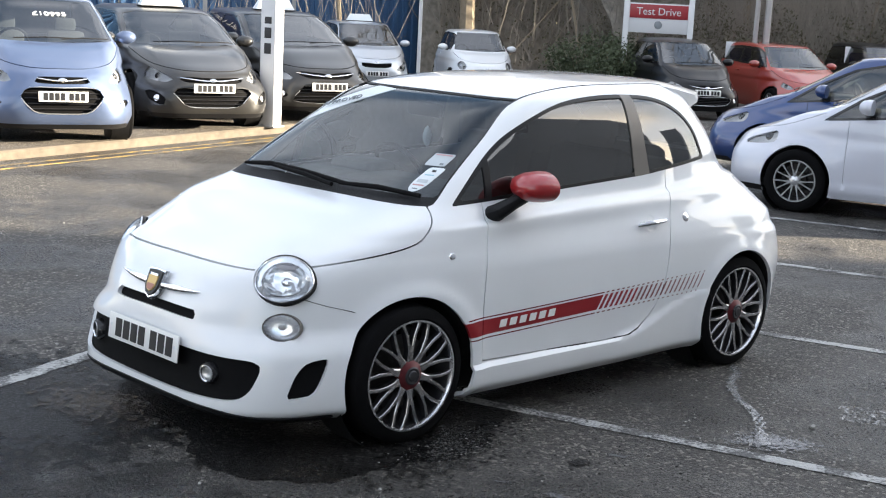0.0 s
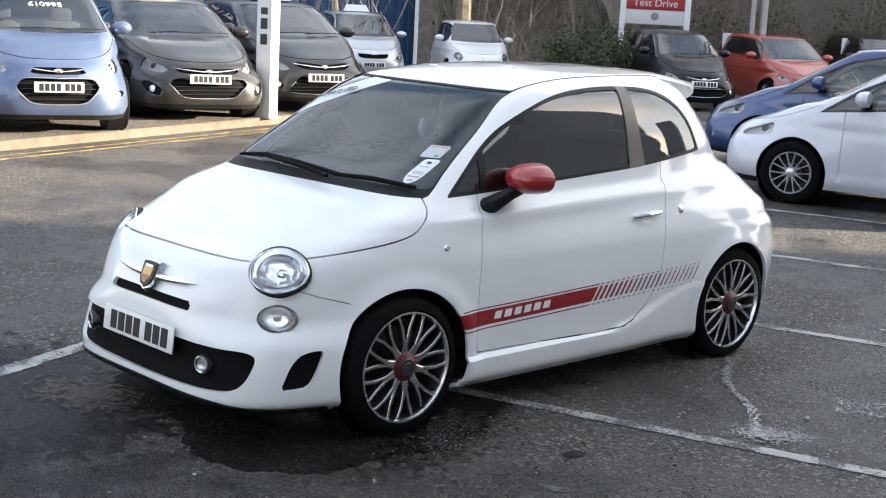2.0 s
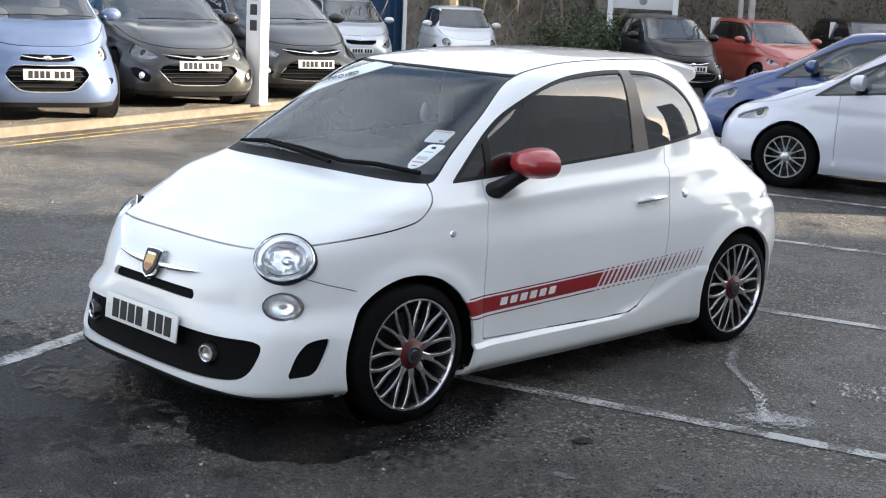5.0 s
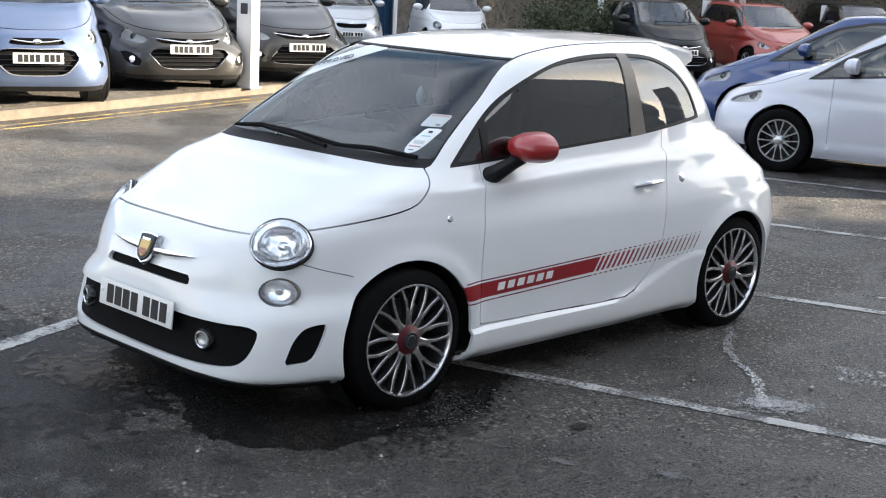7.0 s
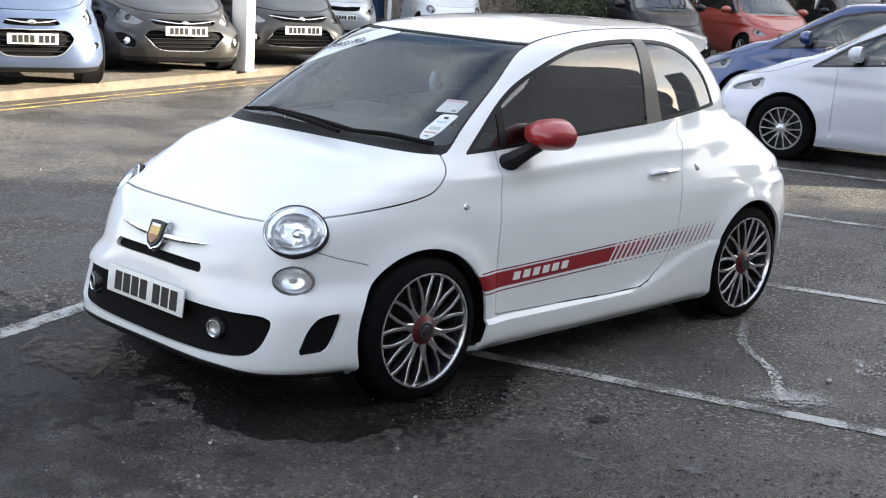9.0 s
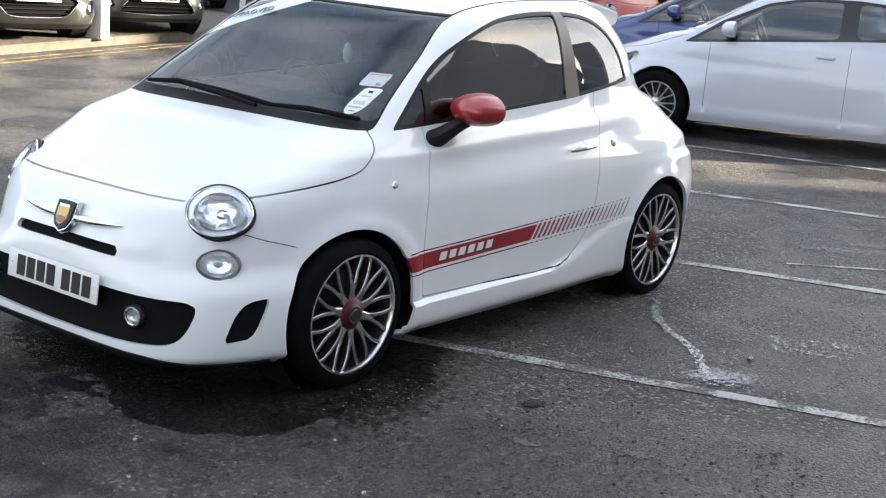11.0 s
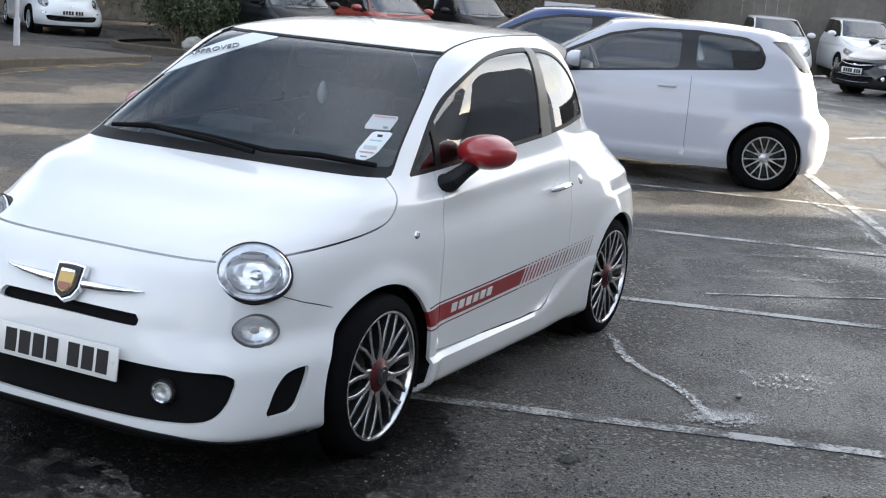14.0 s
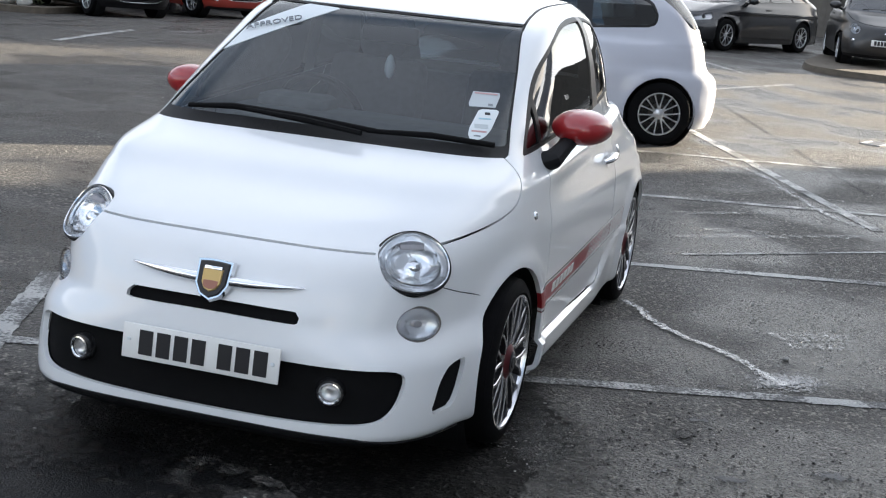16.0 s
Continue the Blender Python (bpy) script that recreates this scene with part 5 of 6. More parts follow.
for m, lo, hi, fine in ((RUN, 0.40, 0.50, 42.0), (BROKEN, 0.51, 0.57, 30.0), (GLINTS, 0.56, 0.59, 60.0)):
    ns = m.node_tree.nodes
    geo, nz, mr, clear, mx = (ns.new("ShaderNode" + k) for k in ("NewGeometry", "TexNoise", "MapRange", "BsdfTransparent", "MixShader"))
    nz.inputs["Scale"].default_value, nz.inputs["Detail"].default_value = fine, 6
    mr.inputs["From Min"].default_value, mr.inputs["From Max"].default_value = lo, hi
    for a, b in ((geo.outputs["Position"], nz.inputs["Vector"]), (nz.outputs["Fac"], mr.inputs["Value"]), (mr.outputs[0], mx.inputs[0]), (clear.outputs[0], mx.inputs[1]), (ns["Principled BSDF"].outputs[0], mx.inputs[2]), (mx.outputs[0], ns["Material Output"].inputs["Surface"])):
        m.node_tree.links.new(a, b)
for m, shine in ((RUN, 1.0), (BROKEN, 1.0), (GLINTS, 1.0), (GLINTFILM, 1.0), (WATER, 0.5)):
    m.node_tree.nodes["Principled BSDF"].inputs["Specular IOR Level"].default_value = shine


def patch(name, cx, cy, rx, ry, turn, z, mat, label, ragged=0.22, seed=0.0):
    """A flat patch, wet or only coloured; its film thins out towards the rim."""
    bm = bmesh.new()
    ring = [bm.verts.new((1.25 * math.cos(a), 1.25 * math.sin(a), 0)) for a in np.arange(48) * math.pi / 24]
    bm.faces.new(ring)
    ob = part(name, bm, mat, None)
    ob.matrix_world = pose(cx, cy, z, 0, 0, turn) @ Matrix.Diagonal((rx * 1.35, ry * 1.35, 1, 1))
    return tagged(ob, label, "puddle", kind="structure")


# Damp ground painted darker to stand for the bumper's reflection and shadow.
patch("wet_stain", 2.20, -0.65, 0.62, 0.85, 0, 0.0020, DAMP, "damp patch before the white car, darkened for its reflection and shadow", 0.3, 2.0)
patch("wet_stain", -0.1, 0.42, 0.8, 0.26, 4, 0.0022, DARKFILM, "darker patch of asphalt under the white car's side", 0.3, 2.0)
patch("puddle", 1.10, 0.95, 0.40, 0.17, 20, 0.0075, WATER, "thin puddle beside the front wheel", 0.4, 3.0)
patch("puddle", 1.98, -0.45, 0.18, 0.30, 10, 0.0075, WATER, "thin puddle before the bumper", 0.5, 4.0)
patch("puddle", -0.20, 1.70, 0.16, 0.10, 125, 0.0065, GLINTFILM, "thin puddle on the bay line, its glint painted pale", 0.5, 5.0)
patch("wet_stain", 2.75, -0.1, 0.75, 1.0, 0, 0.0016, DARKFILM, "darker patch of asphalt before the white car", 0.3, 9.0)
for x, y, rx, ry, turn in ((0.52, 1.41, 0.05, 0.025, 110), (1.09, 1.585, 0.05, 0.022, 100), (0.86, 1.93, 0.055, 0.03, 110), (1.14, 1.357, 0.03, 0.014, 130), (0.03, 1.45, 0.03, 0.012, 110)):
    patch("scuff", x, y, rx, ry, turn, 0.0036, SCUFF, "small pale scuff on the asphalt")
patch("puddle", 0.73, 1.38, 0.05, 0.04, 0, 0.0045, DAMP, "small oil spot", 0.3, 6.0)


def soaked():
    """The soaked ground under the white car's nose, painted almost black for the mirrored underside, with a ragged rim.
    """
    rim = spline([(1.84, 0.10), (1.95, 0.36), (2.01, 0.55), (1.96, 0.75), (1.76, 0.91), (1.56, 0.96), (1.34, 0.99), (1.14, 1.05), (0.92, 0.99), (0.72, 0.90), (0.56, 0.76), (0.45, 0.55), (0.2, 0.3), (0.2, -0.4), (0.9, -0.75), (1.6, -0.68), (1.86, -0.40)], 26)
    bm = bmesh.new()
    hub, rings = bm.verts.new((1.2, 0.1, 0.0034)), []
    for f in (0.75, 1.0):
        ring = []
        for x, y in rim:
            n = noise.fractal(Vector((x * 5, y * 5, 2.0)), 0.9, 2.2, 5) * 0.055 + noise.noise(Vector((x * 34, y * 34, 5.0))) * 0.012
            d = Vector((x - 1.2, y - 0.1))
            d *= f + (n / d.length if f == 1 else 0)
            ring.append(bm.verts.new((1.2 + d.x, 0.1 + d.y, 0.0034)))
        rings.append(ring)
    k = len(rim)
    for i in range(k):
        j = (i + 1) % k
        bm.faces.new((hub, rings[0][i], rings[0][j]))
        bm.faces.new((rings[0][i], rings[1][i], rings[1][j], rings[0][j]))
    tagged(part("wet_stain", bm, SOAKED, None), "soaked asphalt under the white car's nose, blackened for the underside it mirrors", "puddle", kind="structure")


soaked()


def trickle(points, width, mat, label, seed, z=0.0068):
    """A thin run of water whose width and way wander."""
    line = spline(points, 14, False)
    bm, pairs = bmesh.new(), []
    for k, p in enumerate(line):
        d = line[min(k + 1, len(line) - 1)] - line[max(k - 1, 0)]
        n = np.array((-d[1], d[0])) / np.linalg.norm(d)
        w = width * (1 + 0.7 * noise.noise(Vector((k * 0.5, 0, seed))) + 0.5 * noise.noise(Vector((k * 0.13, 3, seed))))
        o = 0.8 * width * noise.noise(Vector((k * 0.35, 7, seed)))
        pairs.append([bm.verts.new((*(p + n * (o + s * w)), z)) for s in (-1, 1)])
    for (a, b), (c, d) in zip(pairs, pairs[1:]):
        bm.faces.new((a, c, d, b))
    tagged(part("water_trickle", bm, mat, None), label, "puddle", kind="structure")


trickle([(-1.14, 0.80), (-1.02, 0.92), (-0.86, 0.99), (-0.64, 1.19), (-0.52, 1.36), (-0.39, 1.49), (-0.25, 1.60), (-0.14, 1.70)], 0.022, RUN, "thin run of water from the rear wheel to a puddle, its glint painted pale", 0.0)
trickle([(-7.95, 0.0), (-7.06, 0.50), (-6.29, 1.06), (-5.57, 1.34), (-4.65, 1.73), (-4.35, 2.0)], 0.032, BROKEN, "thin run of water beside a bay line, its glint painted pale", 4.0)
for seed, (a, b, w) in enumerate((((-3.80, 0.66), (-4.45, 1.35), 0.045), ((-3.00, 0.80), (-3.98, 1.96), 0.050), ((-3.40, 0.95), (-3.62, 1.35), 0.03), ((-0.92, 1.58), (-1.14, 1.95), 0.06), ((-0.80, 1.66), (-0.98, 1.98), 0.05))):
    a, b = np.array(a), np.array(b)
    trickle([a, a + (b - a) * 0.35, a + (b - a) * 0.7, b], w, GLINTS, "scattered pale flecks painted for glints on wet ground", 9.0 + seed)
TAR = asphalt("tar_seam", (0.004, 0.004, 0.004), (0.015, 0.014, 0.013))
strip("tar_seam", (-12.6, -0.05), (-6.0, 1.97), 0.045, 0.003, TAR, "dark tar seam in the asphalt")
strip("bay_line", (-2.50, 0.93), (-3.75, 2.35), 0.035, 0.0042, LINE, "thin faded white line on the asphalt")
STONE = material("pale_pebble", (0.38, 0.37, 0.35), 0.8, var=0.3, scale=60)


def pebble(bm, x, y, r, rng):
    m = Matrix.Translation((x, y, r * 0.35)) @ pose(0, 0, 0, 0, 0, rng.uniform(0, 360)) @ Matrix.Diagonal((r, r * rng.uniform(0.6, 0.9), r * 0.6, 1))
    for v in bmesh.ops.create_icosphere(bm, subdivisions=1, radius=1.0, matrix=m)["verts"]:
        v.co += Vector((rng.gauss(0, 0.12 * r), rng.gauss(0, 0.12 * r), rng.gauss(0, 0.08 * r)))


rng = random.Random(5)
bm = bmesh.new()
pebble(bm, -0.551, 1.672, 0.020, rng)
tagged(part("pebble", bm, STONE, None), "small pale stone lying on the asphalt", "stone")
bm = bmesh.new()
for k in range(520):
    pebble(bm, rng.uniform(-6, 3.5), rng.uniform(-5, 4.2), 0.0035 + 0.008 * rng.random() ** 3, rng)
for k in range(900):
    pebble(bm, rng.uniform(-3.0, 0.1), 1.70 + rng.gauss(0, 0.45), 0.0025 + 0.006 * rng.random() ** 3, rng)
for k in range(260):
    pebble(bm, rng.gauss(1.08, 0.13), rng.gauss(0.93, 0.055), 0.003 + 0.004 * rng.random(), rng)
tagged(part("grit", bm, STONE, None), "scattered pale grit on the asphalt", "stones", kind="stuff")
CHIPPING = material("dark_chippings", (0.045, 0.043, 0.04), 0.8, var=0.5, scale=60)
bm = bmesh.new()
for k in range(520):
    pebble(bm, rng.uniform(0.4, 2.6), rng.uniform(1.05, 2.5), 0.004 + 0.005 * rng.random() ** 2, rng)
tagged(part("chippings", bm, CHIPPING, None), "loose dark chippings on the asphalt", "stones", kind="stuff")

# ---- the other cars ----
HYU_LAMP = [(0.44, 0.60), (0.58, 0.70), (0.74, 0.80), (0.78, 0.78), (0.74, 0.64), (0.60, 0.56)]
at = lambda x, y, z, a, xf: Matrix.Translation((x, y, ground_z(x, y) if z is None else z)) @ pose(0, 0, 0, 0, 0, a) @ Matrix.Translation((-xf, 0, 0))
blue_car = parked_car("parked_hatchback", "ice-blue metallic hatchback parked on the apron", at(-2.06, -8.62, 0.09, 71, 2.02), BLUE, 2.02, -2.05, 0.87, 1.60, 0.80, 1.05, 1.20, 0.15, -1.75, 2.60, 0.31, nf=2.9,
           grille=[(0, 0.62), (0.34, 0.62), (0.44, 0.54), (0.36, 0.42), (0.25, 0.35), (0, 0.34)], slot=[(0, 0.74), (0.30, 0.74), (0.34, 0.72), (0.26, 0.67), (0, 0.66)],
           lamp=[(0.50, 0.70), (0.60, 0.78), (0.74, 0.90), (0.80, 0.90), (0.79, 0.74), (0.62, 0.66)], fog=[(0.60, 0.44), (0.72, 0.50), (0.74, 0.44), (0.62, 0.38)], plate=0.53, badge=0.70)
grey_car = parked_car("parked_estate", "dark grey estate car parked on the raised apron", at(-4.42, -9.32, 0.09, 74, 2.30), GREY, 2.30, -2.45, 0.90, 1.48, 0.72, 0.98, 1.12, 0.05, -1.9, 2.77, 0.33, nf=2.8,
           grille=[(0, 0.52), (0.50, 0.54), (0.42, 0.40), (0.30, 0.31), (0, 0.30)], slot=[(0, 0.66), (0.34, 0.67), (0.42, 0.65), (0.30, 0.60), (0, 0.58)],
           lamp=[(0.46, 0.62), (0.58, 0.72), (0.74, 0.82), (0.83, 0.80), (0.80, 0.68), (0.62, 0.60)], fog=[(0.60, 0.44), (0.76, 0.50), (0.74, 0.38), (0.60, 0.32)], plate=0.54, badge=0.63)
hatch_car = parked_car("parked_hatchback", "grey hatchback with a white roof board, parked by the totem sign", at(-6.62, -9.86, 0.09, 74, 2.10), GREY, 2.10, -2.15, 0.88, 1.48, 0.72, 0.99, 1.12, 0.10, -1.75, 2.65, 0.31, nf=2.8,
           grille=[(0, 0.50), (0.38, 0.51), (0.42, 0.44), (0.50, 0.30), (0, 0.27)], slot=[(0, 0.67), (0.38, 0.70), (0.42, 0.68), (0.30, 0.61), (0, 0.60)],
           lamp=[(0.46, 0.62), (0.60, 0.72), (0.74, 0.80), (0.81, 0.78), (0.77, 0.64), (0.58, 0.58)], fog=[(0.58, 0.42), (0.70, 0.47), (0.68, 0.36), (0.58, 0.35)], plate=0.50, badge=0.645)
silver_car = parked_car("parked_hatchback", "pale silver hatchback with a white roof board", at(-14.4, -18.2, None, 62, 2.0), SILVER, 2.0, -2.0, 0.86, 1.60, 0.80, 1.06, 1.2, 0.2, -1.75, 2.6, 0.31,
           slot=[(0, 0.72), (0.34, 0.74), (0.36, 0.70), (0.26, 0.64), (0, 0.63)], lamp=HYU_LAMP, plate=0.5)
LAMP500 = [(0.46, 0.69), (0.49, 0.76), (0.55, 0.79), (0.61, 0.76), (0.64, 0.69), (0.61, 0.62), (0.55, 0.59), (0.49, 0.62)]
SMALL500 = dict(xf=1.85, xr=-1.70, w=0.80, h=1.50, nose=0.75, cowl=0.99, cowl_x=0.98, head_x=0.38, tail_x=-1.28, wb=2.30, wr=0.29, nf=2.9, lamp=LAMP500, fog=[(0.52, 0.50), (0.58, 0.535), (0.64, 0.50), (0.58, 0.465)], slot=None, badge=0.64)
parked_car("parked_hatchback", "white retro city car parked by the hedge", at(-17.3, -17.7, None, 57, 1.85), WHITE, grille=[(0, 0.42), (0.50, 0.44), (0.54, 0.38), (0.45, 0.32), (0, 0.31)], plate=0.50, **SMALL500)
parked_car("parked_hatchback", "black hatchback parked by the test drive sign", at(-16.7, -11.0, None, 56, 1.8), BLACKPAINT, 1.8, -1.85, 0.80, 1.50, 0.74, 1.0, 1.0, 0.15, -1.5, 2.40, 0.29, nf=2.9,
           grille=[(0, 0.44), (0.46, 0.44), (0.40, 0.30), (0, 0.28)], slot=[(0, 0.66), (0.30, 0.67), (0.34, 0.64), (0, 0.60)], lamp=HYU_LAMP, fog=[(0.54, 0.42), (0.64, 0.45), (0.64, 0.36), (0.54, 0.34)], plate=0.53, badge=0.62)
parked_car("parked_hatchback", "orange-red hatchback parked in the far row", at(-19.43, -10.2, None, 60, 1.95), ORANGE, 1.95, -2.0, 0.84, 1.49, 0.72, 0.98, 1.1, 0.25, -1.6, 2.51, 0.30, nf=2.8,
           grille=[(0, 0.52), (0.44, 0.52), (0.40, 0.38), (0, 0.36)], lamp=[(0.50, 0.62), (0.60, 0.72), (0.70, 0.82), (0.75, 0.82), (0.74, 0.70), (0.60, 0.60)], fog=[(0.56, 0.36), (0.62, 0.39), (0.66, 0.36), (0.60, 0.33)], plate=0.46, badge=0.62)
parked_car("parked_hatchback", "black compact car with roof rails in the far row", at(-22.7, -10.0, None, 56, 1.8), BLACKPAINT, 1.8, -1.8, 0.80, 1.60, 0.80, 1.05, 1.1, 0.4, -1.6, 2.3, 0.29, lamp=HYU_LAMP, plate=0.5)
PUNTO = dict(xf=2.0, xr=-1.86, w=0.845, h=1.49, nose=0.72, cowl=0.98, cowl_x=1.12, head_x=0.30, tail_x=-1.33, wb=2.48, wr=0.30, nf=2.9, rump=0.13, doors=(0.78, -0.49), handle=-0.275, mirror=0.60, pillars=(-0.44,), pillar_w=0.075, crease=0.0,
             window=[(1.04, 0.895), (0.70, 1.13), (0.30, 1.32), (-0.05, 1.395), (-0.5, 1.41), (-0.95, 1.385), (-1.09, 1.33), (-1.15, 1.22), (-1.14, 1.13), (-1.08, 1.095), (-0.45, 1.04)],
             lamp=[(0.48, 0.62), (0.58, 0.72), (0.70, 0.86), (0.755, 0.88), (0.76, 0.72), (0.64, 0.62)], grille=[(0, 0.42), (0.50, 0.42), (0.46, 0.28), (0, 0.26)], wheel_style=7)
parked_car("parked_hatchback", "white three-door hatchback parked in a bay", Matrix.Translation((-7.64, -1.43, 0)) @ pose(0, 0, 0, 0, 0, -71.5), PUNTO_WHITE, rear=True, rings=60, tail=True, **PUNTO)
parked_car("parked_hatchback", "deep blue hatchback parked beyond the white one", Matrix.Translation((-9.45, -3.05, 0)) @ pose(0, 0, 0, 0, 0, -71.5), DEEPBLUE, **PUNTO)
SALOON = dict(xf=2.30, xr=-2.45, w=0.90, h=1.47, nose=0.72, cowl=0.98, cowl_x=1.12, head_x=0.10, tail_x=-1.35, wb=2.77, wr=0.33, nf=2.8, doors=(0.92, -0.22, -1.05), pillars=(-0.18, -1.0), handle=-0.02, mirror=0.68,
              grille=[(0, 0.40), (0.5, 0.42), (0.44, 0.30), (0, 0.28)], slot=[(0, 0.68), (0.42, 0.68), (0.36, 0.54), (0, 0.52)], lamp=[(0.46, 0.62), (0.58, 0.72), (0.74, 0.82), (0.84, 0.82), (0.82, 0.70), (0.62, 0.60)], fog=[(0.60, 0.42), (0.74, 0.48), (0.72, 0.36), (0.60, 0.33)], badge=0.62)
parked_car("parked_saloon", "dark grey saloon parked across the far lane", Matrix.Translation((-25.0, -1.15, 0)) @ pose(0, 0, 0, 0, 0, -30), DULLGREY, plate=0.50, **SALOON)
parked_car("parked_hatchback", "dark grey retro city car parked on the kerbed island", at(-21.3, 2.05, 0.12, 8, 1.85), GREY, plate=0.46, **SMALL500)
parked_car("parked_hatchback", "white hatchback in the row by the fence", at(-31.2, -3.3, None, 25, 2.0), WHITE, 2.0, -2.0, 0.86, 1.55, 0.78, 1.03, 1.15, 0.2, -1.7, 2.55, 0.31, lamp=HYU_LAMP, plate=0.5)
parked_car("parked_hatchback", "white hatchback beside another in the row by the fence", at(-30.6, -5.5, None, 25, 2.0), WHITE, 2.0, -2.0, 0.86, 1.52, 0.76, 1.01, 1.15, 0.2, -1.7, 2.55, 0.31, lamp=HYU_LAMP, plate=0.5)
parked_car("parked_hatchback", "dark hatchback beyond the island", at(-33.0, 2.6, None, -30, 2.0), BLACKPAINT, 2.0, -2.0, 0.86, 1.52, 0.76, 1.01, 1.15, 0.2, -1.7, 2.55, 0.31, lamp=HYU_LAMP)


def roof_board(car, x, h, turn=0):
    """A white price board standing on a car's roof."""
    t = thing("roof_board", car.matrix_world @ Matrix.Translation((x, 0, h)) @ pose(0, 0, 0, 0, 0, turn), "blank white price board standing on a car roof", "sign", "white roof boards")
    bm = bmesh.new()
    low = [bm.verts.new(p) for p in ((0.10, -0.30, 0), (0.10, 0.30, 0), (-0.10, 0.30, 0), (-0.10, -0.30, 0))]
    top = [bm.verts.new(p) for p in ((0.03, -0.23, 0.15), (0.03, 0.23, 0.15), (-0.03, 0.23, 0.15), (-0.03, -0.23, 0.15))]
    bm.faces.new(low[::-1])
    bm.faces.new(top)
    for k in range(4):
        j = (k + 1) % 4
        bm.faces.new((low[k], low[j], top[j], top[k]))
    part("board", bm, PAPER, t, smooth=False)
    part("foot", box((0, 0, -0.004), (0.22, 0.62, 0.012), None, 0.003), PLASTIC, t)


q, qn = SKINS[blue_car.name].on(y=0.05, z=1.36, side="front")
lettering("price", "£10995", 0.13, PAPER, blue_car, facing(q + 0.004 * qn, qn))
bpy.context.view_layer.update()
roof_board(grey_car, -0.25, 1.475)
roof_board(hatch_car, -0.25, 1.475)
roof_board(silver_car, -0.25, 1.595)

# ---- backdrop: shed, bank, trees, fence, showroom ----
HEDGE = material("leafy_bank", (0.20, 0.182, 0.155), 0.95, var=0.85, scale=5, bump=1.0, bump_scale=9)
TWIG = material("bare_twigs", (0.23, 0.208, 0.182), 0.9, var=0.5, scale=3)
LEAF = material("winter_leaves", (0.085, 0.078, 0.045), 0.8, var=0.5, scale=3)
BARK = material("tree_bark", (0.22, 0.18, 0.13), 0.9, var=0.4, scale=8, bump=0.8, bump_scale=25)
BLUEWALL = material("blue_cladding", (0.025, 0.075, 0.17), 0.5, var=0.15, scale=1)
TIMBER = material("grey_fence_timber", (0.15, 0.138, 0.12), 0.85, var=0.3, scale=6)
SHOWROOM = material("showroom_cladding", (0.26, 0.27, 0.29), 0.5, var=0.15, scale=1)
GALV = material("galvanised_post", (0.36, 0.36, 0.36), 0.5, 0.4, var=0.15, scale=5)
SIGNWHITE = material("sign_white", (0.58, 0.59, 0.61), 0.4, var=0.05, scale=4)
SIGNRED = material("sign_red", (0.28, 0.022, 0.03), 0.4, var=0.08, scale=4)
SIGNBLUE = material("sign_blue", (0.03, 0.045, 0.11), 0.4, var=0.1, scale=4)
SIGNPURPLE = material("sign_purple", (0.09, 0.06, 0.30), 0.4, var=0.1, scale=4)


def wall_line(name, a, b, height, thick, mat, label, category, ridge=0.0, pitch=0.3):
    """An upright wall from a to b; with ridge it is folded sheet."""
    a, b = Vector(a), Vector(b)
    d = (b - a).normalized()
    n = Vector((-d.y, d.x))
    length = (b - a).length
    count = max(1, int(length / pitch)) if ridge else 1
    line = []
    for k in range(count):
        for f, o in ((0.0, 0.0), (0.42, 0.0), (0.5, ridge), (0.92, ridge)) if ridge else ((0.0, 0.0),):
            line.append((a + d * length * (k + f) / count, o))
    line.append((b, 0.0))
    bm = bmesh.new()
    rows = [[bm.verts.new((*(p + n * o), z)) for p, o in line] for z in (-0.5, height)]
    back = [[bm.verts.new((*(p - n * thick), z)) for p in (a, b)] for z in (-0.5, height)]
    for i in range(len(line) - 1):
        bm.faces.new((rows[0][i], rows[0][i + 1], rows[1][i + 1], rows[1][i]))
    bm.faces.new((back[0][0], back[0][1], back[1][1], back[1][0]))
    bm.faces.new(rows[1] + back[1][::-1])
    bm.faces.new((rows[0][0], rows[1][0], back[1][0], back[0][0]))
    bm.faces.new((rows[0][-1], rows[1][-1], back[1][1], back[0][1]))
    return tagged(part(name, bm, mat, None, smooth=False), label, category, kind="structure")


wall_line("wall_south", (-22.0, -25.0), (14.0, -36.0), 8.5, 0.3, BLUEWALL, "tall blue corrugated shed wall", "wall", 0.05, 0.30)
# the grey showroom along the north side, whose roof shades the bays
wall_line("wall_north", (6.0, 6.770), (-33.1, 22.26), 11.9, 8.0, SHOWROOM, "grey clad showroom wall with a flat roof", "wall")
wall_line("wall_northwest", (-33.1, 22.28), (-62.0, 33.7), 6.8, 8.0, SHOWROOM, "lower grey clad wing of the showroom", "wall")
# Unseen block, added and sized to cover bright sky in the side-window reflections.
wall_line("wall_west", (-60.0, 33.0), (-62.0, 23.0), 17.0, 12.0, SHOWROOM, "unseen plain block added for the side-window reflections", "wall")
wall_line("wall_east", (22.0, -28.0), (20.0, 8.0), 5.0, 0.3, SHOWROOM, "plain boundary wall", "wall")


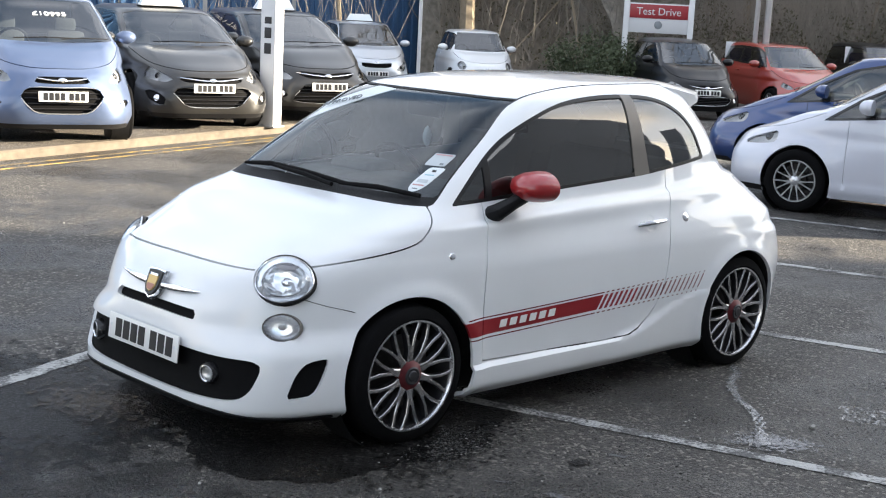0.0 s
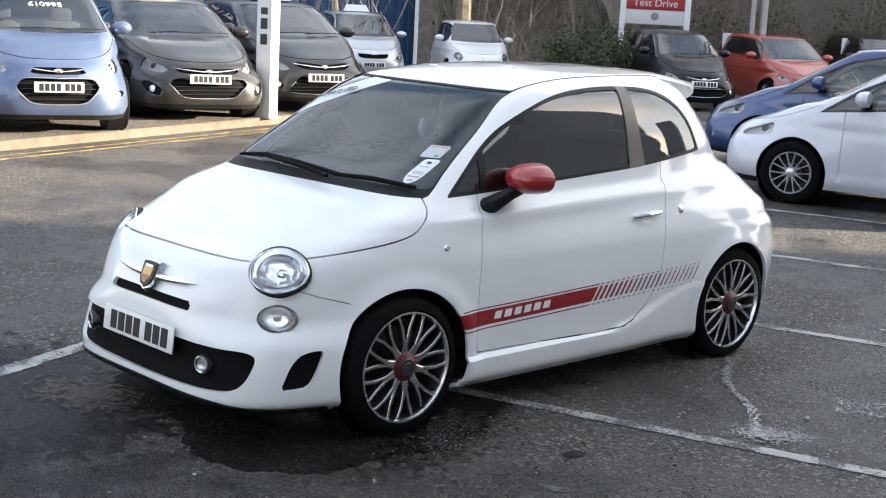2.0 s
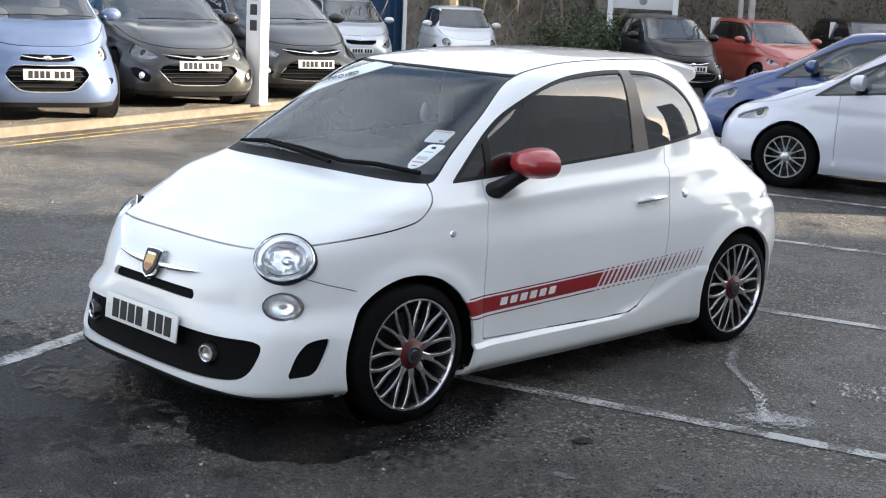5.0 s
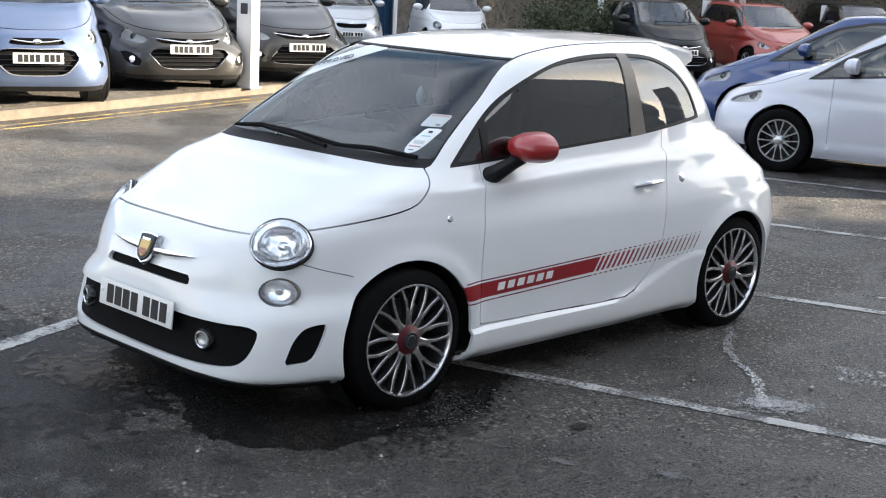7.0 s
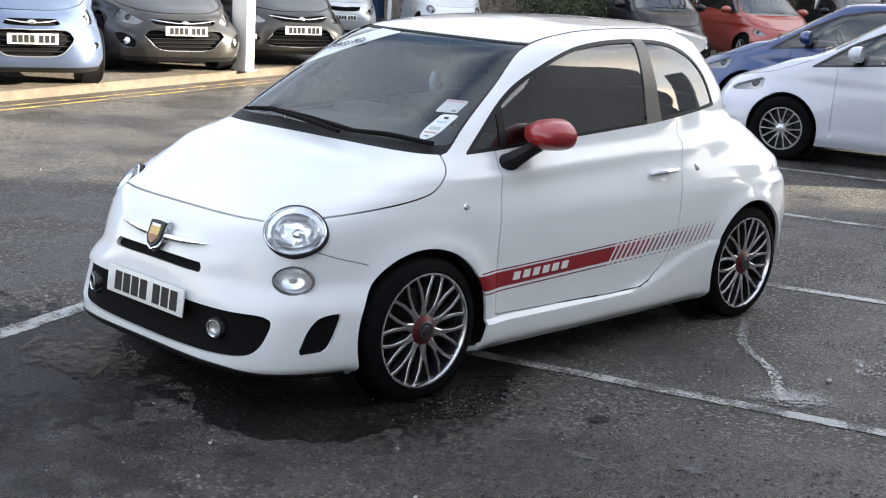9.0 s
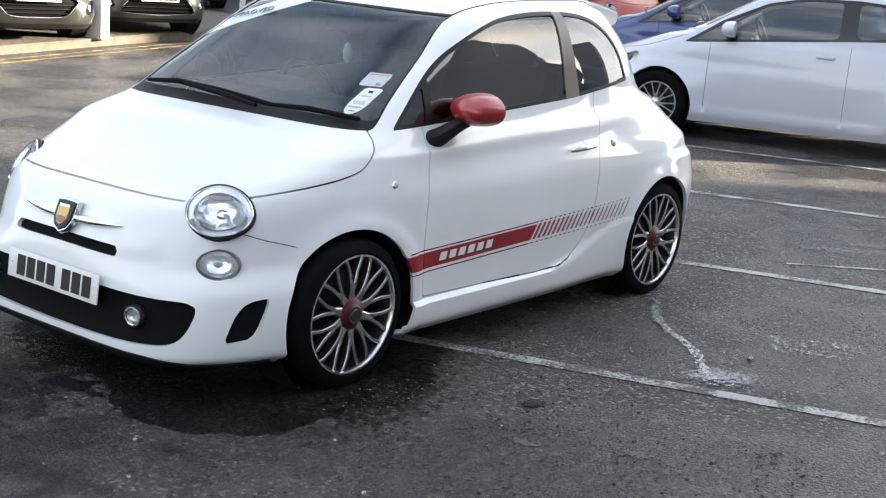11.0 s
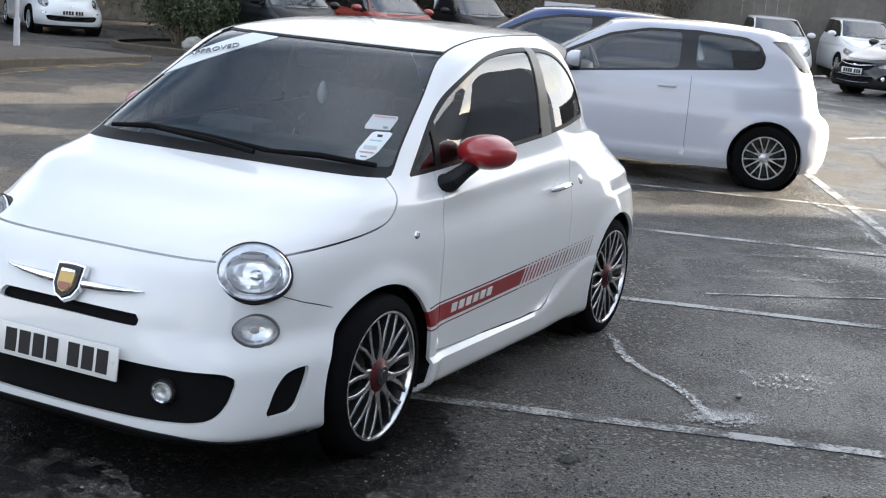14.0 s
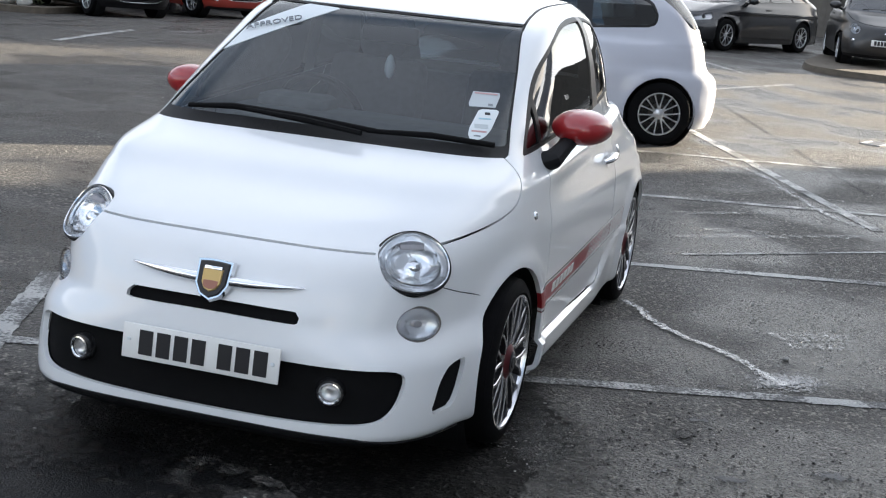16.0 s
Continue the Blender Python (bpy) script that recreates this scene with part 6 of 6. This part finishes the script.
def bank(name, a, b, height, label):
    """A rough bank of bramble: an uneven mound."""
    a, b = Vector(a), Vector(b)
    d = (b - a).normalized()
    n = Vector((-d.y, d.x))
    length = (b - a).length
    cols, bm = int(length / 0.5), bmesh.new()
    rows = []
    for i in range(cols + 1):
        p = a + d * length * i / cols
        ring = []
        for k in range(9):
            u = k / 8
            w = noise.noise(Vector((p.x * 0.5, p.y * 0.5, u * 4)))
            q = p + n * (u * 2.2 + 0.5 * w)
            ring.append(bm.verts.new((q.x, q.y, -0.4 + height * (u ** 0.6) * (0.8 + 0.3 * noise.noise(Vector((p.x * 0.25, p.y * 0.25, 3)))) + 0.25 * w * (u > 0))))
        rows.append(ring)
    for r, t in zip(rows, rows[1:]):
        for k in range(8):
            bm.faces.new((r[k], t[k], t[k + 1], r[k + 1]))
    return tagged(part(name, bm, HEDGE, None), label, "bank", kind="structure")


def thicket(name, a, b, height, deep, twigs, leaves, label, stout=1.0):
    """Countless bare stems and leaves along a line."""
    rng = np.random.default_rng(4)
    a, b = np.array(a, float), np.array(b, float)
    d = (b - a) / np.linalg.norm(b - a)
    n = np.array((-d[1], d[0]))
    verts, faces, idx = [], [], []
    for k in range(twigs):
        base = a + (b - a) * rng.random() + n * deep * rng.random() * 1.2
        z0 = height * 0.55 * rng.random() ** 1.5
        ln = height * (0.2 + 0.45 * rng.random())
        lean = rng.normal(0, 0.26, 2)
        r = stout * (0.004 + 0.010 * rng.random() ** 2)
        p = np.array((*base, z0))
        way = np.array((*lean, 1.0)) * ln
        bend = rng.normal(0, 0.12, 3) * ln
        pts = [p, p + way * 0.5 + bend, p + way + bend * rng.normal(0, 1.0)]
        for s0, s1, ra, rb in ((pts[0], pts[1], r, r * 0.7), (pts[1], pts[2], r * 0.7, r * 0.25)):
            i = len(verts)
            for q, rr in ((s0, ra), (s1, rb)):
                for ang in (0.3, 2.4, 4.5):
                    verts.append((q[0] + rr * math.cos(ang), q[1] + rr * math.sin(ang), q[2]))
            for e in range(3):
                f = (e + 1) % 3
                faces.append((i + e, i + f, i + 3 + f, i + 3 + e))
                idx.append(0)
    for k in range(leaves):
        base = a + (b - a) * rng.random() + n * (deep * rng.random() - 0.15)
        clump = 0.5 + 0.5 * noise.noise(Vector((base[0] * 0.7, base[1] * 0.7, 7.0)))
        z = height * 0.62 * clump * rng.random() ** 1.2 + 0.05
        c = np.array((*base, z))
        u, w = rng.normal(0, 1, 3), rng.normal(0, 1, 3)
        u, w = u / np.linalg.norm(u) * 0.05, w / np.linalg.norm(w) * 0.03
        i = len(verts)
        verts += [tuple(c - u), tuple(c + w), tuple(c + u), tuple(c - w)]
        faces.append((i, i + 1, i + 2, i + 3))
        idx.append(1)
    ob = new(name, mesh_from(name, verts, faces, [TWIG, LEAF], False, idx))
    return tagged(ob, label, "bushes", kind="stuff")


bank("bank_south", (-19.4, -15.2), (-33.0, -8.3), 3.4, "overgrown earth bank with brambles")
bank("bank_shed", (4.0, -27.0), (-19.5, -23.6), 0.6, "low overgrown verge before the shed")
thicket("thicket", (-19.4, -15.2), (-33.0, -8.3), 5.4, 3.0, 16000, 36000, "tangle of bare winter stems and sparse leaves", 0.6)
bank("far_wood", (-21.0, -24.3), (-41.0, -10.5), 10.0, "far winter woodland")
thicket("wood_edge", (-21.0, -23.6), (-41.0, -9.8), 11.0, 1.6, 5000, 6000, "tall bare saplings along the wood's edge", 2.4)
thicket("verge_scrub", (4.0, -26.6), (-19.5, -23.2), 3.0, 1.5, 500, 1500, "thin bare scrub before the shed")


def tree(place, height, girth, seed, label):
    """A bare tree: a tapered trunk with forking limbs and fine twigs."""
    rng = random.Random(seed)
    root = thing("tree", Matrix.Translation(place), label, "tree", "bare trees on the bank")
    trunk, crown = bmesh.new(), bmesh.new()

    def limb(bm, p, d, ln, r, depth):
        pts, q, e = [p], Vector(p), Vector(d)
        for k in range(4):
            e = (e + Vector((rng.gauss(0, 0.10), rng.gauss(0, 0.10), rng.gauss(0.03, 0.06)))).normalized()
            q = q + e * ln / 4
            pts.append(q.copy())
        add_tube(bm, pts, [r * (1 - 0.14 * k) for k in range(5)], 7 if depth < 2 else 4)
        if depth < 4:
            for k in range(3 if depth < 3 else 4):
                t = rng.uniform(0.35, 1.0)
                i = min(3, int(t * 4))
                s0 = pts[i].lerp(pts[i + 1], t * 4 - i if t < 1 else 1.0)
                side = Vector((rng.gauss(0, 1), rng.gauss(0, 1), rng.uniform(0.2, 1.0))).normalized()
                limb(crown, s0, (e * 0.7 + side * 0.75).normalized(), ln * rng.uniform(0.45, 0.7), r * rng.uniform(0.35, 0.55), depth + 1)

    limb(trunk, Vector((0, 0, -0.1)), Vector((rng.gauss(0, 0.05), rng.gauss(0, 0.05), 1)), height * 0.6, girth, 0)
    part("trunk", trunk, BARK, root)
    part("crown", crown, TWIG, root)
    return root


for k, (x, y, h, g) in enumerate(((-21.4, -22.7, 10, 0.25), (-12.5, -24.0, 8, 0.16), (-8.0, -25.2, 8, 0.17), (-20.4, -15.6, 7, 0.06), (-22.4, -15.3, 9, 0.19), (-22.9, -15.0, 9, 0.15), (-28.5, -11.6, 8, 0.10), (-25.5, -12.9, 6, 0.06), (-17.5, -23.6, 7, 0.08), (-19.6, -16.6, 6, 0.05))):
    tree((x, y, -0.2), h, g, 11 + k, "bare winter tree with a slim brown trunk" if g < 0.1 else "bare winter tree with a stout brown trunk")

EVERGREEN = material("evergreen_leaves", (0.045, 0.060, 0.026), 0.7, var=0.5, scale=4)
PALEROCK = material("pale_rock", (0.33, 0.32, 0.29), 0.9, var=0.4, scale=9, bump=0.8, bump_scale=20)
SOIL = material("bare_soil", (0.055, 0.043, 0.032), 0.95, var=0.5, scale=6, bump=0.8, bump_scale=30)


def planted_bed():
    """A low kerbed bed between the parked cars."""
    rim = [(-15.9, -12.5), (-16.0, -13.8), (-16.3, -15.7), (-18.6, -16.0), (-19.4, -14.2), (-18.0, -12.9)]
    bm, low, top, inner = bmesh.new(), [], [], []
    mid = Vector((-17.4, -14.3))
    for x, y in spline(rim, 6):
        p = mid + (Vector((x, y)) - mid) * 0.95
        low.append(bm.verts.new((x, y, ground_z(x, y) - 0.05)))
        top.append(bm.verts.new((x, y, ground_z(x, y) + 0.12)))
        inner.append(bm.verts.new((p.x, p.y, ground_z(x, y) + 0.13)))
    for k in range(len(low)):
        j = (k + 1) % len(low)
        bm.faces.new((low[k], low[j], top[j], top[k]))
        bm.faces.new((top[k], top[j], inner[j], inner[k]))
    part_of = tagged(part("kerb_bed", bm, KERB, None), "low dark kerb round a planted bed", "kerb", kind="structure")
    bm = bmesh.new()
    bm.faces.new([bm.verts.new((mid.x + 0.955 * (v.co.x - mid.x), mid.y + 0.955 * (v.co.y - mid.y), v.co.z + 0.115)) for v in part_of.data.vertices if abs(v.co.z - ground_z(v.co.x, v.co.y) + 0.05) < 0.001])
    tagged(part("bed_soil", bm, SOIL, None), "bare brown soil in the planted bed", "soil", kind="structure")


def shrub(x, y, height, wide, seed):
    """A dense evergreen bush: bare stems with many small leaves in loose clumps."""
    z0 = ground_z(x, y) + 0.05
    root = thing("shrub", Matrix.Translation((x, y, z0)), "dense dark evergreen shrub in a kerbed bed", "shrub", "shrubs in the bed")
    rnd = np.random.default_rng(seed)
    stems, verts, faces = bmesh.new(), [], []
    for k in range(26):
        a, r = rnd.uniform(0, 6.283), wide * rnd.random() ** 0.5
        tip = Vector((r * math.cos(a), r * math.sin(a), height * (1.0 - 0.45 * (r / wide) ** 2) * rnd.uniform(0.7, 1.0)))
        add_tube(stems, [(0.12 * tip.x, 0.12 * tip.y, 0), tip * 0.5 + Vector((rnd.normal(0, 0.06), rnd.normal(0, 0.06), 0)), tip], [0.02, 0.012, 0.004], 5)
        for c in range(5):
            hub = tip * rnd.uniform(0.45, 1.02) + Vector(rnd.normal(0, 0.10, 3))
            for leaf in range(34):
                p = np.array(hub) + rnd.normal(0, 0.11, 3)
                p[2] = max(p[2], 0.04)
                u, w = rnd.normal(0, 1, 3), rnd.normal(0, 1, 3)
                u, w = u / np.linalg.norm(u) * 0.045, w / np.linalg.norm(w) * 0.024
                i = len(verts)
                verts += [tuple(p - u), tuple(p + w), tuple(p + u), tuple(p - w)]
                faces.append((i, i + 1, i + 2, i + 3))
    part("stems", stems, BARK, root)
    part("leaves", mesh_from("leaves", verts, faces, EVERGREEN, False), None, root)


def rock(x, y, r, seed):
    rnd = random.Random(seed)
    bm = bmesh.new()
    for v in bmesh.ops.create_icosphere(bm, subdivisions=3, radius=1.0)["verts"]:
        v.co *= 1 + 0.25 * noise.noise(v.co * 1.3 + Vector((seed, 0, 0))) + 0.08 * noise.noise(v.co * 4)
        v.co = Vector((v.co.x * r, v.co.y * r * 0.8, v.co.z * r * 0.55))
    ob = part("rock", bm, PALEROCK, None, sharp=60)
    ob.matrix_world = Matrix.Translation((x, y, ground_z(x, y) + 0.12 + 0.3 * r)) @ pose(0, 0, 0, 0, 0, rnd.uniform(0, 90))
    tagged(ob, "pale weathered rock at the edge of the bed", "rock")


planted_bed()
for k, (x, y, h, w) in enumerate(((-17.3, -13.9, 1.5, 0.75), (-17.7, -15.1, 1.8, 0.85), (-18.3, -14.4, 1.7, 0.8))):
    shrub(x, y, h, w, 60 + k)
rock(-16.45, -13.75, 0.30, 3)
rock(-16.35, -13.2, 0.18, 5)

# vertical-board fence along the far side
FENCE_A, FENCE_B = Vector((-32.0, -9.5)), Vector((-40.0, 12.0))
fence = thing("fence", Matrix.Identity(4), "weathered grey vertical-board fence", "fence")
fd = (FENCE_B - FENCE_A).normalized()
ang = math.degrees(math.atan2(fd.y, fd.x))
slat_mesh = None
for k in range(int((FENCE_B - FENCE_A).length / 0.16)):
    c = FENCE_A + fd * (0.08 + 0.16 * k)
    if slat_mesh is None:
        slat = part("slat", box((0, 0, 1.25), (0.160, 0.022, 2.5), None, 0.004), TIMBER, fence, smooth=False)
        slat_mesh = slat.data
    else:
        slat = new("slat", slat_mesh)
        slat.parent = fence
    slat.matrix_local = Matrix.Translation((c.x, c.y, ground_z(c.x, c.y) + 0.012 * (k % 5))) @ Matrix.Translation((0.010 * (k % 2), 0, 0)) @ pose(0, 0, 0, 0, 0, ang)
for z in (0.5, 1.9):
    c = (FENCE_A + FENCE_B) / 2 + Vector((fd.y, -fd.x)) * -0.05
    part("rail", box((c.x, c.y, z), ((FENCE_B - FENCE_A).length, 0.05, 0.09), pose(0, 0, 0, 0, 0, ang)), TIMBER, fence)


# ---- signs, posts ----
def totem():
    t = thing("totem_sign", Matrix.Translation((-5.55, -9.72, 0.09)) @ pose(0, 0, 0, 0, 0, 25), "white totem sign with dark vertical lettering", "sign")
    part("panel", box((0, 0, 1.25), (0.22, 0.22, 2.5), None, 0.012), SIGNWHITE, t)
    part("cap", box((0, 0, 1.93), (0.226, 0.226, 0.10), None, 0.005), SIGNBLUE, t)
    part("foot", box((0, 0, 0.01), (0.28, 0.28, 0.02), None, 0.004), GALV, t)
    for z, h in ((1.38, 0.11), (1.22, 0.17), (1.02, 0.17)):
        part("letter_bar", box((0.112, 0.0, z), (0.004, 0.10, h * 0.8), None, 0.001), INK, t)
    return t


totem()


def frame_sign():
    t = thing("frame_sign", Matrix.Translation((-18.22, -13.55, 0.08)) @ pose(0, 0, 0, 0, 0, 127.7), "white framed sign with a red test drive panel", "sign")
    for x in (-0.68, 0.68):
        part("post", box((x, 0, 0.78), (0.12, 0.09, 2.60), None, 0.01), SIGNWHITE, t)
    part("board", box((0, 0, 1.58), (1.26, 0.05, 0.62), None, 0.006), SIGNWHITE, t)
    part("red_panel", box((0, -0.03, 1.72), (1.22, 0.012, 0.29), None, 0.002), SIGNRED, t)
    lettering("letters", "Test Drive", 0.215, SIGNWHITE, t, pose(0, -0.038, 1.715, 90, 0, 0))
    part("emblem", lathe([(0.0, 0.012), (0.07, 0.008), (0.085, 0.0)], 24, pose(0, -0.028, 1.44, 90, 0, 0)), GREYPRINT, t)
    return t


frame_sign()


def low_sign(x, y, turn):
    t = thing("low_sign", Matrix.Translation((x, y, 0)) @ pose(0, 0, 0, 0, 0, turn), "low white hoarding with a purple panel", "sign")
    part("board", box((0, 0, 0.85), (1.3, 0.05, 0.75), None, 0.006), SIGNWHITE, t)
    part("panel", box((0, -0.03, 0.95), (1.1, 0.012, 0.30), None, 0.002), SIGNPURPLE, t)
    for s in (-0.5, 0.5):
        part("leg", box((s, 0.03, 0.1), (0.06, 0.04, 1.0)), GALV, t)


for x, y in ((-20.9, -12.9), (-23.7, -11.6), (-26.5, -10.0)):
    low_sign(x, y, 128)


def post(x, y, r, h, label, m=GALV, z=0.0):
    t = thing("lamp_post", Matrix.Translation((x, y, z)), label, "post")
    part("shaft", tube([(0, 0, 0), (0, 0, h * 0.4), (0, 0, h)], [r, r * 0.9, r * 0.7], 14), m, t)
    part("base", tube([(0, 0, 0), (0, 0, 0.5)], [r * 1.5, r * 1.45], 14), m, t)


post(-11.4, -13.45, 0.035, 7.2, "slim white flag pole", SIGNWHITE, -0.12)
post(-21.05, -12.75, 0.08, 8.0, "grey steel lamp post", z=-0.35)
post(-20.85, -12.9, 0.06, 8.0, "grey steel lamp post beside another", z=-0.35)


def banner(x, y, turn):
    t = thing("banner_board", Matrix.Translation((x, y, 0.0)) @ pose(0, 0, 0, 0, 0, turn), "dark blue board with white lettering", "sign")
    part("board", box((0, 0, 2.15), (2.6, 0.05, 0.8), None, 0.006), SIGNBLUE, t)
    lettering("letters", "ALL USED CARS", 0.20, SIGNWHITE, t, pose(0, -0.032, 1.90, 90, 0, 0))
    for s in (-1.1, 1.1):
        part("leg", box((s, 0.05, 1.0), (0.07, 0.05, 2.0)), GALV, t)


banner(-7.0, -15.6, 155)
banner(-9.6, -16.6, 155)


# ---- kerbed island at the far right ----
def island():
    bm = bmesh.new()
    top, low, inner = [], [], []
    for k in range(40):
        a = 2 * math.pi * k / 40
        c, s_ = math.cos(a), math.sin(a)
        x = 3.4 * math.copysign(abs(c) ** 0.5, c)
        y = 1.7 * math.copysign(abs(s_) ** 0.5, s_)
        low.append(bm.verts.new((x, y, 0)))
        top.append(bm.verts.new((x * 0.99, y * 0.98, 0.11)))
        inner.append(bm.verts.new((x * 0.955, y * 0.91, 0.12)))
    for k in range(40):
        j = (k + 1) % 40
        bm.faces.new((low[k], low[j], top[j], top[k]))
        bm.faces.new((top[k], top[j], inner[j], inner[k]))
    bm.faces.new(inner)
    ob = part("kerb_island", bm, KERB, None)
    ob.matrix_world = Matrix.Translation((-23.0, 2.4, 0)) @ pose(0, 0, 0, 0, 0, -4)
    tagged(ob, "raised kerbed island with gravel", "kerb", kind="structure")


island()


def drain_cover(x, y, turn):
    t = thing("drain_cover", pose(x, y, 0.0, 0, 0, turn), "small steel drain cover set in the asphalt", "drain cover")
    for dx, dy, w, h in ((0, 0.10, 0.36, 0.025), (0, -0.10, 0.36, 0.025), (0.17, 0, 0.025, 0.175), (-0.17, 0, 0.025, 0.175)):
        part("frame_bar", box((dx, dy, 0.006), (w, h, 0.014), None, 0.002), GALV, t)
    part("lid", box((0, 0, 0.004), (0.31, 0.17, 0.008), None, 0.002), STEEL, t)


drain_cover(-9.75, 2.02, -20)
